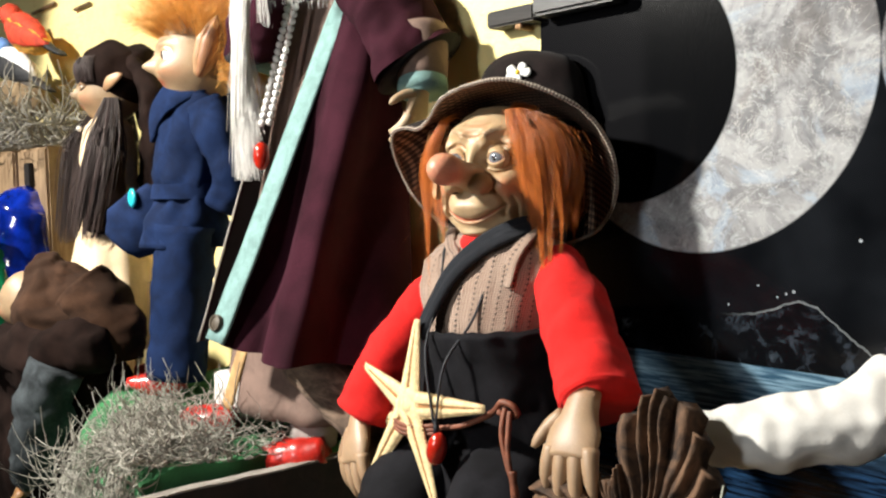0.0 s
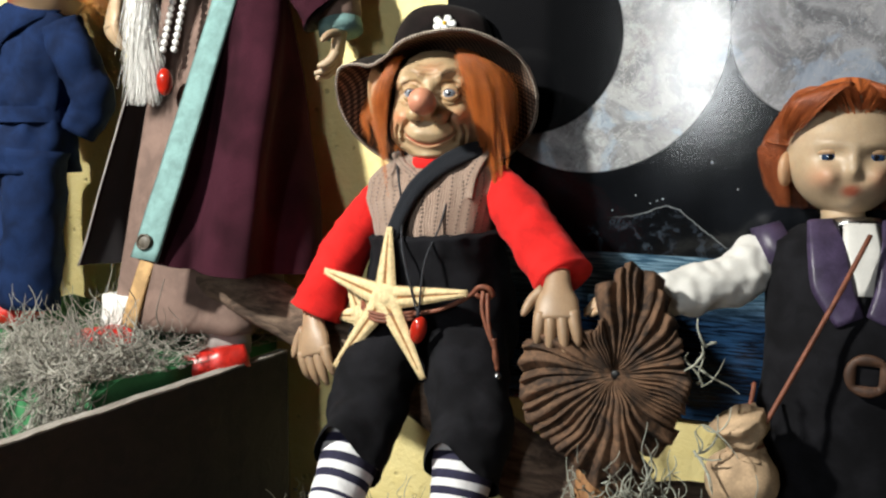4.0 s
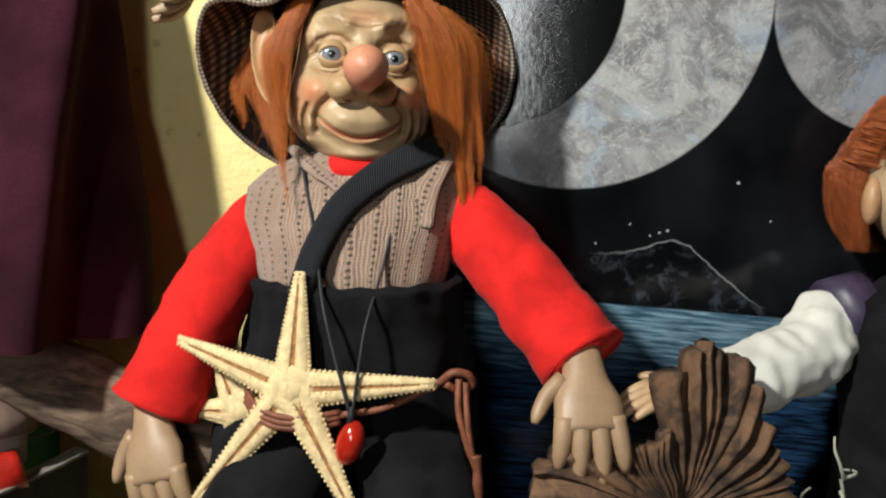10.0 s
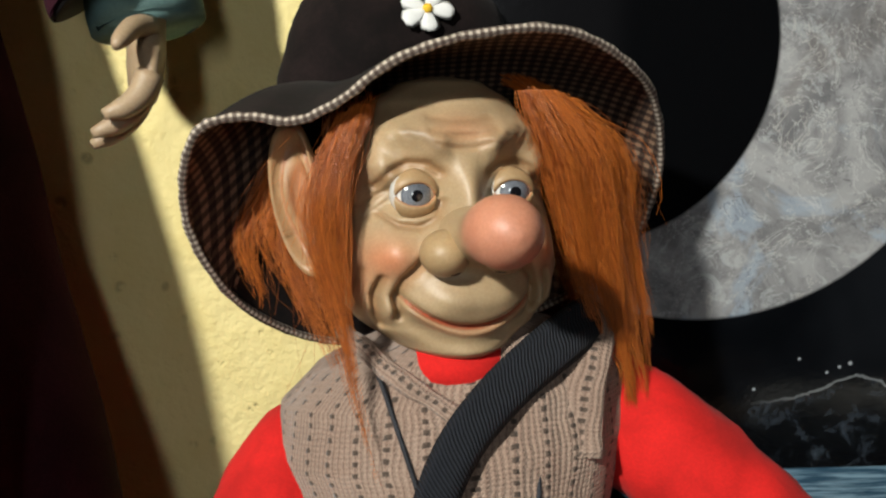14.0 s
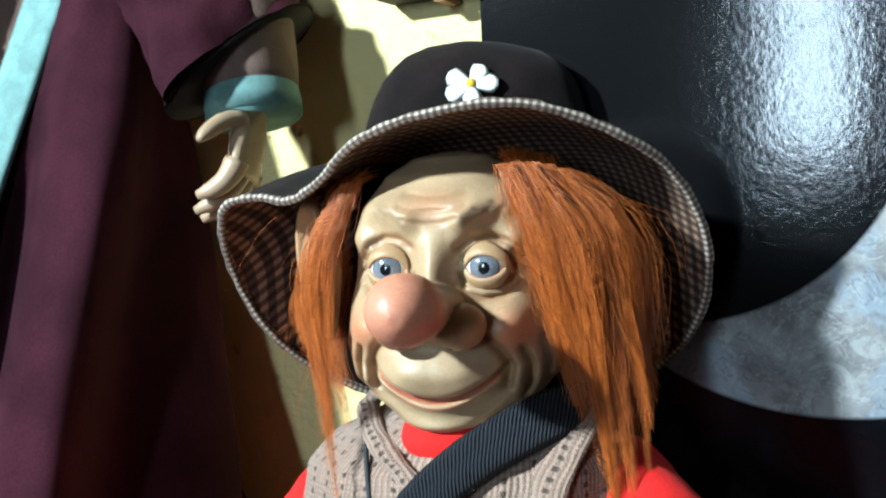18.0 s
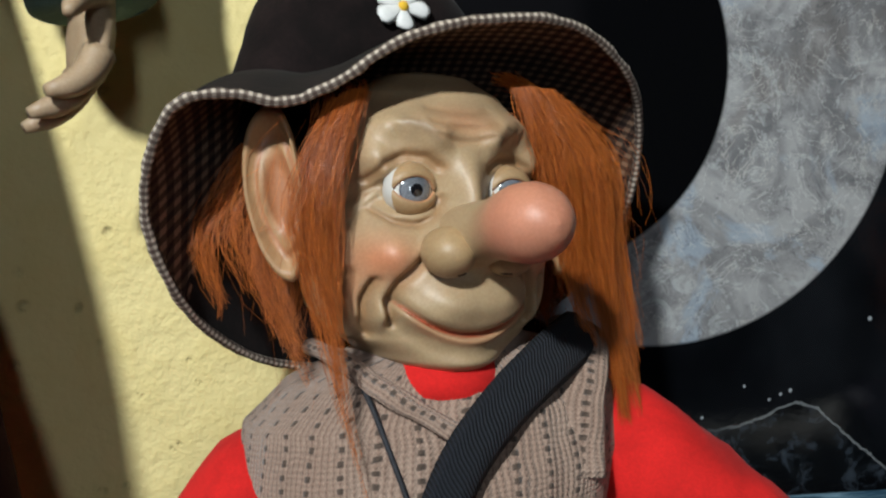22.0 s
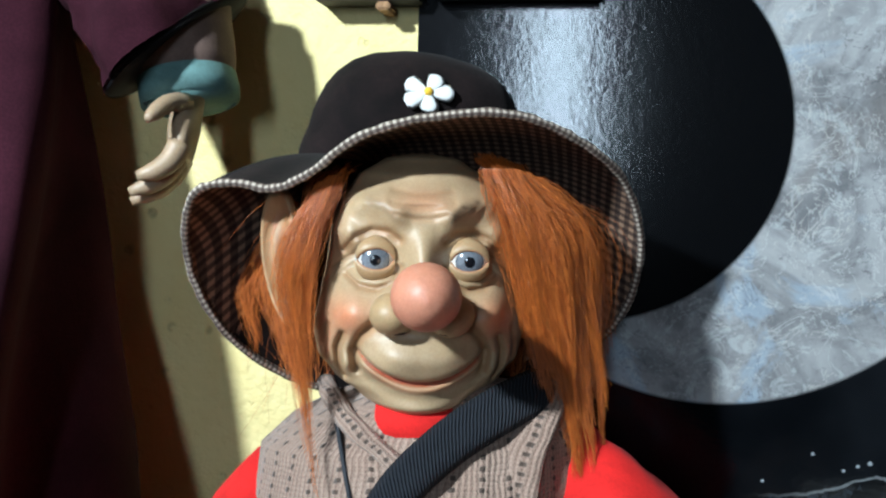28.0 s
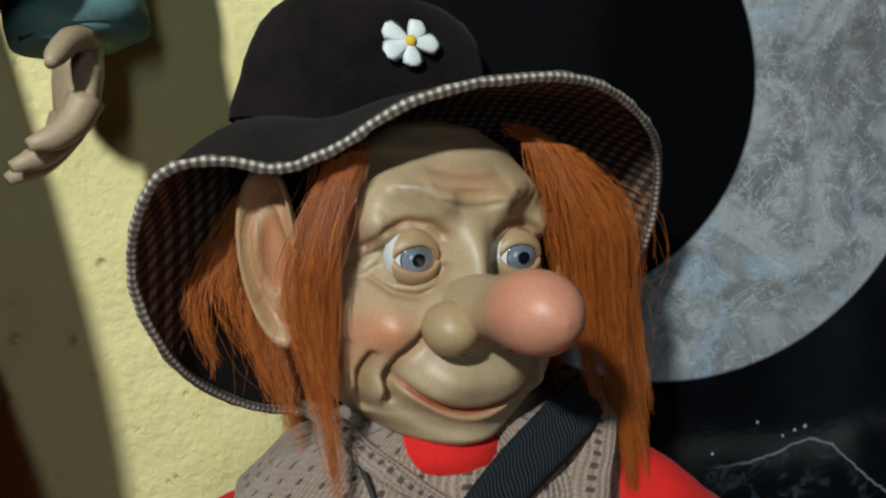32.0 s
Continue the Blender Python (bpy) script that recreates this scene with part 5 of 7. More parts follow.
build_scarf()
build_necklace()
build_starfish(STAR_C, [(-0.603, 0.4440, 0.2835), (-0.5255, 0.4405, 0.3335), (-0.4365, 0.4290, 0.2745), (-0.4765, 0.4150, 0.1880), (-0.5830, 0.4290, 0.1845)], (0, -1, 0.08), 0.0125, "large pale dried starfish hung on the puppet's belly")
build_starfish(V(-0.566, 0.4585, 0.236), [(-0.583, 0.462, 0.268), (-0.540, 0.4585, 0.262), (-0.538, 0.4575, 0.216), (-0.568, 0.458, 0.200), (-0.5985, 0.4605, 0.232)], (0, -1, 0.08), 0.011, "smaller pale starfish tucked behind the large one")
build_belt()


# ---- logs, fungus, board, fruit and cones ----
def branch(name, points, radii, material, label, category, steps=40, n=20, rough=0.004):
    c = Vector(points[0])
    g = Geo()
    g.tube([Vector(p) - c for p in points], radii, material, n, steps=steps, wrinkle=(rough, 28))
    ob = g.build(name)
    ob.location = c
    return tagged(ob, label, category)


branch("log", [(-0.80, 0.50, 0.262), (-0.70, 0.487, 0.232), (-0.62, 0.487, 0.200), (-0.50, 0.492, 0.150), (-0.38, 0.482, 0.080), (-0.30, 0.478, 0.052), (-0.20, 0.486, 0.060), (-0.10, 0.50, 0.055)], [0.028, 0.028, 0.030, 0.034, 0.037, 0.038, 0.036, 0.034], BARK, "thick grey-brown log on which the puppet sits", "log")
branch("branch", [(-0.475, 0.47, 0.055), (-0.455, 0.505, 0.060), (-0.43, 0.53, 0.058)], [0.016, 0.020, 0.014], BARK, "dark broken branch stub under the log", "branch", 14)
branch("stick", [(-0.505, 0.30, -0.030), (-0.46, 0.36, -0.010), (-0.415, 0.42, 0.018)], [0.007, 0.009, 0.008], BARK, "thin weathered stick lying in the moss", "stick", 16, 10, 0.001)
branch("stick", [(-0.50, 0.35, -0.028), (-0.44, 0.37, -0.018), (-0.36, 0.40, -0.014)], [0.010, 0.012, 0.009], BARK, "thin weathered stick lying in the moss", "stick", 16, 10, 0.001)


def build_fungus():
    c = V(-0.2885, 0.408, 0.2145)
    f = base("dried_fungus", (-0.262, 0.353, -0.03), "pleated dark brown dried fungus on a bark stem", "fungus")
    m = Matrix.Translation(-f.location)
    out = V(0.10, -0.985, 0.10).normalized()
    ex = V(1, 0, 0)
    ex = (ex - out * ex.dot(out)).normalized()
    ez = ex.cross(out) * -1
    if ez.z < 0:
        ez = -ez
    # the cap's reach by angle, in degrees from the puppet's left
    lobes = ((0, 0.066), (17, 0.062), (41, 0.066), (55, 0.078), (66, 0.098), (80, 0.102), (92, 0.098), (100, 0.055), (120, 0.044), (145, 0.050), (155, 0.084), (178, 0.089), (200, 0.092), (218, 0.090), (235, 0.082), (250, 0.084), (265, 0.098), (281, 0.100), (300, 0.080), (323, 0.066), (345, 0.066), (360, 0.066))

    def reach(deg):
        for (a0, r0), (a1, r1) in zip(lobes, lobes[1:]):
            if a0 <= deg <= a1:
                return r0 + (r1 - r0) * step(a0, a1, deg)
        return 0.066

    random.seed(5)
    deg = 0.0
    while deg < 359:
        wide = rnd(3.8, 7.0) if random.random() < 0.6 else rnd(8.0, 12.0)
        a0 = radians(deg + wide / 2)
        r = reach((deg + wide / 2) % 360) * (1 + 0.06 * noise.noise(V(deg * 0.09, 3, 1))) * rnd(0.975, 1.02)
        half = radians(wide) * 0.92
        lift, high, twist = 0.005 * noise.noise(V(deg * 0.12, 7, 2)), rnd(0.7, 1.3), rnd(-0.02, 0.02)
        rows = []
        for i in range(13):
            s = 0.03 + 0.97 * i / 12
            dep = 0.0046 * s**0.8 * high
            dome = 0.014 * (1 - s * s) * (0.3 + 0.7 * step(0.2, -0.9, math.sin(a0))) - 0.016 * (1 - s) ** 3 + 0.008 * s * s * math.sin(a0 * 3 + 1) - 0.022 * s * math.exp(-(((math.degrees(a0) - 142) / 26) ** 2))
            rows.append([])
            for u, h in ((-1, -1.9), (-0.6, -0.7), (-0.25, 0.55), (-0.06, 1.1), (0.12, 1.0), (0.3, 0.2), (0.65, -0.8), (1, -1.9), (0.0, -2.6)):
                a = a0 + half * u * (1 - 0.12 * s) + (0.10 * math.sin(s * 4 + a0 * 3) + twist) * s
                rr = r * s * (1 - 0.03 * abs(u) * s)
                p = c + ex * (math.cos(a) * rr) + ez * (math.sin(a) * rr) + out * (dep * h + dome + lift * s)
                rows[-1].append(m @ (p + out * 0.0045 * noise.noise(p * 38) + ex * 0.002 * noise.noise(p * 70)))
        g = Geo()
        g.grid(rows, FUNGUS, True, (False, True))
        g.build("gill", f)
        deg += wide
    # a small black ball stands in for the shade in the central hole
    g = Geo()
    g.ball(m @ (c - out * 0.009), (0.0045, 0.0025, 0.0045), BLACK_PAINT, 14, 10)
    g.build("hole_shade", f, "black ball standing for the shaded hole amid the pleats")
    g = Geo()
    g.tube([m @ Vector(p) for p in ((-0.306, 0.412, 0.128), (-0.302, 0.402, 0.098), (-0.294, 0.386, 0.055), (-0.282, 0.362, 0.005), (-0.276, 0.355, -0.035))], [0.013, 0.0175, 0.020, 0.021, 0.022], STEM_BARK, 20, steps=30, wrinkle=(0.0035, 42))
    g.build("stem", f, "reddish brown peeling bark stem")


build_fungus()

# the dark plank that stands on edge before the mound
board = base("plank", (-0.707, 0.535, FLOOR_Z), "dark stained plank standing on edge with worn grey top", "plank")
a, b = V(-0.7095, 0.540, 0), V(-0.823, 0.168, 0)
run = b - a
turn = Matrix.Translation(V(0, 0, 0)) @ Matrix.Rotation(math.atan2(run.y, run.x), 4, "Z")
ln = run.length


def plank_piece(x0, x1, y0, y1, heights, material, name, label):
    g = Geo()
    rows = []
    for i in range(31):
        s = i / 30
        x = x0 + (x1 - x0) * s
        lo, hi = heights(x / ln, x)
        j = 0.0008 * noise.noise(V(x * 40, 1, 2))
        rows.append([turn @ V(x, y0 + j, lo), turn @ V(x, y0 + j, hi), turn @ V(x, y1 + j, hi + 0.001 * noise.noise(V(x * 60, 5, 2))), turn @ V(x, y1 + j, lo)])
    g.grid(rows, material, True, (True, True), flat=True)
    return g.build(name, board, label)


top_z = lambda s: 0.1655 - FLOOR_Z - 0.026 * s + 0.0012 * noise.noise(V(s * 9, 0, 4))
plank_piece(0.0, ln - 0.004, -0.013, 0.0, lambda s, x: (0.0, top_z(s) - 0.002), DARK_BOARD, "face", "dark stained face of the plank")
plank_piece(0.0, ln - 0.004, -0.0134, 0.0004, lambda s, x: (top_z(s) - 0.002, top_z(s)), BOARD_EDGE, "top_edge", "worn grey top edge")
plank_piece(ln - 0.004, ln, -0.0128, -0.0002, lambda s, x: (0.0, top_z(s) - 0.001), BOARD_END, "sawn_end", "raw orange-brown sawn end")


def build_pumpkin(c, r, squash, ribs, main, gap, axis, label, name="pumpkin", stripe=0):
    top = base(name, (c[0], c[1], c[2]), label, "pumpkin")
    rot = Vector((0, 0, 1)).rotation_difference(Vector(axis).normalized()).to_matrix()
    for k in range(ribs):
        g = Geo()
        rows = []
        for i in range(17):
            th = math.pi * (0.03 + 0.94 * i / 16)
            row = []
            for j in range(9):
                u = j / 8 * 2 - 1
                a = 2 * math.pi * (k + 0.5 + 0.5 * u) / ribs
                rr = r * (1 - 0.11 * u * u) * (1 + 0.03 * math.sin(k * 2.3))
                dip = 1 - 0.55 * math.exp(-((th / 0.55) ** 2)) - 0.35 * math.exp(-(((math.pi - th) / 0.5) ** 2))
                row.append(rot @ Vector((rr * math.sin(th) * math.cos(a), rr * math.sin(th) * math.sin(a), rr * squash * math.cos(th) * dip)))
            rows.append(row)
        n = 9
        mats = []
        fs = []
        for i in range(16):
            for j in range(8):
                fs.append((i * n + j, i * n + j + 1, (i + 1) * n + j + 1, (i + 1) * n + j))
                mats.append(gap if (stripe and k % stripe == 0) or (not stripe and j in (0, 7)) else main)
        g.add([p for q in rows for p in q], fs, mats)
        g.build("rib", top)
    g = Geo()
    g.tube([rot @ V(0, 0, r * squash * 0.28), rot @ V(0.001, 0, r * squash * 0.62), rot @ V(0.004, 0.002, r * squash * 0.86)], [0.009, 0.0055, 0.005], STALK, 10, steps=10, wrinkle=(0.0012, 90))
    g.build("stalk", top, "short dry brown stalk")
    return top


build_pumpkin((-0.506, 0.195, -0.012), 0.067, 0.74, 10, PUMPKIN, PUMPKIN_GAP, (-0.25, -0.93, 0.30), "small glossy orange ribbed pumpkin lying on its side")


def build_gourd():
    """A pear-shaped gourd lying on its side, its stripes running from the neck over the bulb."""
    ob = base("gourd", (-0.367, 0.262, FLOOR_Z + 0.004), "pear-shaped orange gourd with yellow stripes in the moss", "gourd")
    c = V(-0.367, 0.262, -0.024) - ob.location
    way = V(-0.80, -0.34, -0.30).normalized()
    ref = V(0, -0.6, 0.8)
    ex = (ref - way * ref.dot(way)).normalized()
    ey = way.cross(ex)
    lines, mats = [], []
    n = 48
    for k in range(n + 1):
        a = 6.28318 * k / n
        lines.append([c + way * blend([-0.046, -0.043, -0.030, -0.010, 0.014, 0.038, 0.058, 0.078, 0.094, 0.098], s) + (ex * math.cos(a) + ey * math.sin(a)) * (blend([0.001, 0.018, 0.037, 0.046, 0.044, 0.033, 0.023, 0.018, 0.013, 0.001], s) * (1 + 0.02 * math.cos(a * 8))) for s in (i / 26 for i in range(27))])
        mats.append(GOURD_YELLOW if k % 16 in (3, 4, 9) else GOURD_RED)
    g = Geo()
    g.grid(lines, mats, False)
    g.build("skin", ob)
    g = Geo()
    g.tube([c + way * 0.095, c + way * 0.106, c + way * 0.114 + V(0, 0, 0.003)], [0.006, 0.004, 0.0045], STEM_BARK, 10, steps=8)
    g.build("stalk", ob, "dry brown stalk")


build_gourd()


def build_cone(c, axis, length, radius, scales, main, tip, label, seed):
    random.seed(seed)
    top = base("pine_cone", c, label, "pine cone", "pine cones")
    rot = Vector((0, 0, 1)).rotation_difference(Vector(axis).normalized()).to_matrix()
    meshes = []
    for v in range(4):
        g = Geo()
        L, W = radius * rnd(0.60, 0.72), radius * rnd(0.30, 0.36)
        rows, mats = [], []
        for i in range(6):
            s = i / 5
            w = W * (0.28 + 0.72 * math.sin(min(1.0, 0.15 + 0.72 * s) * math.pi * 0.62)) * (0.55 if i == 5 else 1)
            t = radius * (0.05 + 0.085 * s) * (0.4 if i == 5 else 1)
            lift = L * 0.30 * s * s
            rows.append([V(L * s, -w, lift), V(L * s, -w * 0.5, lift + t), V(L * s, w * 0.5, lift + t), V(L * s, w, lift), V(L * s, 0, lift - t * 0.8)])
        n = 5
        fs = []
        for i in range(5):
            for j in range(n):
                k = (j + 1) % n
                fs.append((i * n + j, i * n + k, (i + 1) * n + k, (i + 1) * n + j))
                mats.append(tip if i >= 4 else main)
        fs.append(tuple(5 * n + j for j in range(n)))
        mats.append(tip)
        g.add([p for r in rows for p in r], fs, mats)
        ob = g.build("scale", top)
        meshes.append(ob.data)
        bpy.data.objects.remove(ob)
    for k in range(scales):
        s = (k + 0.5) / scales
        a = k * 2.39996
        r = radius * (0.50 * math.sin(min(1, 0.10 + 0.88 * s) * math.pi) ** 0.55)
        h = (s - 0.5) * length
        q = Matrix.Translation(rot @ V(r * math.cos(a), r * math.sin(a), h)).to_4x4() @ rot.to_4x4() @ Matrix.Rotation(a, 4, "Z") @ Matrix.Rotation(-(s - 0.42) * 1.9 - 0.1, 4, "Y") @ Matrix.Diagonal((rnd(0.92, 1.08) * (0.55 + 0.55 * math.sin(s * math.pi) ** 0.5),) * 3 + (1,))
        ob = new("scale", meshes[k % 4])
        ob.parent, ob.matrix_basis = top, q
    g = Geo()
    g.tube([rot @ V(0, 0, -length * 0.45), rot @ V(0, 0, 0), rot @ V(0, 0, length * 0.45)], [radius * 0.25, radius * 0.55, radius * 0.2], main, 12, steps=12)
    g.build("core", top)


build_cone((-0.652, 0.362, -0.004), (0.92, 0.10, 0.22), 0.080, 0.038, 96, CONE, CONE_TIP, "open brown pine cone lying beside the plank", 11)
build_cone((-0.196, 0.283, -0.008), (0.90, 0.1, 0.35), 0.092, 0.042, 100, CONE_PALE, CONE_PALE, "closed weathered pine cone in the moss", 12)
build_cone((-0.285, 0.275, -0.040), (0.6, -0.5, 0.1), 0.06, 0.030, 60, CONE_PALE, CONE_PALE, "small weathered pine cone in the moss", 13)


# ---- the mound, and moss on it and on the ground ----
def mound_top(x, y):
    return 0.165 + 0.012 * noise.noise(V(x * 7, y * 7, 1)) + 0.03 * step(-0.95, -1.2, x)


g = Geo()
nx, ny = 40, 22
X0, X1, Y0, Y1 = -1.12, -0.772, 0.315, 0.612
grid_rows = []
for i in range(nx + 1):
    x = X0 + (X1 - X0) * i / nx
    front = Y0 + 0.16 * step(-0.95, -1.28, x)
    edge = lambda y: -0.7095 - 0.1135 * (0.540 - y) / 0.372 - 0.022
    row = [V(x - 0.02, front - 0.035 + 0.01 * noise.noise(V(x * 12, 3, 3)), FLOOR_Z), V(x, front - 0.02 + 0.016 * noise.noise(V(x * 15, 1, 3)), 0.02), V(x, front - 0.008 + 0.014 * noise.noise(V(x * 15, 9, 3)), 0.10)]
    for j in range(ny + 1):
        y = front + (Y1 - front) * j / ny
        row.append(V(x + 0.004 * noise.noise(V(x * 20, y * 20, 7)), y, mound_top(x, y) - 0.016 * math.exp(-((j / 1.5) ** 2))))
    grid_rows.append([V(min(p.x, edge(p.y)), p.y, p.z) for p in row])
g.grid(grid_rows, GREEN_CLOTH, False)
end = grid_rows[0]
g.grid([[V(p.x, p.y, FLOOR_Z) for p in end], end], GREEN_CLOTH, False)
end = grid_rows[-1]
g.grid([[V(p.x, p.y, FLOOR_Z) for p in end][::-1], end[::-1]], GREEN_CLOTH, False)
tagged(g.build("mound"), "box draped in bright green felt under the standing dolls", "mound")


def plank_x(y):
    return -0.7095 - 0.1135 * (0.540 - y) / 0.372


def curl(g, p, way, length, r, material, wild=0.9, flat=0.35, floor=None, steps=9, beside=False):
    q, d = Vector(p), Vector(way).normalized()
    front = q.x > plank_x(q.y) - 0.006
    pts, turn_a, turn_b = [q.copy()], rnd(-1, 1) * wild, rnd(-1, 1) * wild
    for _ in range(steps):
        side = d.cross(V(0, 0, 1))
        side = side.normalized() if side.length > 0.1 else V(1, 0, 0)
        d = (d + side * (turn_a + rnd(-0.4, 0.4)) * 0.6 + V(0, 0, 1) * ((turn_b + rnd(-0.4, 0.4)) * 0.5 * (1 - flat) - d.z * flat)).normalized()
        q = q + d * (length / steps)
        if floor is not None:
            q.z = max(q.z, floor(q.x, q.y))
        if beside and 0.13 < q.y < 0.56:
            # no strand grows through the plank
            q.x = max(q.x, plank_x(q.y) + 0.004) if front else min(q.x, plank_x(q.y) - 0.019)
        pts.append(q.copy())
    g.strand(pts, r, r * 0.45, material, steps + 4, 4)


def ground_top(x, y):
    return FLOOR_Z + 0.030 + 0.018 * noise.noise(V(x * 6, y * 6, 5)) - 0.012 * step(0.40, 0.58, y)


random.seed(21)
g = Geo()
for _ in range(8200):
    x, y = rnd(-1.35, 0.12), rnd(-0.10, 0.60)
    if -1.30 < x < -0.73 and y > 0.28 or abs(x + 0.7095 + 0.1135 * (0.540 - y) / 0.372) < 0.012 and y > 0.12:
        continue
    z = ground_top(x, y) + rnd(-0.024, 0.014)
    curl(g, (x, y, z), (rnd(-1, 1), rnd(-1, 1), rnd(-0.2, 0.4)), rnd(0.03, 0.085), rnd(0.0005, 0.0011), MOSS, 3.4, 0.45, lambda x, y: FLOOR_Z + 0.004, beside=True)
tagged(g.build("ground_moss"), "loose curly grey moss strewn over the platform", "moss", kind="stuff")
g = Geo()
for _ in range(380):
    x = rnd(-0.66, -0.02)
    y = rnd(0.40, 0.60)
    curl(g, (x, y, FLOOR_Z + 0.01), (rnd(-1, 1), rnd(-0.6, 0.2), rnd(0.0, 0.7)), rnd(0.04, 0.085), rnd(0.0006, 0.0012), MOSS, 3.4, 0.2, lambda x, y: FLOOR_Z + 0.004)
tagged(g.build("wall_moss"), "grey moss heaped along the foot of the wall", "moss", kind="stuff")
random.seed(22)
g = Geo()
for _ in range(1900):
    x, y = rnd(-1.03, -0.75), rnd(0.30, 0.60)
    if x < -0.955 - 0.8 * (y - 0.33) or x > -0.7095 - 0.1135 * (0.540 - y) / 0.372 - 0.024 or y < Y0 + 0.16 * step(-0.95, -1.28, x) - 0.01 or noise.noise(V(x * 9, y * 9, 4)) < -0.02 and random.random() < 0.85:
        continue
    z = mound_top(x, y) + rnd(0, 0.02)
    curl(g, (x, y, z), (rnd(-1, 1), rnd(-1, 0.6), rnd(-0.2, 0.3)), rnd(0.04, 0.09), rnd(0.0004, 0.0011), MOSS, 2.8, 0.4, lambda x, y: mound_top(x, y) + 0.001 if y > Y0 + 0.16 * step(-0.95, -1.28, x) else -0.07, beside=True)
for _ in range(900):
    x = rnd(-0.965, -0.795)
    if noise.noise(V(x * 13, 2, 4)) < -0.25:
        continue
    front = Y0 + 0.16 * step(-0.95, -1.28, x)
    curl(g, (x, front - 0.01 + rnd(-0.012, 0.006), rnd(0.07, 0.175)), (rnd(-0.6, 0.6), -0.25, -0.9), rnd(0.05, 0.13), rnd(0.0004, 0.0009), MOSS, 1.1, 0.0, beside=True)
for _ in range(700):
    x, y = rnd(-0.95, -0.77), rnd(0.305, 0.42)
    if x < plank_x(y) - 0.024:
        curl(g, (x, y, mound_top(x, y) + rnd(-0.006, 0.01)), (rnd(-1, 1), rnd(-1, 0.3), rnd(-0.4, 0.2)), rnd(0.04, 0.08), rnd(0.0004, 0.0010), MOSS, 2.4, 0.4, lambda x, y: mound_top(x, y) + 0.001 if y > Y0 else -0.07, beside=True)
tagged(g.build("mound_moss"), "curly grey moss draped over the green mound", "moss", kind="stuff")
random.seed(23)
g = Geo()
for _ in range(80):
    p = V(-0.29 + rnd(-0.035, 0.06), 0.375 + rnd(-0.015, 0.02), 0.115 + rnd(-0.02, 0.014))
    curl(g, p, (rnd(-0.8, 1), rnd(-0.6, 0.2), rnd(-0.7, 0.4)), rnd(0.03, 0.07), rnd(0.0006, 0.0011), PALE_MOSS, 2.6, 0.1)
for _ in range(30):
    p = V(-0.215 + rnd(-0.02, 0.05), 0.385 + rnd(-0.02, 0.02), 0.06 + rnd(-0.05, 0.05))
    curl(g, p, (rnd(-0.8, 1), rnd(-0.6, 0.2), rnd(-0.9, 0.4)), rnd(0.03, 0.09), rnd(0.0006, 0.0011), PALE_MOSS, 2.2, 0.1)
for _ in range(16):
    p = V(-0.213 + rnd(-0.004, 0.004), 0.392 + rnd(-0.004, 0.004), 0.165 + rnd(-0.01, 0.09))
    curl(g, p, (rnd(0.0, 1), rnd(-0.6, 0.2), rnd(-0.8, 0.8)), rnd(0.02, 0.045), rnd(0.0008, 0.0015), PALE_MOSS, 0.9, 0.0)
tagged(g.build("fungus_moss"), "pale curly lichen tangled round the fungus stem", "moss", kind="stuff")


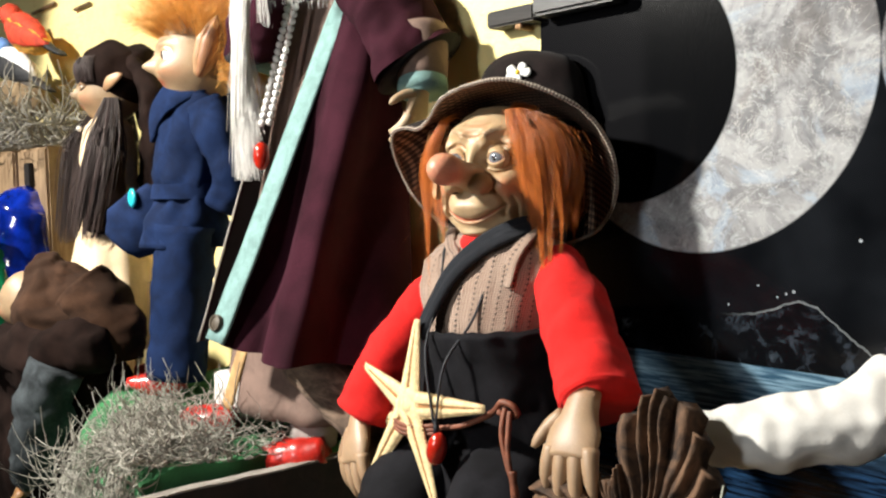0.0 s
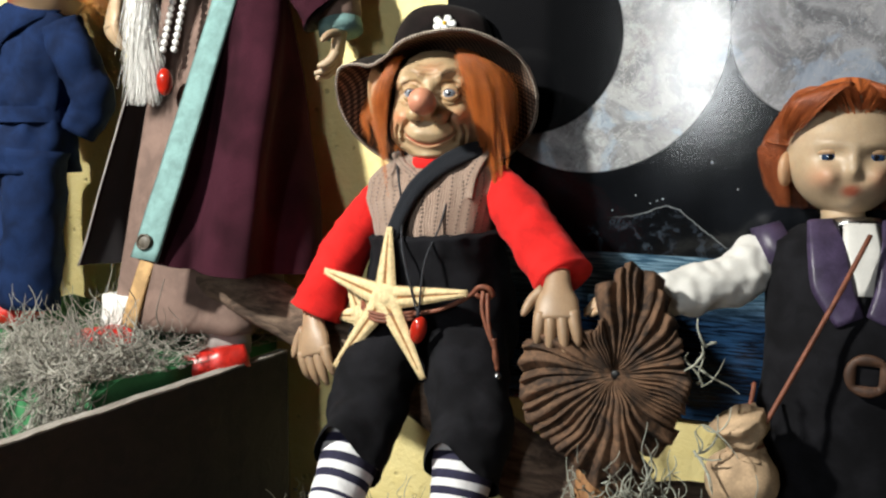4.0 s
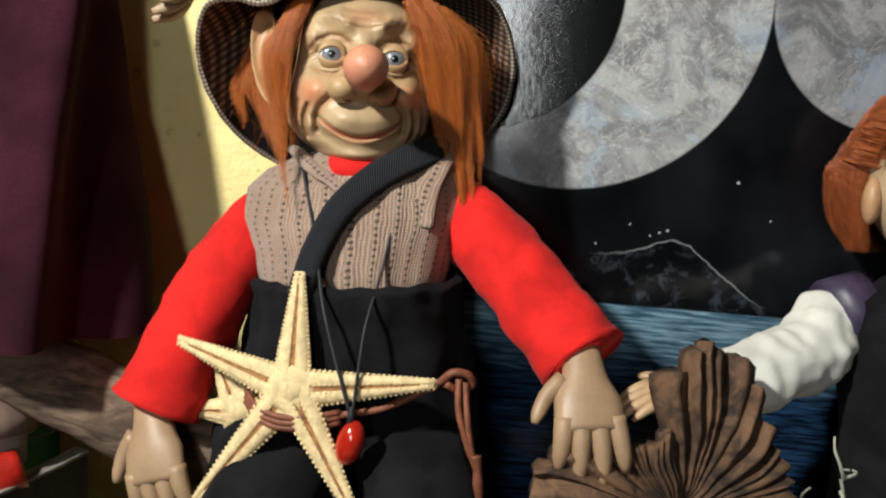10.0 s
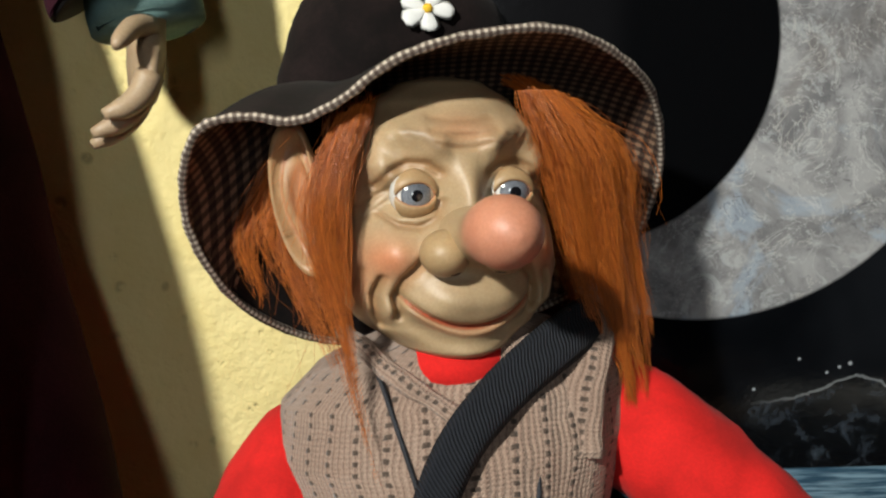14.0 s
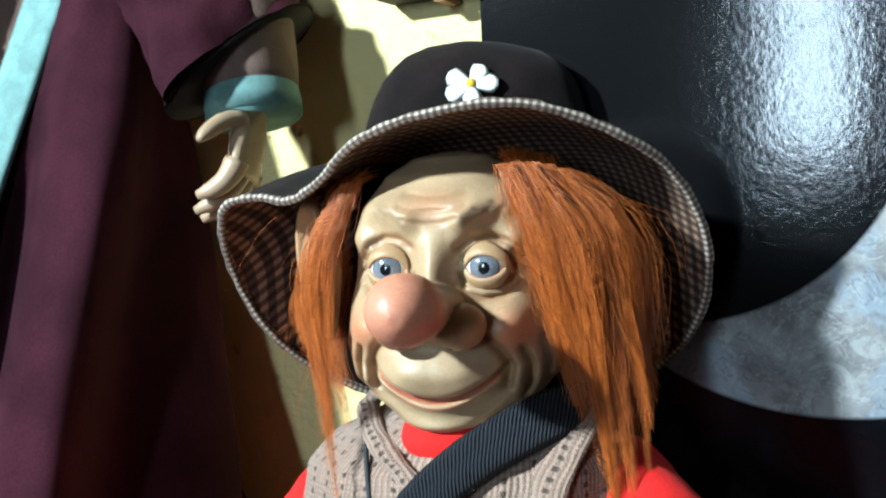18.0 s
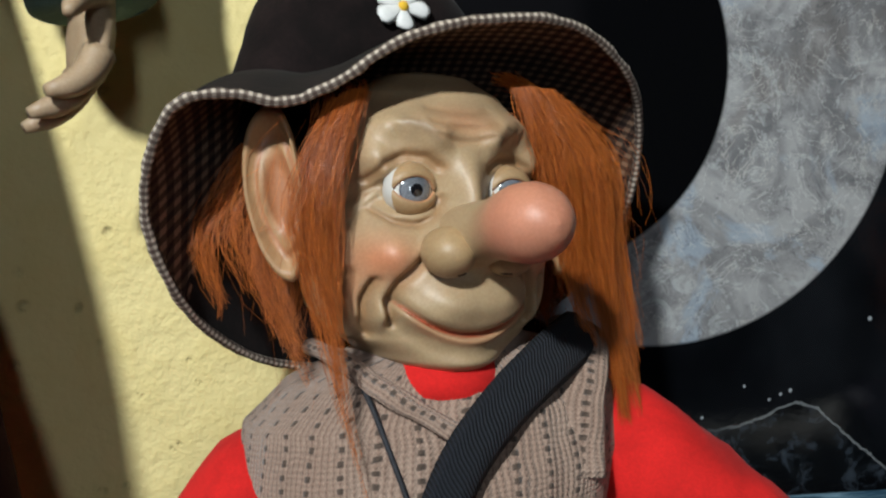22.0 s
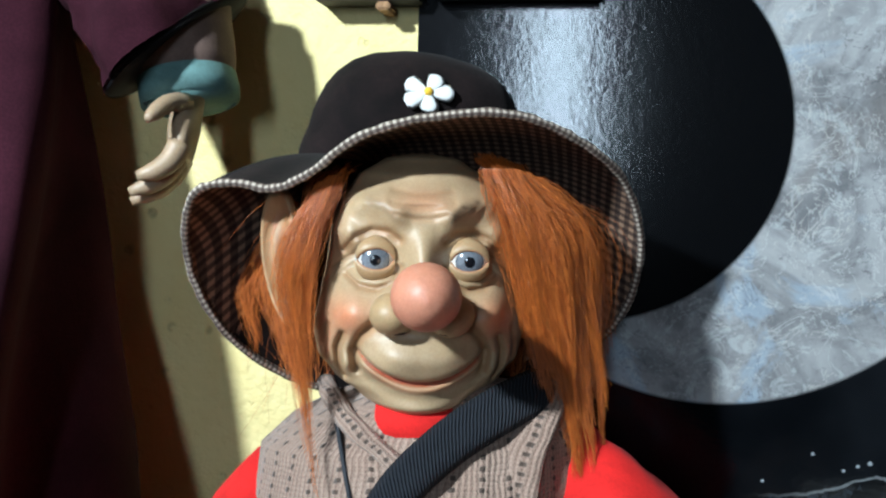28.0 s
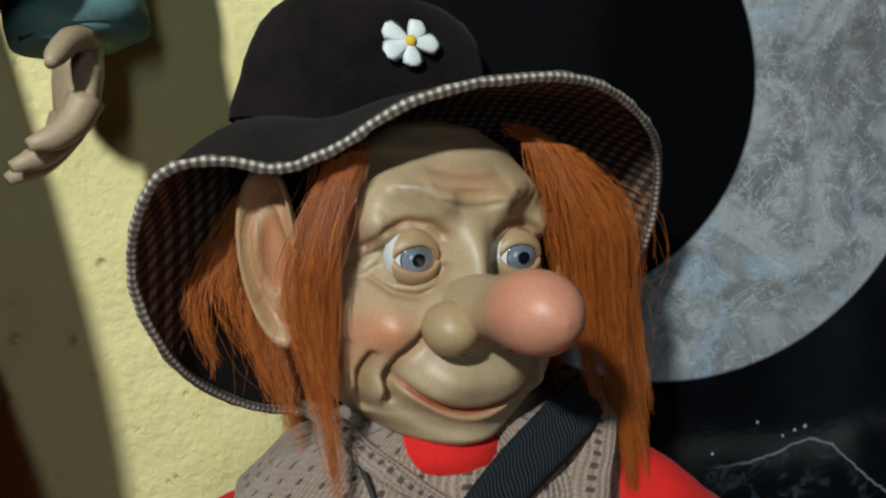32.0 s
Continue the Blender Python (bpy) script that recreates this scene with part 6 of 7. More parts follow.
# ---- the other dolls: each is one mesh ----
def simple_head(g, m, size, skin, eye, opts):
    """A smaller head; m: its place and turn (x to its left, y out of the face, z up); size: half its height."""
    k = size
    ch, nose, wide = opts.get("cheek", 0.10), opts.get("nose", 0.16), opts.get("wide", 0.78)
    rows, tints = [], []
    for i in range(49):
        th = math.pi * (0.008 + 0.984 * i / 48)
        row, tr = [], []
        for j in range(72):
            s = j / 72 * 2 * math.pi
            ph = s - 0.4 * math.sin(s)
            d = Vector((math.sin(th) * math.sin(ph), math.sin(th) * math.cos(ph), math.cos(th)))
            x, y, z = wide * d.x * (1 - opts.get("jaw", 0.18) * step(-0.3, -1, d.z)), 0.84 * d.y, d.z
            front = step(0.1, 0.5, d.y)
            a = abs(x)
            y += front * (ch * bump_at(a, z, 0.38, -0.34, 0.22, 0.22) - 0.10 * bump_at(a, z, 0.33, -0.02, 0.18, 0.13) + 0.07 * bump_at(a, z, 0.33, 0.2, 0.3, 0.1) + nose * bump_at(x, z, 0, -0.24, 0.11, 0.15) + 0.06 * bump_at(x, z, 0, -0.02, 0.1, 0.3) + 0.10 * bump_at(x, z, 0, -0.54, 0.24, 0.11) - 0.035 * bump_at(x, z, 0, -0.545, 0.24, 0.022) + 0.10 * bump_at(x, z, 0, -0.8, 0.25, 0.15))
            row.append(m @ Vector((x * k, y * k, z * k)))
            t = Vector((1, 1, 1)).lerp(Vector((1.15, 0.74, 0.68)), 0.7 * front * bump_at(a, z, 0.44, -0.34, 0.2, 0.17))
            t = t.lerp(Vector((0.98, 0.36, 0.30)), min(1.0, opts.get("lip", 1.3) * front * bump_at(x, z, 0, -0.55, opts.get("smile", 0.2), 0.075)))
            t = t.lerp(Vector((0.45, 0.32, 0.24)), opts.get("brow", 0.8) * front * bump_at(a, z, 0.34, 0.24 - 0.2 * (a - 0.34) ** 2, 0.17, 0.03))
            tr.append((*t, 1))
        rows.append(row)
        tints.append(tr)
    g.grid(rows, skin, True, (True, True), tints)
    for sx in (-1, 1):
        c = Vector((sx * 0.335, 0.555, -0.02)) * k
        rings, mats = [], []
        for q in (3, 12, 13, 34, 38, 55, 75, 95):
            a = radians(q)
            rings.append([m @ (c + opts.get("eye", 0.185) * k * Vector((math.sin(a) * math.cos(n), math.cos(a), math.sin(a) * math.sin(n)))) for n in (2 * math.pi * h / 20 for h in range(20))])
            mats.append(PUPIL if q < 13 else eye if q < 34 else IRIS_RIM if q < 38 else EYE_WHITE)
        g.grid(rings, mats[:-1], True, (True, False))
        for up, lift in ((1, 0.50), (-1, -0.42)):
            line = [m @ (c + k * Vector((-0.20 * math.cos(a), 0.19 * math.sin(a) * math.cos(lift), 0.19 * math.sin(a) * math.sin(lift)))) for a in (math.pi * h / 10 for h in range(11))]
            g.tube(line, [0.012 * k, 0.045 * k, 0.056 * k, 0.045 * k, 0.012 * k] if up > 0 else [0.006 * k, 0.028 * k, 0.034 * k, 0.028 * k, 0.006 * k], skin, 9, tint=(0.92, 0.80, 0.70, 1))


def mop(g, m, k, count, material, spread_of, r=0.0004):
    """Strands from the skull; spread_of(direction) gives the mid and tip in head units, or None."""
    done = 0
    while done < count:
        d = Vector((rnd(-1, 1), rnd(-1, 1), rnd(-1, 1)))
        if not 0.2 < d.length < 1:
            continue
        d.normalize()
        got = spread_of(d)
        if got is None:
            continue
        a, b, c = Vector((d.x * 0.78, d.y * 0.84, d.z)), Vector(got[0]), Vector(got[1])
        g.strand([m @ (a * k), m @ (b * k), m @ (c * k)], r * rnd(0.7, 1.4), r * 0.3, material, 6)
        done += 1


def facing(place, way):
    """Place and turn for a head or trunk that looks along way (level)."""
    y = Vector((way[0], way[1], 0)).normalized()
    x = y.cross(Vector((0, 0, 1)))
    m = Matrix((x, y, (0, 0, 1))).transposed().to_4x4()
    m.translation = place
    return m


def garment(g, m, rings, material, n=64, folds=0, deep=0.0, wr=(0.003, 30), sub_rows=4, caps=(True, True)):
    """A hanging skin of oval rings (height, half width, half depth, shift x, shift y); folds: pleats growing downwards."""
    rows = []
    for i in range(len(rings) - 1):
        for k in range(sub_rows):
            rows.append(tuple(a + (b - a) * k / sub_rows for a, b in zip(rings[i], rings[i + 1])))
    rows.append(rings[-1])
    out = []
    for i, (z, a, b, sx, sy) in enumerate(rows):
        row = []
        t = i / (len(rows) - 1)
        for j in range(n):
            q = 2 * math.pi * j / n
            f = 1 + deep * t * math.sin(q * folds + 0.6 * math.sin(q * 2)) if folds else 1
            p = Vector((sx + a * f * math.cos(q), sy + b * f * math.sin(q), z))
            w = m @ p
            row.append(w + (m.to_3x3() @ Vector((math.cos(q), math.sin(q), 0))) * (noise.noise(w * wr[1]) * wr[0] + noise.noise(w * wr[1] * 2.3) * wr[0] * 0.4))
        out.append(row)
    g.grid(out, material, True, caps)


# the girl doll beside the painting
def build_girl():
    random.seed(31)
    g = Geo()
    m = facing(V(-0.107, 0.549, 0.4105), (0.08, -1.0))
    simple_head(g, m, 0.056, PALE_SKIN, BLUE_EYE, {"wide": 0.93, "cheek": 0.22, "nose": 0.15, "eye": 0.205, "brow": 0.25, "jaw": 0.04, "lip": 1.8, "smile": 0.115})
    for sx in (-1, 1):
        g.ball(m @ V(sx * 0.0525, 0.004, -0.014), (0.0065, 0.011, 0.0165), PALE_SKIN, 16, 12, Matrix.Rotation(radians(sx * -20), 3, "Z"), tint=(1.06, 0.84, 0.72, 1))

    def bob(d):
        if d.z < -0.30 or (d.y > 0.40 and d.z < 0.52) or (d.y > -0.05 and d.z < 0.12):
            return None
        full = 1.34 + rnd(-0.07, 0.07)
        if d.y > 0.20:
            # fringe combed high over the brow to both sides
            if d.z < 0.66:
                return None
            u = d.x + 0.12 + rnd(-0.06, 0.06)
            e = math.copysign(1, u)
            return (u * 0.9 + e * 0.20, 0.90 - 0.30 * abs(u), 1.08 - 0.24 * abs(u)), (e * (0.76 + 0.34 * abs(u)) + rnd(-0.05, 0.05), 0.52 - 0.34 * abs(u) + rnd(-0.06, 0.06), 0.52 - 0.36 * abs(u) + rnd(-0.08, 0.08))
        q = Vector((d.x, d.y, 0)).normalized()
        if q.y > -0.12:
            q = Vector((q.x, -0.12, 0)).normalized()
        high = max(0.0, d.z)
        return (q.x * full * (1 - 0.35 * high), q.y * full * (1 - 0.35 * high), 0.10 + 0.85 * high), (q.x * full * 0.70 + rnd(-0.08, 0.08), q.y * full * 0.72 + rnd(-0.07, 0.07), -0.72 + 0.10 * q.y + rnd(-0.18, 0.26))

    def bob_strands(count):
        done = 0
        while done < count:
            d = Vector((rnd(-1, 1), rnd(-1, 1), rnd(-1, 1)))
            if not 0.2 < d.length < 1:
                continue
            d.normalize()
            got = bob(d)
            if got is None:
                continue
            a, b, c = Vector((d.x * 0.84, d.y * 0.84, d.z)), Vector(got[0]), Vector(got[1])
            turn_in = b.lerp(c, 0.62) + (Vector((b.x, b.y, 0)) * 0.10)
            g.strand([m @ (p * 0.056) for p in (a, (a + b) * 0.5 + Vector((a.x, a.y, max(a.z, 0))) * 0.16, b, turn_in, c)], 0.00030 * rnd(0.7, 1.4), 0.00012, GIRL_HAIR, 9)
            done += 1

    bob_strands(5200)
    g.ball(m @ V(0, -0.010, 0.012), (0.0545, 0.0510, 0.0600), GIRL_HAIR, 36, 20, m.to_3x3(), shape=lambda q, d: q if d.y < 0.15 and d.z > -0.5 else q * 0.80)
    t = facing(V(-0.098, 0.538, 0), (0.18, -1.0))
    g.tube([V(-0.110, 0.548, 0.375), V(-0.104, 0.545, 0.335)], [0.018, 0.020], PALE_SKIN, 16)
    g.tube([t @ V(0, 0.002, 0.352), t @ V(0, 0.003, 0.347), t @ V(0, 0.004, 0.342)], [0.0225, 0.0245, 0.0260], STEEL, 28)
    # blouse, then the black tunic over it
    garment(g, t, [(0.345, 0.028, 0.024, 0, 0), (0.332, 0.052, 0.036, 0, 0), (0.300, 0.066, 0.046, 0, 0), (0.24, 0.064, 0.047, 0, 0)], LILAC)
    garment(g, t, [(0.345, 0.046, 0.030, 0, -0.004), (0.330, 0.066, 0.040, 0, 0), (0.29, 0.076, 0.052, 0, 0.006), (0.24, 0.074, 0.056, 0, 0.018), (0.215, 0.075, 0.057, 0, 0.022), (0.16, 0.088, 0.062, -0.006, 0.020), (0.098, 0.102, 0.068, -0.012, 0.018)], BLACK_CLOTH, folds=7, deep=0.02)
    garment(g, t, [(0.100, 0.1042, 0.0702, -0.012, 0.018), (0.080, 0.1065, 0.0725, -0.012, 0.018)], LILAC, folds=7, deep=0.02, sub_rows=2, caps=(False, False))
    # collar of purple satin round a pale yoke
    for sx in (-1, 1):
        g.ribbon([t @ Vector(p) for p in ((sx * 0.032, 0.018, 0.352), (sx * 0.029, 0.040, 0.330), (sx * 0.026, 0.0565, 0.298), (sx * 0.012, 0.066, 0.268))], [0.024, 0.036, 0.038, 0.026], [tuple(t.to_3x3() @ V(0, 0.8, 0.6)), tuple(t.to_3x3() @ V(0, 1, 0.2))], LILAC, 0.002, 20)
    g.ribbon([t @ Vector(p) for p in ((0, 0.026, 0.350), (0, 0.042, 0.328), (0, 0.0585, 0.290))], [0.030, 0.034, 0.016], [tuple(t.to_3x3() @ V(0, 0.8, 0.6)), tuple(t.to_3x3() @ V(0, 1, 0.2))], WHITE_CLOTH, 0.0016, 14)
    # her right arm reaches to the fungus, the left hangs down
    arm = [V(-0.152, 0.545, 0.325), V(-0.176, 0.540, 0.314), V(-0.190, 0.520, 0.298), V(-0.226, 0.492, 0.284), V(-0.276, 0.464, 0.277)]
    g.tube(arm[:2], [0.024, 0.027], LILAC, 22, wrinkle=(0.002, 50))
    g.tube(arm[1:], [0.0220, 0.0250, 0.0235, 0.0215, 0.0165], WHITE_CLOTH, 44, steps=50, wrinkle=(0.0062, 34))
    palm_of(g, (-0.280, 0.462, 0.277), (-0.325, 0.444, 0.272), (-0.2, -0.4, 1), 0.055, 0.5, (0.2, 0.22, 0.24, 0.26), PALE_SKIN, (1, 0.9, 0.8, 1), -1)
    arm = [V(-0.036, 0.512, 0.318), V(-0.015, 0.510, 0.290), V(0.000, 0.500, 0.25), V(0.010, 0.490, 0.205)]
    g.tube(arm[:2], [0.024, 0.027], LILAC, 22)
    g.tube(arm[1:], [0.024, 0.027, 0.026, 0.018], WHITE_CLOTH, 22, steps=20, wrinkle=(0.004, 42))
    palm_of(g, (0.012, 0.488, 0.198), (0.018, 0.480, 0.14), (0.6, -0.6, 0), 0.055, 0.5, (0.1, 0.1, 0.1, 0.1), PALE_SKIN, (1, 0.9, 0.8, 1), 1)
    # trousers and shoes
    for sx in (-1, 1):
        g.tube([t @ V(sx * 0.034, 0, 0.12), t @ V(sx * 0.036, 0.004, 0.05), t @ V(sx * 0.036, 0.008, -0.02), t @ V(sx * 0.036, 0.01, -0.056)], [0.034, 0.033, 0.031, 0.030], DARK_GREEN, 24, steps=20, wrinkle=(0.003, 40))
        g.tube([t @ V(sx * 0.036, 0.0, -0.052), t @ V(sx * 0.036, 0.012, -0.062), t @ V(sx * 0.037, 0.032, -0.064), t @ V(sx * 0.037, 0.042, -0.065)], [0.020, 0.020, 0.016, 0.009], RED_LEATHER, 18, steps=16)
    tagged(g.build("girl_doll"), "standing auburn-haired doll in black tunic with purple collar", "doll")
    # buckle
    b = base("buckle", (-0.0833, 0.4555, 0.2262), "round brown belt buckle with a square opening", "buckle")
    gg = Geo()
    rows = []
    for r, y, square in ((0.0185, 0.001, 0), (0.0185, -0.0025, 0), (0.0172, -0.004, 0), (0.0092, -0.0036, 1), (0.0090, 0.001, 1)):
        row = []
        for k in range(40):
            q = 6.28318 * k / 40
            f = 1 / max(abs(math.cos(q)), abs(math.sin(q))) if square else 1
            row.append(V(r * f * math.cos(q), y, r * f * math.sin(q)))
        rows.append(row)
    gg.grid(rows, BUCKLE, True, (False, False))
    gg.build("ring", b)
    gg = Geo()
    gg.ball((0, 0.001, 0), (0.0125, 0.0018, 0.0125), BLACK_CLOTH, 20, 8)
    gg.build("belt_leather", b)
    # pouch on its strap
    p = base("pouch", (-0.1770, 0.4200, 0.136), "tan cloth drawstring pouch hanging on a brown strap", "pouch")
    mm = Matrix.Translation(-p.location)
    gg = Geo()
    gg.ball((0, 0, -0.004), (0.0315, 0.0265, 0.0305), SACK, 30, 20, wrinkle=(0.0035, 55), shape=lambda q, d: q * (1 + 0.02 * math.sin(math.atan2(d.y, d.x) * 9) * max(0, d.z)))
    gg.build("bag", p)
    gg = Geo()
    gg.tube([V(0.002, 0, 0.020), V(0.003, -0.001, 0.030), V(-0.001, -0.004, 0.042), V(-0.006, -0.006, 0.053)], [0.017, 0.0115, 0.020, 0.024], SACK, 26, steps=14, wrinkle=(0.006, 90))
    gg.build("gathered_neck", p)
    gg = Geo()
    gg.tube([V(0.0025, -0.001, 0.030) + V(0.0125 * math.cos(a), 0.0125 * math.sin(a), 0) for a in (6.2832 * k / 20 for k in range(21))], [0.0012, 0.0012], BROWN_CORD, 6, (False, False))
    gg.build("drawstring", p)
    for line in (((0.006, -0.012, 0.030), (0.027, 0.003, 0.074), (0.048, 0.020, 0.118), (0.070, 0.040, 0.164), (0.090, 0.066, 0.207)), ((0.006, -0.006, 0.026), (0.002, 0.006, 0.048), (0.004, 0.03, 0.075))):
        gg = Geo()
        gg.tube(line, [0.0021, 0.0021], BROWN_CORD, 8, steps=24)
        gg.build("strap", p)


build_girl()


# the doll in the plum coat, whose head is above the picture
def ring_at(table, s):
    """A smooth open line through the places of two outlines, s of the way from the first to the second."""
    lo, hi = table
    return [Vector(p).lerp(Vector(q), s) for p, q in zip(lo, hi)]


def build_wizard():
    random.seed(32)
    g = Geo()
    # robe, with a golden band down its front
    rows = []
    for i in range(37):
        s = i / 36
        z, c, a, b = 0.66 - 0.465 * s, V(-0.826, 0.575, 0).lerp(V(-0.824, 0.528, 0), s), 0.060 + 0.044 * s, 0.030 + 0.045 * s
        row = []
        for j in range(84):
            q = 2 * math.pi * j / 84
            f = 1 + 0.045 * s * math.sin(q * 7 + 0.9 * math.sin(q * 3)) + 0.10 * s * noise.noise(V(math.cos(q) * 2.2, math.sin(q) * 2.2, s * 1.4))
            cq, sq = math.cos(q), math.sin(q)
            p = c + V(a * f * math.copysign(abs(cq) ** 0.72, cq), b * f * math.copysign(abs(sq) ** 0.72, sq), z)
            p.y = min(p.y, 0.606)
            row.append(p + V(0, 0, 0.003 * noise.noise(p * 30)))
        rows.append(row)
    g.grid(rows, ROBE, True, (True, True))
    g.ribbon([V(-0.836, 0.484, 0.335), V(-0.850, 0.471, 0.290), V(-0.862, 0.459, 0.243), V(-0.871, 0.4485, 0.197)], [0.022, 0.023, 0.024, 0.025], [(0.0, -1.0, 0.1), (-0.05, -1.0, 0.1)], GOLD_BAND, 0.0025, 30)
    for p, mat in ((V(-0.903, 0.474, 0), WHITE_CLOTH), (V(-0.765, 0.490, -0.012), GREY_CLOTH)):
        garment(g, Matrix.Translation(p), [(0.228, 0.028, 0.022, 0, 0.004), (0.180, 0.031, 0.024, 0, 0.004)], mat, 28, sub_rows=3, wr=(0.002, 30))
    # red pointed shoes
    for heel, toe in ((V(-0.885, 0.448, 0.178), V(-0.927, 0.418, 0.181)), (V(-0.745, 0.476, 0.162), V(-0.797, 0.442, 0.158))):
        d = (toe - heel).normalized()
        ln = (toe - heel).length
        g.tube([heel - d * 0.018 + V(0, 0, 0.006), heel + d * 0.006, heel + d * ln * 0.55 + V(0, 0, -0.002), heel + d * ln * 0.86, toe + V(0, 0, 0.004)], [0.014, 0.020, 0.0185, 0.0135, 0.005], RED_LEATHER, 18, steps=22, wrinkle=(0.0022, 60))
    # coat: a wide open skin, from one front edge round the back to the other
    high = [(-0.780, 0.570, 0.68), (-0.757, 0.560, 0.68), (-0.738, 0.560, 0.68), (-0.732, 0.576, 0.68), (-0.742, 0.596, 0.68), (-0.785, 0.606, 0.68), (-0.840, 0.606, 0.68), (-0.872, 0.598, 0.68), (-0.880, 0.580, 0.68), (-0.874, 0.560, 0.68)]
    low = [(-0.814, 0.405, 0.283), (-0.755, 0.402, 0.276), (-0.702, 0.420, 0.274), (-0.682, 0.470, 0.272), (-0.690, 0.552, 0.268), (-0.720, 0.604, 0.268), (-0.850, 0.606, 0.268), (-0.905, 0.590, 0.266), (-0.945, 0.530, 0.264), (-0.953, 0.459, 0.262)]
    edges = []
    for thick, mat in ((0.0, PURPLE), (0.0035, PURPLE_IN)):
        rows = []
        for i in range(43):
            s = i / 42 * 1.30 - 0.30
            line = curve(ring_at((high, low), s), 110)
            mid = sum(line, Vector()) / len(line)
            row = []
            for j, p in enumerate(line):
                out = (p - mid)
                out.z = 0
                out.normalize()
                near = step(3, 9, j) * step(110, 100, j)
                deep = max(0.0, s) * near
                f = deep * (0.062 * noise.noise(V(j * 0.075 + s * 1.2, s * 1.3, 4.0)) + 0.006 * noise.noise(V(j * 0.21, s * 3, 9.0)) - 0.042 * math.exp(-(((j - 12.5 - 4 * (1 - s)) / 4.2) ** 2)) + 0.020 * math.exp(-(((j - 27 - 5 * (1 - s)) / 5) ** 2)))
                q = p + out * (f - thick) + V(0, 0, 0.005 * noise.noise(p * 18) * max(0.0, s))
                q.y = min(q.y, 0.609)
                row.append(q)
            rows.append(row)
        g.grid(rows, mat, False)
        if thick == 0.0:
            edges = [[r[0] for r in rows], [r[-1] for r in rows]]
    face = V(0.12, -0.96, 0.25).normalized()
    g.ribbon([p + face * 0.006 + V(0.012, 0.0, 0) for p in edges[0]], [0.033, 0.033, 0.035], [tuple(face), tuple(face)], TEAL, 0.0022, 40)
    g.ribbon([p + V(0.001, -0.002, 0) for p in edges[1]], [0.0024, 0.0024, 0.0024], [(0.3, -0.95, 0), (0.3, -0.95, 0)], GREY_CLOTH, 0.0012, 40)
    # button on the trim
    p = V(-0.8030, 0.4035, 0.3065)
    flat = Matrix.Rotation(radians(7), 3, "Z") @ Matrix.Rotation(radians(-14), 3, "X")
    g.ball(p, (0.0092, 0.0035, 0.0092), BUTTON, 20, 10, flat)
    g.tube([p + flat @ V(0.0078 * math.cos(a), -0.003, 0.0078 * math.sin(a)) for a in (6.2832 * k / 20 for k in range(21))], [0.0013, 0.0013], BUTTON, 6, (False, False))
    # wide sleeves: one towards the seated puppet, one on the far side
    for line, deep, cuff, wrist, tip, back, splay, inward in (
        ([V(-0.790, 0.560, 0.760), V(-0.745, 0.560, 0.700), V(-0.704, 0.562, 0.640), V(-0.668, 0.562, 0.592), V(-0.649, 0.560, 0.571)], (0.1, 1, 0), V(-0.6415, 0.5545, 0.5400), V(-0.6415, 0.5525, 0.544), V(-0.6415, 0.5350, 0.481), (0.90, 0.42, 0.0), 0.80, 0.7),
        ([V(-0.868, 0.565, 0.755), V(-0.905, 0.560, 0.70), V(-0.930, 0.553, 0.65), V(-0.942, 0.550, 0.625)], (0, 0.9, 0.4), V(-0.950, 0.544, 0.598), V(-0.952, 0.541, 0.590), V(-0.958, 0.526, 0.530), (-0.5, -0.8, 0), 0.8, 0.2),
    ):
        def drape(q, s, a):
            # the front of the sleeve hangs lower than its back
            return V(q.x - 0.10 * max(0.0, 0.560 - q.y) * s, min(q.y, 0.612), q.z + 0.42 * (q.y - 0.562) * s * s)

        g.tube(line, [(0.042, 0.034), (0.045, 0.036), (0.046, 0.036), (0.047, 0.036), (0.048, 0.036)], PURPLE, 48, (True, False), side=deep, steps=36, wrinkle=(0.0105, 27), shape=drape)
        end = line[-1]
        d = (end - line[-2]).normalized()
        g.tube([end - d * 0.001, end + d * 0.0015, end - d * 0.010, end - d * 0.028], [(0.048, 0.036), (0.047, 0.035), (0.043, 0.032), (0.034, 0.026)], PURPLE_IN, 40, (False, True), side=deep, shape=lambda q, s, a: drape(q, 1.0, a))
        d = (cuff - end).normalized()
        g.tube([end - d * 0.035, end.lerp(cuff, 0.3), cuff - d * 0.012], [0.029, 0.0265, 0.0240], ROBE, 28, (True, False), steps=12, wrinkle=(0.0012, 40))
        g.tube([cuff - d * 0.0125, cuff - d * 0.006, cuff + d * 0.001, cuff + d * 0.002, cuff - d * 0.010], [0.0252, 0.0258, 0.0254, 0.0228, 0.018], TEAL, 32, (False, True))
        palm_of(g, wrist, tip, back, 0.070, 0.08, (0.30, 0.32, 0.35, 0.38), PALE_SKIN, (0.90, 0.88, 0.86, 1), -1, splay, 1.22, inward)
    # head and long white beard
    m = facing(V(-0.826, 0.548, 0.835), (-0.3, -1.0))
    simple_head(g, m, 0.055, PALE_SKIN, IRIS, {"nose": 0.3})

    def long(d):
        if d.z < -0.1 or d.y > 0.75:
            return None
        h = Vector((d.x, d.y, 0)).normalized()
        return (h.x * 1.1, h.y * 1.1, -0.6), (h.x * 1.25, h.y * 1.1, -3.0 + rnd(-0.6, 0.4))

    mop(g, m, 0.055, 900, WHITE_HAIR, long, 0.0006)
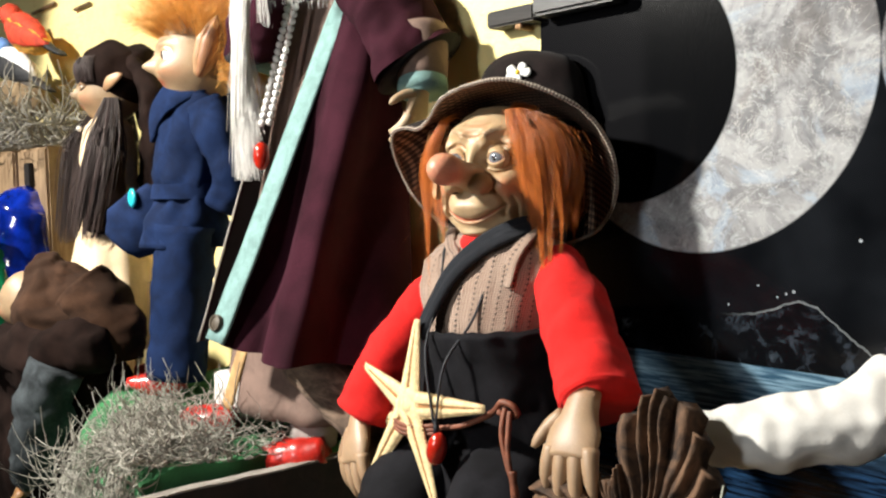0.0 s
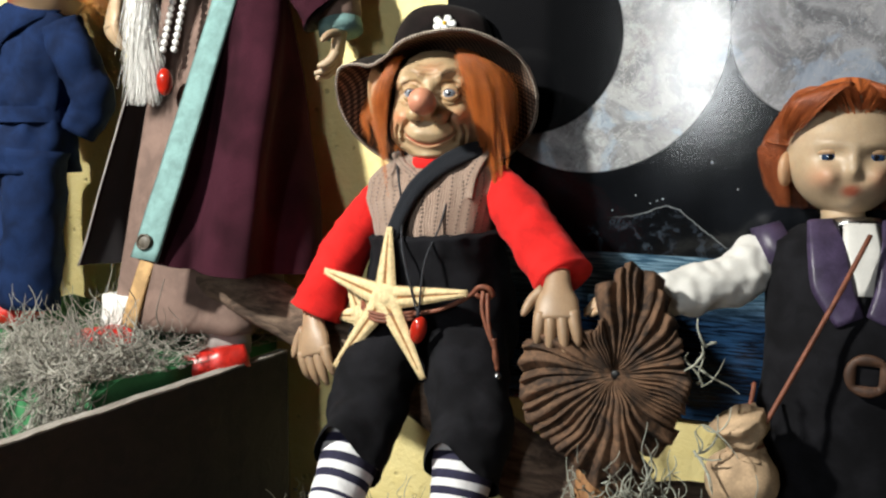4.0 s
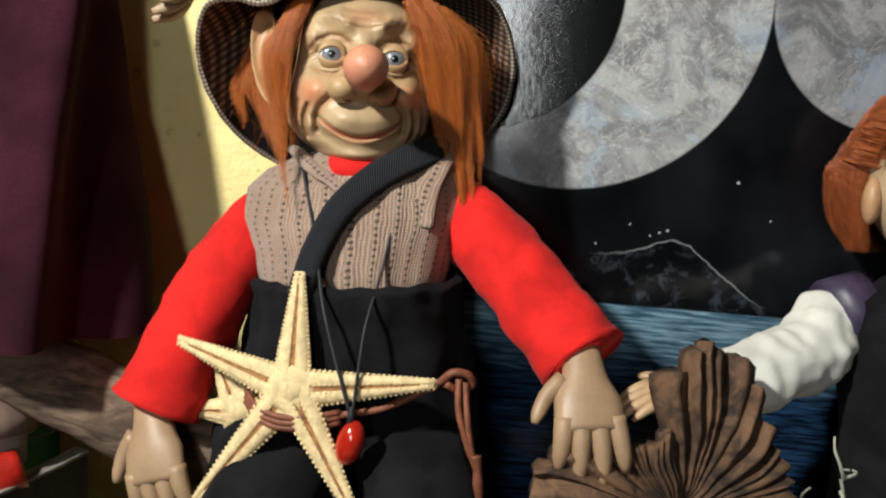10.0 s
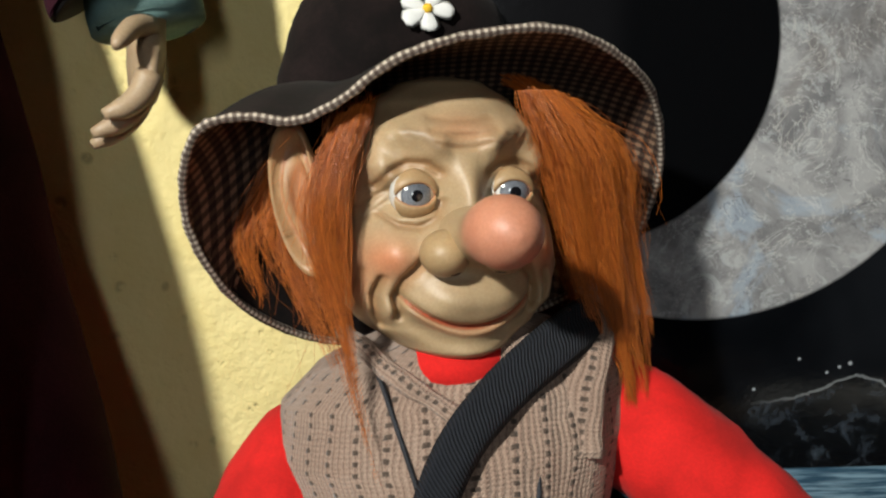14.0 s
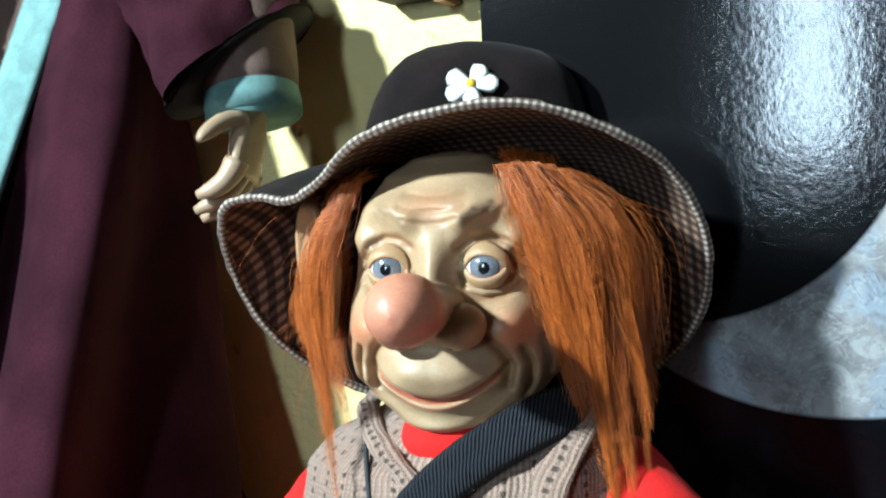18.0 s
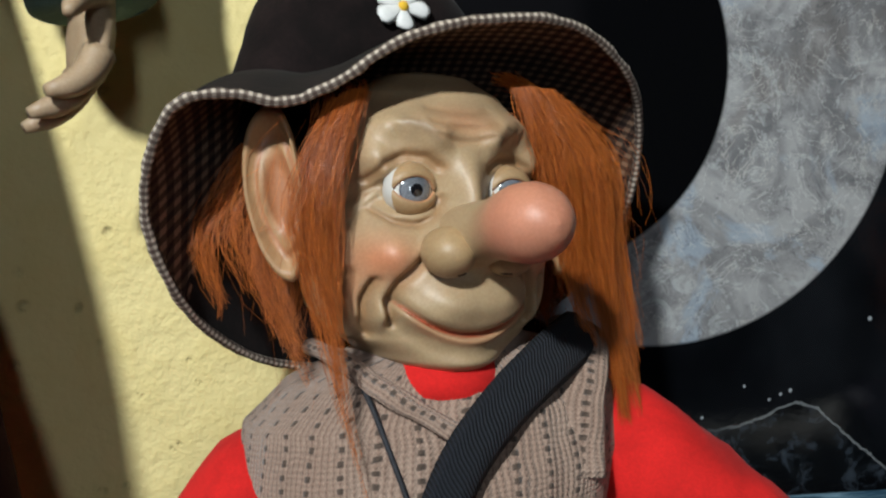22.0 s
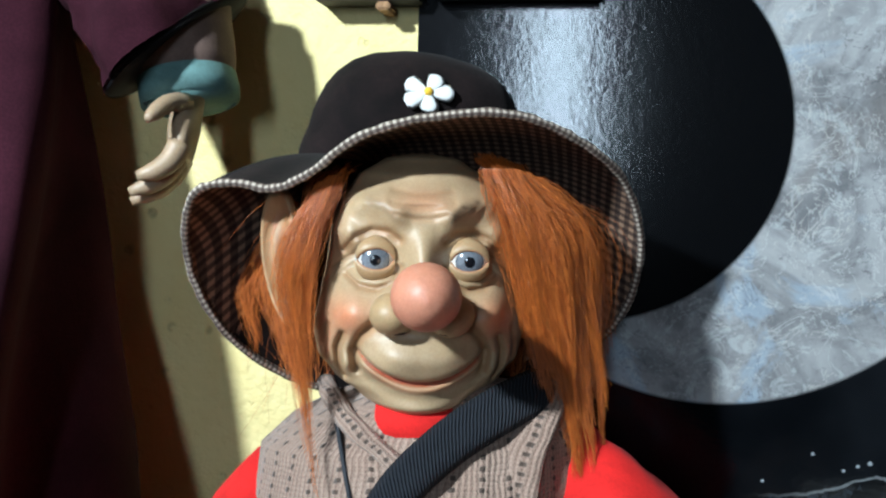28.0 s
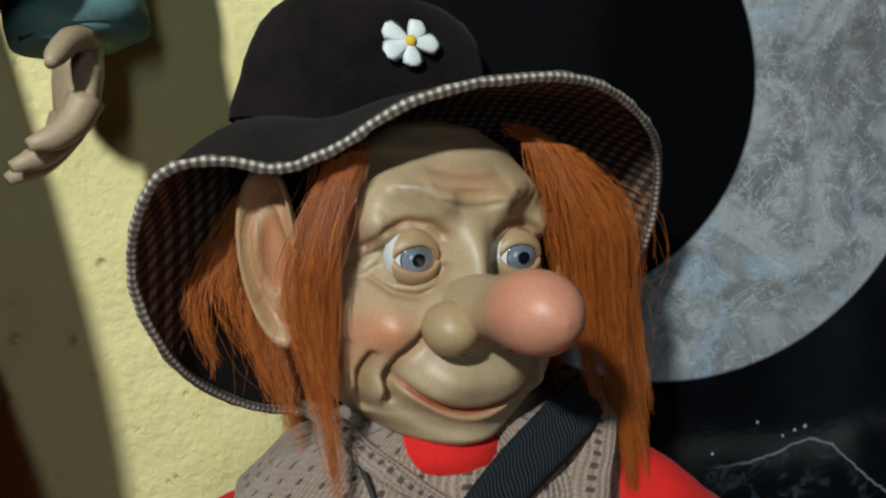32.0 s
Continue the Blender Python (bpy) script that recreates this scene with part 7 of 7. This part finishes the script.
    for _ in range(2100):
        s = rnd(-1, 1)
        a = m @ V(s * 0.034, 0.044 - 0.012 * s * s, -0.030)
        b = m @ V(s * 0.026 - 0.004, 0.078, -0.16) + V(rnd(-0.006, 0.006), rnd(-0.005, 0.005), 0)
        c = V(-0.868 + s * (0.013 if random.random() < 0.8 else 0.026), 0.484, rnd(0.455, 0.56)) + V(rnd(-0.01, 0.01), rnd(-0.008, 0.008), 0)
        g.strand([a, b, b.lerp(c, 0.5) + V(rnd(-0.006, 0.006), -0.006, 0), c], 0.0006, 0.0002, WHITE_HAIR, 9)
    tagged(g.build("wizard_doll"), "standing white-bearded doll in plum coat with teal trim", "doll")
    n = base("bead_string", (-0.842, 0.432, 0.50), "strings of pale beads with a red oval bead", "necklace")
    mm = Matrix.Translation(-n.location)
    for k, x in enumerate((-0.786, -0.770)):
        for i in range(26):
            s = i / 25
            gg = Geo()
            gg.ball(mm @ (V(x - 0.036, 0.536, 0.72).lerp(V(x - 0.052, 0.486, 0.52), s)), 0.0042, BEIGE_BEAD, 10, 7)
            gg.build("bead", n)
    gg = Geo()
    gg.ball(mm @ V(-0.834, 0.482, 0.483), (0.0095, 0.0095, 0.016), BEAD, 22, 16)
    gg.build("pendant", n, "glossy red oval pendant")


build_wizard()


# the doll in blue denim
def build_elf():
    random.seed(33)
    g = Geo()
    t = facing(V(-1.068, 0.532, 0), (-0.50, -0.87))
    m = facing(V(-1.046, 0.522, 0.622), (-0.44, -0.90))
    turn = m.to_3x3()
    simple_head(g, m, 0.063, TAN_SKIN, BROWN_EYE, {"nose": 0.30, "wide": 0.74, "cheek": 0.18, "eye": 0.225, "lip": 1.6})
    for sx in (-1, 1):
        # large ears, cupped, that rise to a soft point
        for back, wide, mat in ((0.0, 1.0, (1.02, 0.86, 0.76, 1)), (0.004, 0.62, (0.78, 0.52, 0.42, 1))):
            g.tube([m @ V(sx * (0.044 + back), 0.004, -0.030), m @ V(sx * (0.053 + back), -0.004, -0.012), m @ V(sx * (0.060 + back), -0.012, 0.010), m @ V(sx * (0.064 + back), -0.018, 0.030), m @ V(sx * (0.066 + back), -0.021, 0.042)], [(0.006 * wide, 0.006), (0.015 * wide, 0.007), (0.018 * wide, 0.006), (0.010 * wide, 0.005), (0.001, 0.001)], TAN_SKIN, 16, side=tuple(turn @ V(0, 1, 0)), steps=16, tint=mat)

    def wild(d):
        if d.y > 0.10 and d.z < 0.34 or d.y > -0.30 and d.z < 0.20 or d.z < -0.55:
            return None
        up = 0.35 * max(0.0, d.z)
        v = d * 1.5 + Vector((rnd(-0.4, 0.4), rnd(-0.3, 0.35), rnd(-0.3, 0.3) + up))
        return tuple(d * 1.22 + Vector((rnd(-0.08, 0.08), rnd(-0.08, 0.08), 0.06 + 0.4 * up))), tuple(v)

    mop(g, m, 0.060, 5600, ELF_HAIR, wild, 0.00030)
    g.ball(m @ V(0, -0.014, 0.016), (0.0475, 0.045, 0.052), ELF_HAIR, 30, 18, turn)
    g.tube([m @ V(0, -0.012, -0.03), t @ V(0, 0.0, 0.55)], [0.0165, 0.020], TAN_SKIN, 16)
    # jacket with a belt, a flared skirt and an open collar; the feet stand further forward
    garment(g, t, [(0.586, 0.026, 0.028, 0, 0.0), (0.572, 0.050, 0.042, 0, 0.0), (0.54, 0.056, 0.050, 0, 0.003), (0.50, 0.056, 0.052, 0, 0.008), (0.46, 0.052, 0.048, 0, 0.014), (0.445, 0.050, 0.046, 0, 0.016), (0.43, 0.054, 0.050, 0, 0.018), (0.40, 0.059, 0.055, 0, 0.022), (0.372, 0.063, 0.060, 0, 0.026)], BLUE, 72, folds=8, deep=0.05, wr=(0.010, 26))
    garment(g, t, [(0.456, 0.0545, 0.0510, 0, 0.014), (0.436, 0.0555, 0.0525, 0, 0.017)], BLUE, sub_rows=2, caps=(False, False), wr=(0.004, 26))
    for sx in (-1, 1):
        g.tube([t @ V(sx * 0.030, -0.030, 0.592), t @ V(sx * 0.042, -0.004, 0.588), t @ V(sx * 0.034, 0.034, 0.572), t @ V(sx * 0.016, 0.056, 0.548), t @ V(sx * 0.006, 0.064, 0.512)], [(0.010, 0.005), (0.017, 0.005), (0.020, 0.005), (0.016, 0.004), (0.002, 0.002)], BLUE, 14, side=tuple(t.to_3x3() @ V(sx * 0.6, 0.5, -0.5)), steps=24, wrinkle=(0.002, 50))
        g.tube([t @ V(sx * 0.034, 0.022, 0.40), t @ V(sx * 0.036, 0.032, 0.30), t @ V(sx * 0.037, 0.044, 0.200)], [0.038, 0.036, 0.038], BLUE, 26, steps=20, wrinkle=(0.006, 34))
        g.tube([t @ V(sx * 0.038, 0.032, 0.203), t @ V(sx * 0.040, 0.066, 0.195), t @ V(sx * 0.040, 0.104, 0.198)], [0.018, 0.019, 0.006], RED_LEATHER, 16, steps=14)
        # the arms hang a little back
        arm = [t @ V(sx * 0.044, -0.006, 0.558), t @ V(sx * 0.058, -0.026, 0.510), t @ V(sx * 0.058, -0.040, 0.465), t @ V(sx * 0.044, -0.022, 0.425)]
        g.tube(arm, [0.025, 0.028, 0.027, 0.022], BLUE, 26, steps=24, wrinkle=(0.008, 30))
    tagged(g.build("elf_doll"), "standing ginger-haired doll with pointed ears in navy denim suit", "doll")
    b = base("bag", (-1.150, 0.476, 0.412), "navy denim shoulder bag with turquoise button", "bag")
    gg = Geo()
    gg.tube([V(0.030, 0.018, 0.035), V(0.016, 0.010, 0.010), V(-0.010, -0.004, -0.020), V(-0.028, -0.012, -0.042)], [(0.020, 0.010), (0.038, 0.015), (0.044, 0.014), (0.030, 0.008)], BLUE, 26, side=(0.5, 0.6, -0.6), steps=18, wrinkle=(0.004, 40))
    gg.build("pouch_body", b)
    gg = Geo()
    gg.ball((0.012, -0.014, 0.026), (0.010, 0.005, 0.013), TURQUOISE, 18, 12)
    gg.build("button", b, "oval turquoise button")


build_elf()


# the doll in the dark hood, and the crouching one before it
def build_hooded():
    random.seed(34)
    g = Geo()
    m = facing(V(-1.285, 0.500, 0.604), (-0.54, -0.84))
    t = facing(V(-1.288, 0.500, 0), (-0.54, -0.84))
    turn = m.to_3x3()
    k = 0.054
    simple_head(g, m, k, TAN_SKIN, BROWN_EYE, {"nose": 0.24, "wide": 0.74})
    for sx in (-1, 1):
        g.tube([m @ V(sx * 0.038, 0.002, -0.006), m @ V(sx * 0.049, -0.008, 0.003), m @ V(sx * 0.055, -0.020, 0.010), m @ V(sx * 0.057, -0.026, 0.013)], [(0.006, 0.003), (0.009, 0.004), (0.006, 0.003), (0.001, 0.001)], TAN_SKIN, 14, side=tuple(turn @ V(0, 0.3, 1)), steps=12, tint=(1.0, 0.84, 0.74, 1))
    # soft cap, creased, and a thick fringe under it
    g.ball(m @ V(0, -0.010, 0.018), (0.0500, 0.0560, 0.0500), HOOD, 40, 26, turn @ Matrix.Rotation(radians(12), 3, "X"), wrinkle=(0.010, 34))
    g.ball(m @ V(0, -0.040, 0.042), (0.030, 0.030, 0.022), HOOD, 26, 16, turn, wrinkle=(0.008, 40))
    for _ in range(700):
        a = rnd(-1.25, 1.25)
        root = V(0.043 * math.sin(a), 0.043 * math.cos(a), 0.036 + rnd(-0.006, 0.006))
        tip = V(0.0455 * math.sin(a) + rnd(-0.004, 0.004), 0.0465 * math.cos(a) + 0.001, 0.010 + rnd(-0.007, 0.005))
        g.strand([m @ root, m @ (root.lerp(tip, 0.5) + V(0.005 * math.sin(a), 0.006 * math.cos(a), 0.003)), m @ tip], 0.0007, 0.0004, DARK_HAIR, 5)
    # hair: one fall before the far shoulder, one beside the near cheek, a long mass down the back
    for top, mid, low, wide, count in (
        (V(0.034, 0.020, -0.020), V(0.040, 0.056, -0.10), V(0.030, 0.066, -0.205), 0.015, 620),
        (V(-0.040, -0.008, -0.020), V(-0.056, 0.004, -0.10), V(-0.048, 0.026, -0.195), 0.017, 720),
        (V(0.038, -0.012, -0.020), V(0.052, -0.004, -0.10), V(0.048, 0.004, -0.19), 0.015, 400),
    ):
        for _ in range(count):
            o = V(rnd(-1, 1), rnd(-1, 1), 0) * wide
            w = V(rnd(-0.013, 0.013), rnd(-0.013, 0.013), rnd(-0.03, 0.02))
            g.strand([m @ (top + o * 0.6), m @ (top.lerp(mid, 0.5) + o + w * 0.4), m @ (mid + o * 1.1 + w), m @ (low + o * 1.2 + w)], 0.0007, 0.0004, DARK_HAIR, 8)
    side = tuple(turn @ V(1, 0, 0))
    g.tube([m @ V(0, -0.030, 0.040), m @ V(0, -0.052, 0.010), m @ V(0, -0.062, -0.045), m @ V(0, -0.066, -0.10), m @ V(0, -0.062, -0.155), m @ V(0, -0.054, -0.185)], [(0.034, 0.018), (0.048, 0.024), (0.058, 0.026), (0.062, 0.026), (0.056, 0.022), (0.03, 0.008)], HOOD, 36, side=side, steps=36, wrinkle=(0.014, 26))
    g.ball(m @ V(-0.010, 0.046, -0.062), 0.004, BEIGE_BEAD, 12, 8)
    # bodice, pale at the breast, dark sleeves, cream skirt
    g.tube([m @ V(0, -0.006, -0.035), t @ V(0, 0.004, 0.545)], [0.017, 0.022], TAN_SKIN, 14)
    garment(g, t, [(0.560, 0.024, 0.022, 0, 0.004), (0.545, 0.046, 0.034, 0, 0.004), (0.50, 0.050, 0.042, 0, 0.006), (0.44, 0.046, 0.040, 0, 0.006), (0.40, 0.050, 0.044, 0, 0.006)], CREAM, folds=6, deep=0.05, wr=(0.004, 30))
    garment(g, t, [(0.404, 0.054, 0.046, 0, 0.006), (0.36, 0.066, 0.056, 0, 0.006), (0.28, 0.082, 0.068, 0, 0.006), (0.215, 0.092, 0.076, 0, 0.006)], CREAM, 90, folds=9, deep=0.07)
    for sx in (-1, 1):
        g.tube([t @ V(sx * 0.03, 0.02, 0.24), t @ V(sx * 0.03, 0.025, 0.175)], [0.022, 0.024], BROWN_CORD, 14)
        arm = [t @ V(sx * 0.046, -0.004, 0.535), t @ V(sx * 0.058, -0.006, 0.48), t @ V(sx * 0.056, -0.002, 0.43), t @ V(sx * 0.050, 0.006, 0.39)]
        g.tube(arm, [0.018, 0.020, 0.021, 0.024], HOOD, 22, steps=18, wrinkle=(0.006, 34))
        palm_of(g, arm[-1], t @ V(sx * 0.050, 0.012, 0.34), (sx * 0.9, 0.2, 0.1), 0.050, 0.5, (0.2, 0.2, 0.2, 0.2), TAN_SKIN, (1, 0.88, 0.78, 1), sx)
    tagged(g.build("hooded_doll"), "standing elf doll in dark brown cap and cream skirt", "doll")


def build_crouching():
    random.seed(35)
    g = Geo()
    # dark body, bent over its arms
    g.tube([V(-1.275, 0.415, -0.068), V(-1.280, 0.412, 0.060), V(-1.286, 0.408, 0.150), V(-1.276, 0.402, 0.215), V(-1.255, 0.398, 0.250)], [0.090, 0.092, 0.088, 0.076, 0.045], HOOD, 56, steps=44, wrinkle=(0.017, 17))
    g.tube([V(-1.345, 0.372, 0.205), V(-1.285, 0.345, 0.222), V(-1.215, 0.350, 0.228), V(-1.165, 0.375, 0.236), V(-1.120, 0.410, 0.245)], [0.030, 0.040, 0.044, 0.040, 0.030], HOOD, 26, steps=36, wrinkle=(0.017, 24))
    g.tube([V(-1.170, 0.425, -0.068), V(-1.175, 0.420, 0.060), V(-1.185, 0.415, 0.160), V(-1.200, 0.408, 0.235)], [0.058, 0.062, 0.060, 0.046], HOOD, 40, steps=36, wrinkle=(0.015, 20))
    # brown hood with a flat brow edge, and its tail
    g.tube([V(-1.215, 0.395, 0.214), V(-1.222, 0.394, 0.250), V(-1.233, 0.391, 0.290), V(-1.248, 0.388, 0.322), V(-1.262, 0.385, 0.341), V(-1.270, 0.384, 0.347)], [(0.066, 0.056), (0.068, 0.058), (0.062, 0.054), (0.046, 0.044), (0.026, 0.026), (0.006, 0.006)], CLOAK, 64, side=(0.66, 0.75, 0), steps=48, wrinkle=(0.012, 26))
    g.tube([V(-1.195, 0.410, 0.315), V(-1.172, 0.428, 0.284), V(-1.155, 0.445, 0.250), V(-1.150, 0.450, 0.215)], [0.046, 0.044, 0.036, 0.022], CLOAK, 28, steps=30, wrinkle=(0.010, 28))
    m = facing(V(-1.306, 0.372, 0.292), (-0.80, -0.66))
    simple_head(g, m, 0.044, TAN_SKIN, BROWN_EYE, {"nose": 0.36})
    arm = [V(-1.135, 0.352, 0.222), V(-1.142, 0.340, 0.190), V(-1.150, 0.336, 0.150), V(-1.178, 0.336, 0.106), V(-1.206, 0.338, 0.068)]
    g.tube(arm, [0.032, 0.034, 0.034, 0.032, 0.028], GREY_SLEEVE, 30, (True, True), steps=34, wrinkle=(0.009, 34))
    palm_of(g, (-1.212, 0.338, 0.060), (-1.280, 0.334, 0.012), (0.1, -0.5, 0.8), 0.092, 0.8, (0.10, 0.10, 0.12, 0.15), TAN_SKIN, (0.94, 0.72, 0.56, 1), 1)
    tagged(g.build("crouching_doll"), "crouching doll under a brown hooded cloak with grey sleeve", "doll")


build_hooded()
build_crouching()


# ---- far things at the left, and on the wall ----
def build_glass():
    v = base("glass_vase", (-1.56, 0.46, FLOOR_Z), "shiny deep blue and green glass vase", "vase")
    gg = Geo()
    gg.tube([V(0, 0, 0), V(0, 0, 0.12), V(0, 0, 0.30), V(0, 0, 0.42), V(0.01, 0, 0.50), V(0.02, 0, 0.53)], [0.07, 0.075, 0.085, 0.08, 0.055, 0.02], BLUE_GLASS, 30, steps=30, wrinkle=(0.012, 12))
    gg.build("vase_body", v)
    gg = Geo()
    gg.ball((0.035, -0.060, 0.36), (0.030, 0.020, 0.085), GREEN_GLASS, 22, 16, wrinkle=(0.008, 20))
    gg.build("green_patch", v, "green melted glass patch")
    gg = Geo()
    gg.tube([V(0.05, -0.07, 0.40), V(0.045, -0.085, 0.43), V(0.05, -0.085, 0.46), V(0.058, -0.08, 0.475)], [0.006, 0.010, 0.012, 0.005], TURQUOISE, 12, steps=12)
    gg.build("drip", v, "turquoise glass drip")


def build_stump_and_bird():
    s = base("wooden_cabinet", (-1.63, 0.56, FLOOR_Z), "tan wooden cabinet with a dark latch", "cabinet")
    part("side_panel", slab(-0.14, 0.0, -0.10, 0.045, 0.0, 0.60, 0.004), TAN_WOOD, s)
    part("door", slab(0.004, 0.15, -0.094, 0.045, 0.0, 0.60, 0.004), TAN_WOOD, s)
    part("latch", slab(0.060, 0.090, -0.102, -0.0945, 0.535, 0.575, 0.002), DARK_BOARD, s, "small dark metal latch")
    random.seed(41)
    gg = Geo()
    for _ in range(420):
        x, y = rnd(-1.88, -1.50), rnd(0.44, 0.60)
        curl(gg, (x, y, 0.53 + rnd(0, 0.05)), (rnd(-1, 1), rnd(-1, 1), rnd(-0.3, 0.7)), rnd(0.06, 0.15), rnd(0.0012, 0.0022), MOSS, 1.9, 0.2, lambda x, y: 0.53)
    tagged(gg.build("cabinet_moss"), "grey moss heaped on top of the cabinet", "moss", kind="stuff")
    # two toy birds, one above the other, on a rough perch
    for place, label, top, belly, head_of, wing, tail, ln in (
        ((-1.78, 0.545, 0.755), "feathered toy bird with red head and yellow wings", FEATHER_RED, FEATHER_GOLD, FEATHER_RED, FEATHER_RED, FEATHER_BLACK, 1.0),
        ((-1.80, 0.530, 0.690), "feathered toy bird, blue head, white breast, black wings", FEATHER_WHITE, FEATHER_WHITE, FEATHER_BLUE, FEATHER_BLACK, FEATHER_BLACK, 0.95),
    ):
        b = base("bird_figure", place, label, "bird figure", "toy birds")
        tip = Matrix.Rotation(radians(20), 3, "Y")
        for name, line, radii, mat in (
            ("body", [V(-0.10, 0, 0.004), V(-0.06, 0, 0), V(0.0, 0, -0.004), V(0.06, 0, 0), V(0.10, 0, 0.002)], [0.014, 0.026, 0.032, 0.024, 0.010], belly),
            ("back", [V(-0.09, 0, 0.014), V(-0.04, 0, 0.018), V(0.03, 0, 0.016), V(0.09, 0, 0.008)], [0.012, 0.020, 0.019, 0.008], top),
            ("head", [V(-0.135, 0, 0.018), V(-0.120, 0, 0.020), V(-0.100, 0, 0.014), V(-0.085, 0, 0.006)], [0.008, 0.020, 0.023, 0.016], head_of),
            ("beak", [V(-0.138, 0, 0.018), V(-0.152, 0, 0.015), V(-0.166, 0, 0.010)], [0.008, 0.005, 0.001], FEATHER_BLACK),
            ("wing", [V(-0.05, -0.026, 0.006), V(0.0, -0.030, 0.002), V(0.06, -0.022, 0.006), V(0.125, -0.006, 0.010)], [(0.010, 0.004), (0.020, 0.006), (0.017, 0.005), (0.003, 0.002)], wing),
            ("tail", [V(0.09, 0, 0.004), V(0.14, 0, 0.004), V(0.19, 0, 0.006)], [(0.008, 0.010), (0.006, 0.012), (0.003, 0.010)], tail),
        ):
            gg = Geo()
            gg.tube([tip @ (p * ln) for p in line], radii, mat, 18, side=(0, 0.1, 1), steps=16, wrinkle=(0.003, 60))
            gg.build(name, b)
    gg = Geo()
    gg.tube([V(-1.90, 0.53, 0.590), V(-1.85, 0.53, 0.625), V(-1.80, 0.53, 0.640), V(-1.74, 0.53, 0.628), V(-1.69, 0.53, 0.600)], [0.012, 0.034, 0.038, 0.034, 0.014], STALK, 20, steps=20, wrinkle=(0.014, 30))
    tagged(gg.build("perch"), "rough grey wooden knot under two toy birds", "perch")


build_glass()
build_stump_and_bird()

# the wooden bracket and the black box at the top of the wall
k = base("wall_shelf", (-0.550, 0.60, 0.604), "small dark wooden shelf fixed to the yellow wall", "shelf")
part("board", slab(-0.040, 0.022, -0.006, 0.0165, -0.004, 0.012, 0.002), DARK_BOARD, k)
part("bracket", slab(-0.004, 0.004, -0.004, 0.0165, -0.009, -0.0045, 0.001), BOARD_END, k, "small light wooden bracket")
k = base("black_box", (-0.480, 0.60, 0.597), "flat black box hung over the top of the painting", "box")
part("case", slab(-0.044, 0.050, -0.014, 0.008, 0.004, 0.10, 0.003), BLACK_PAINT, k)
for i, (x, z, ln) in enumerate(((-1.96, 0.83, 0.14), (-1.72, 0.80, 0.08), (-1.62, 0.82, 0.10), (-1.50, 0.80, 0.07))):
    k = part("twig", slab(x, x + ln, WALL_Y - 0.008, WALL_Y - 0.001, z, z + 0.006, 0.002), STALK, None)
    tagged(k, "thin dark twig fixed flat to the yellow wall", "twig", "twigs on the wall")
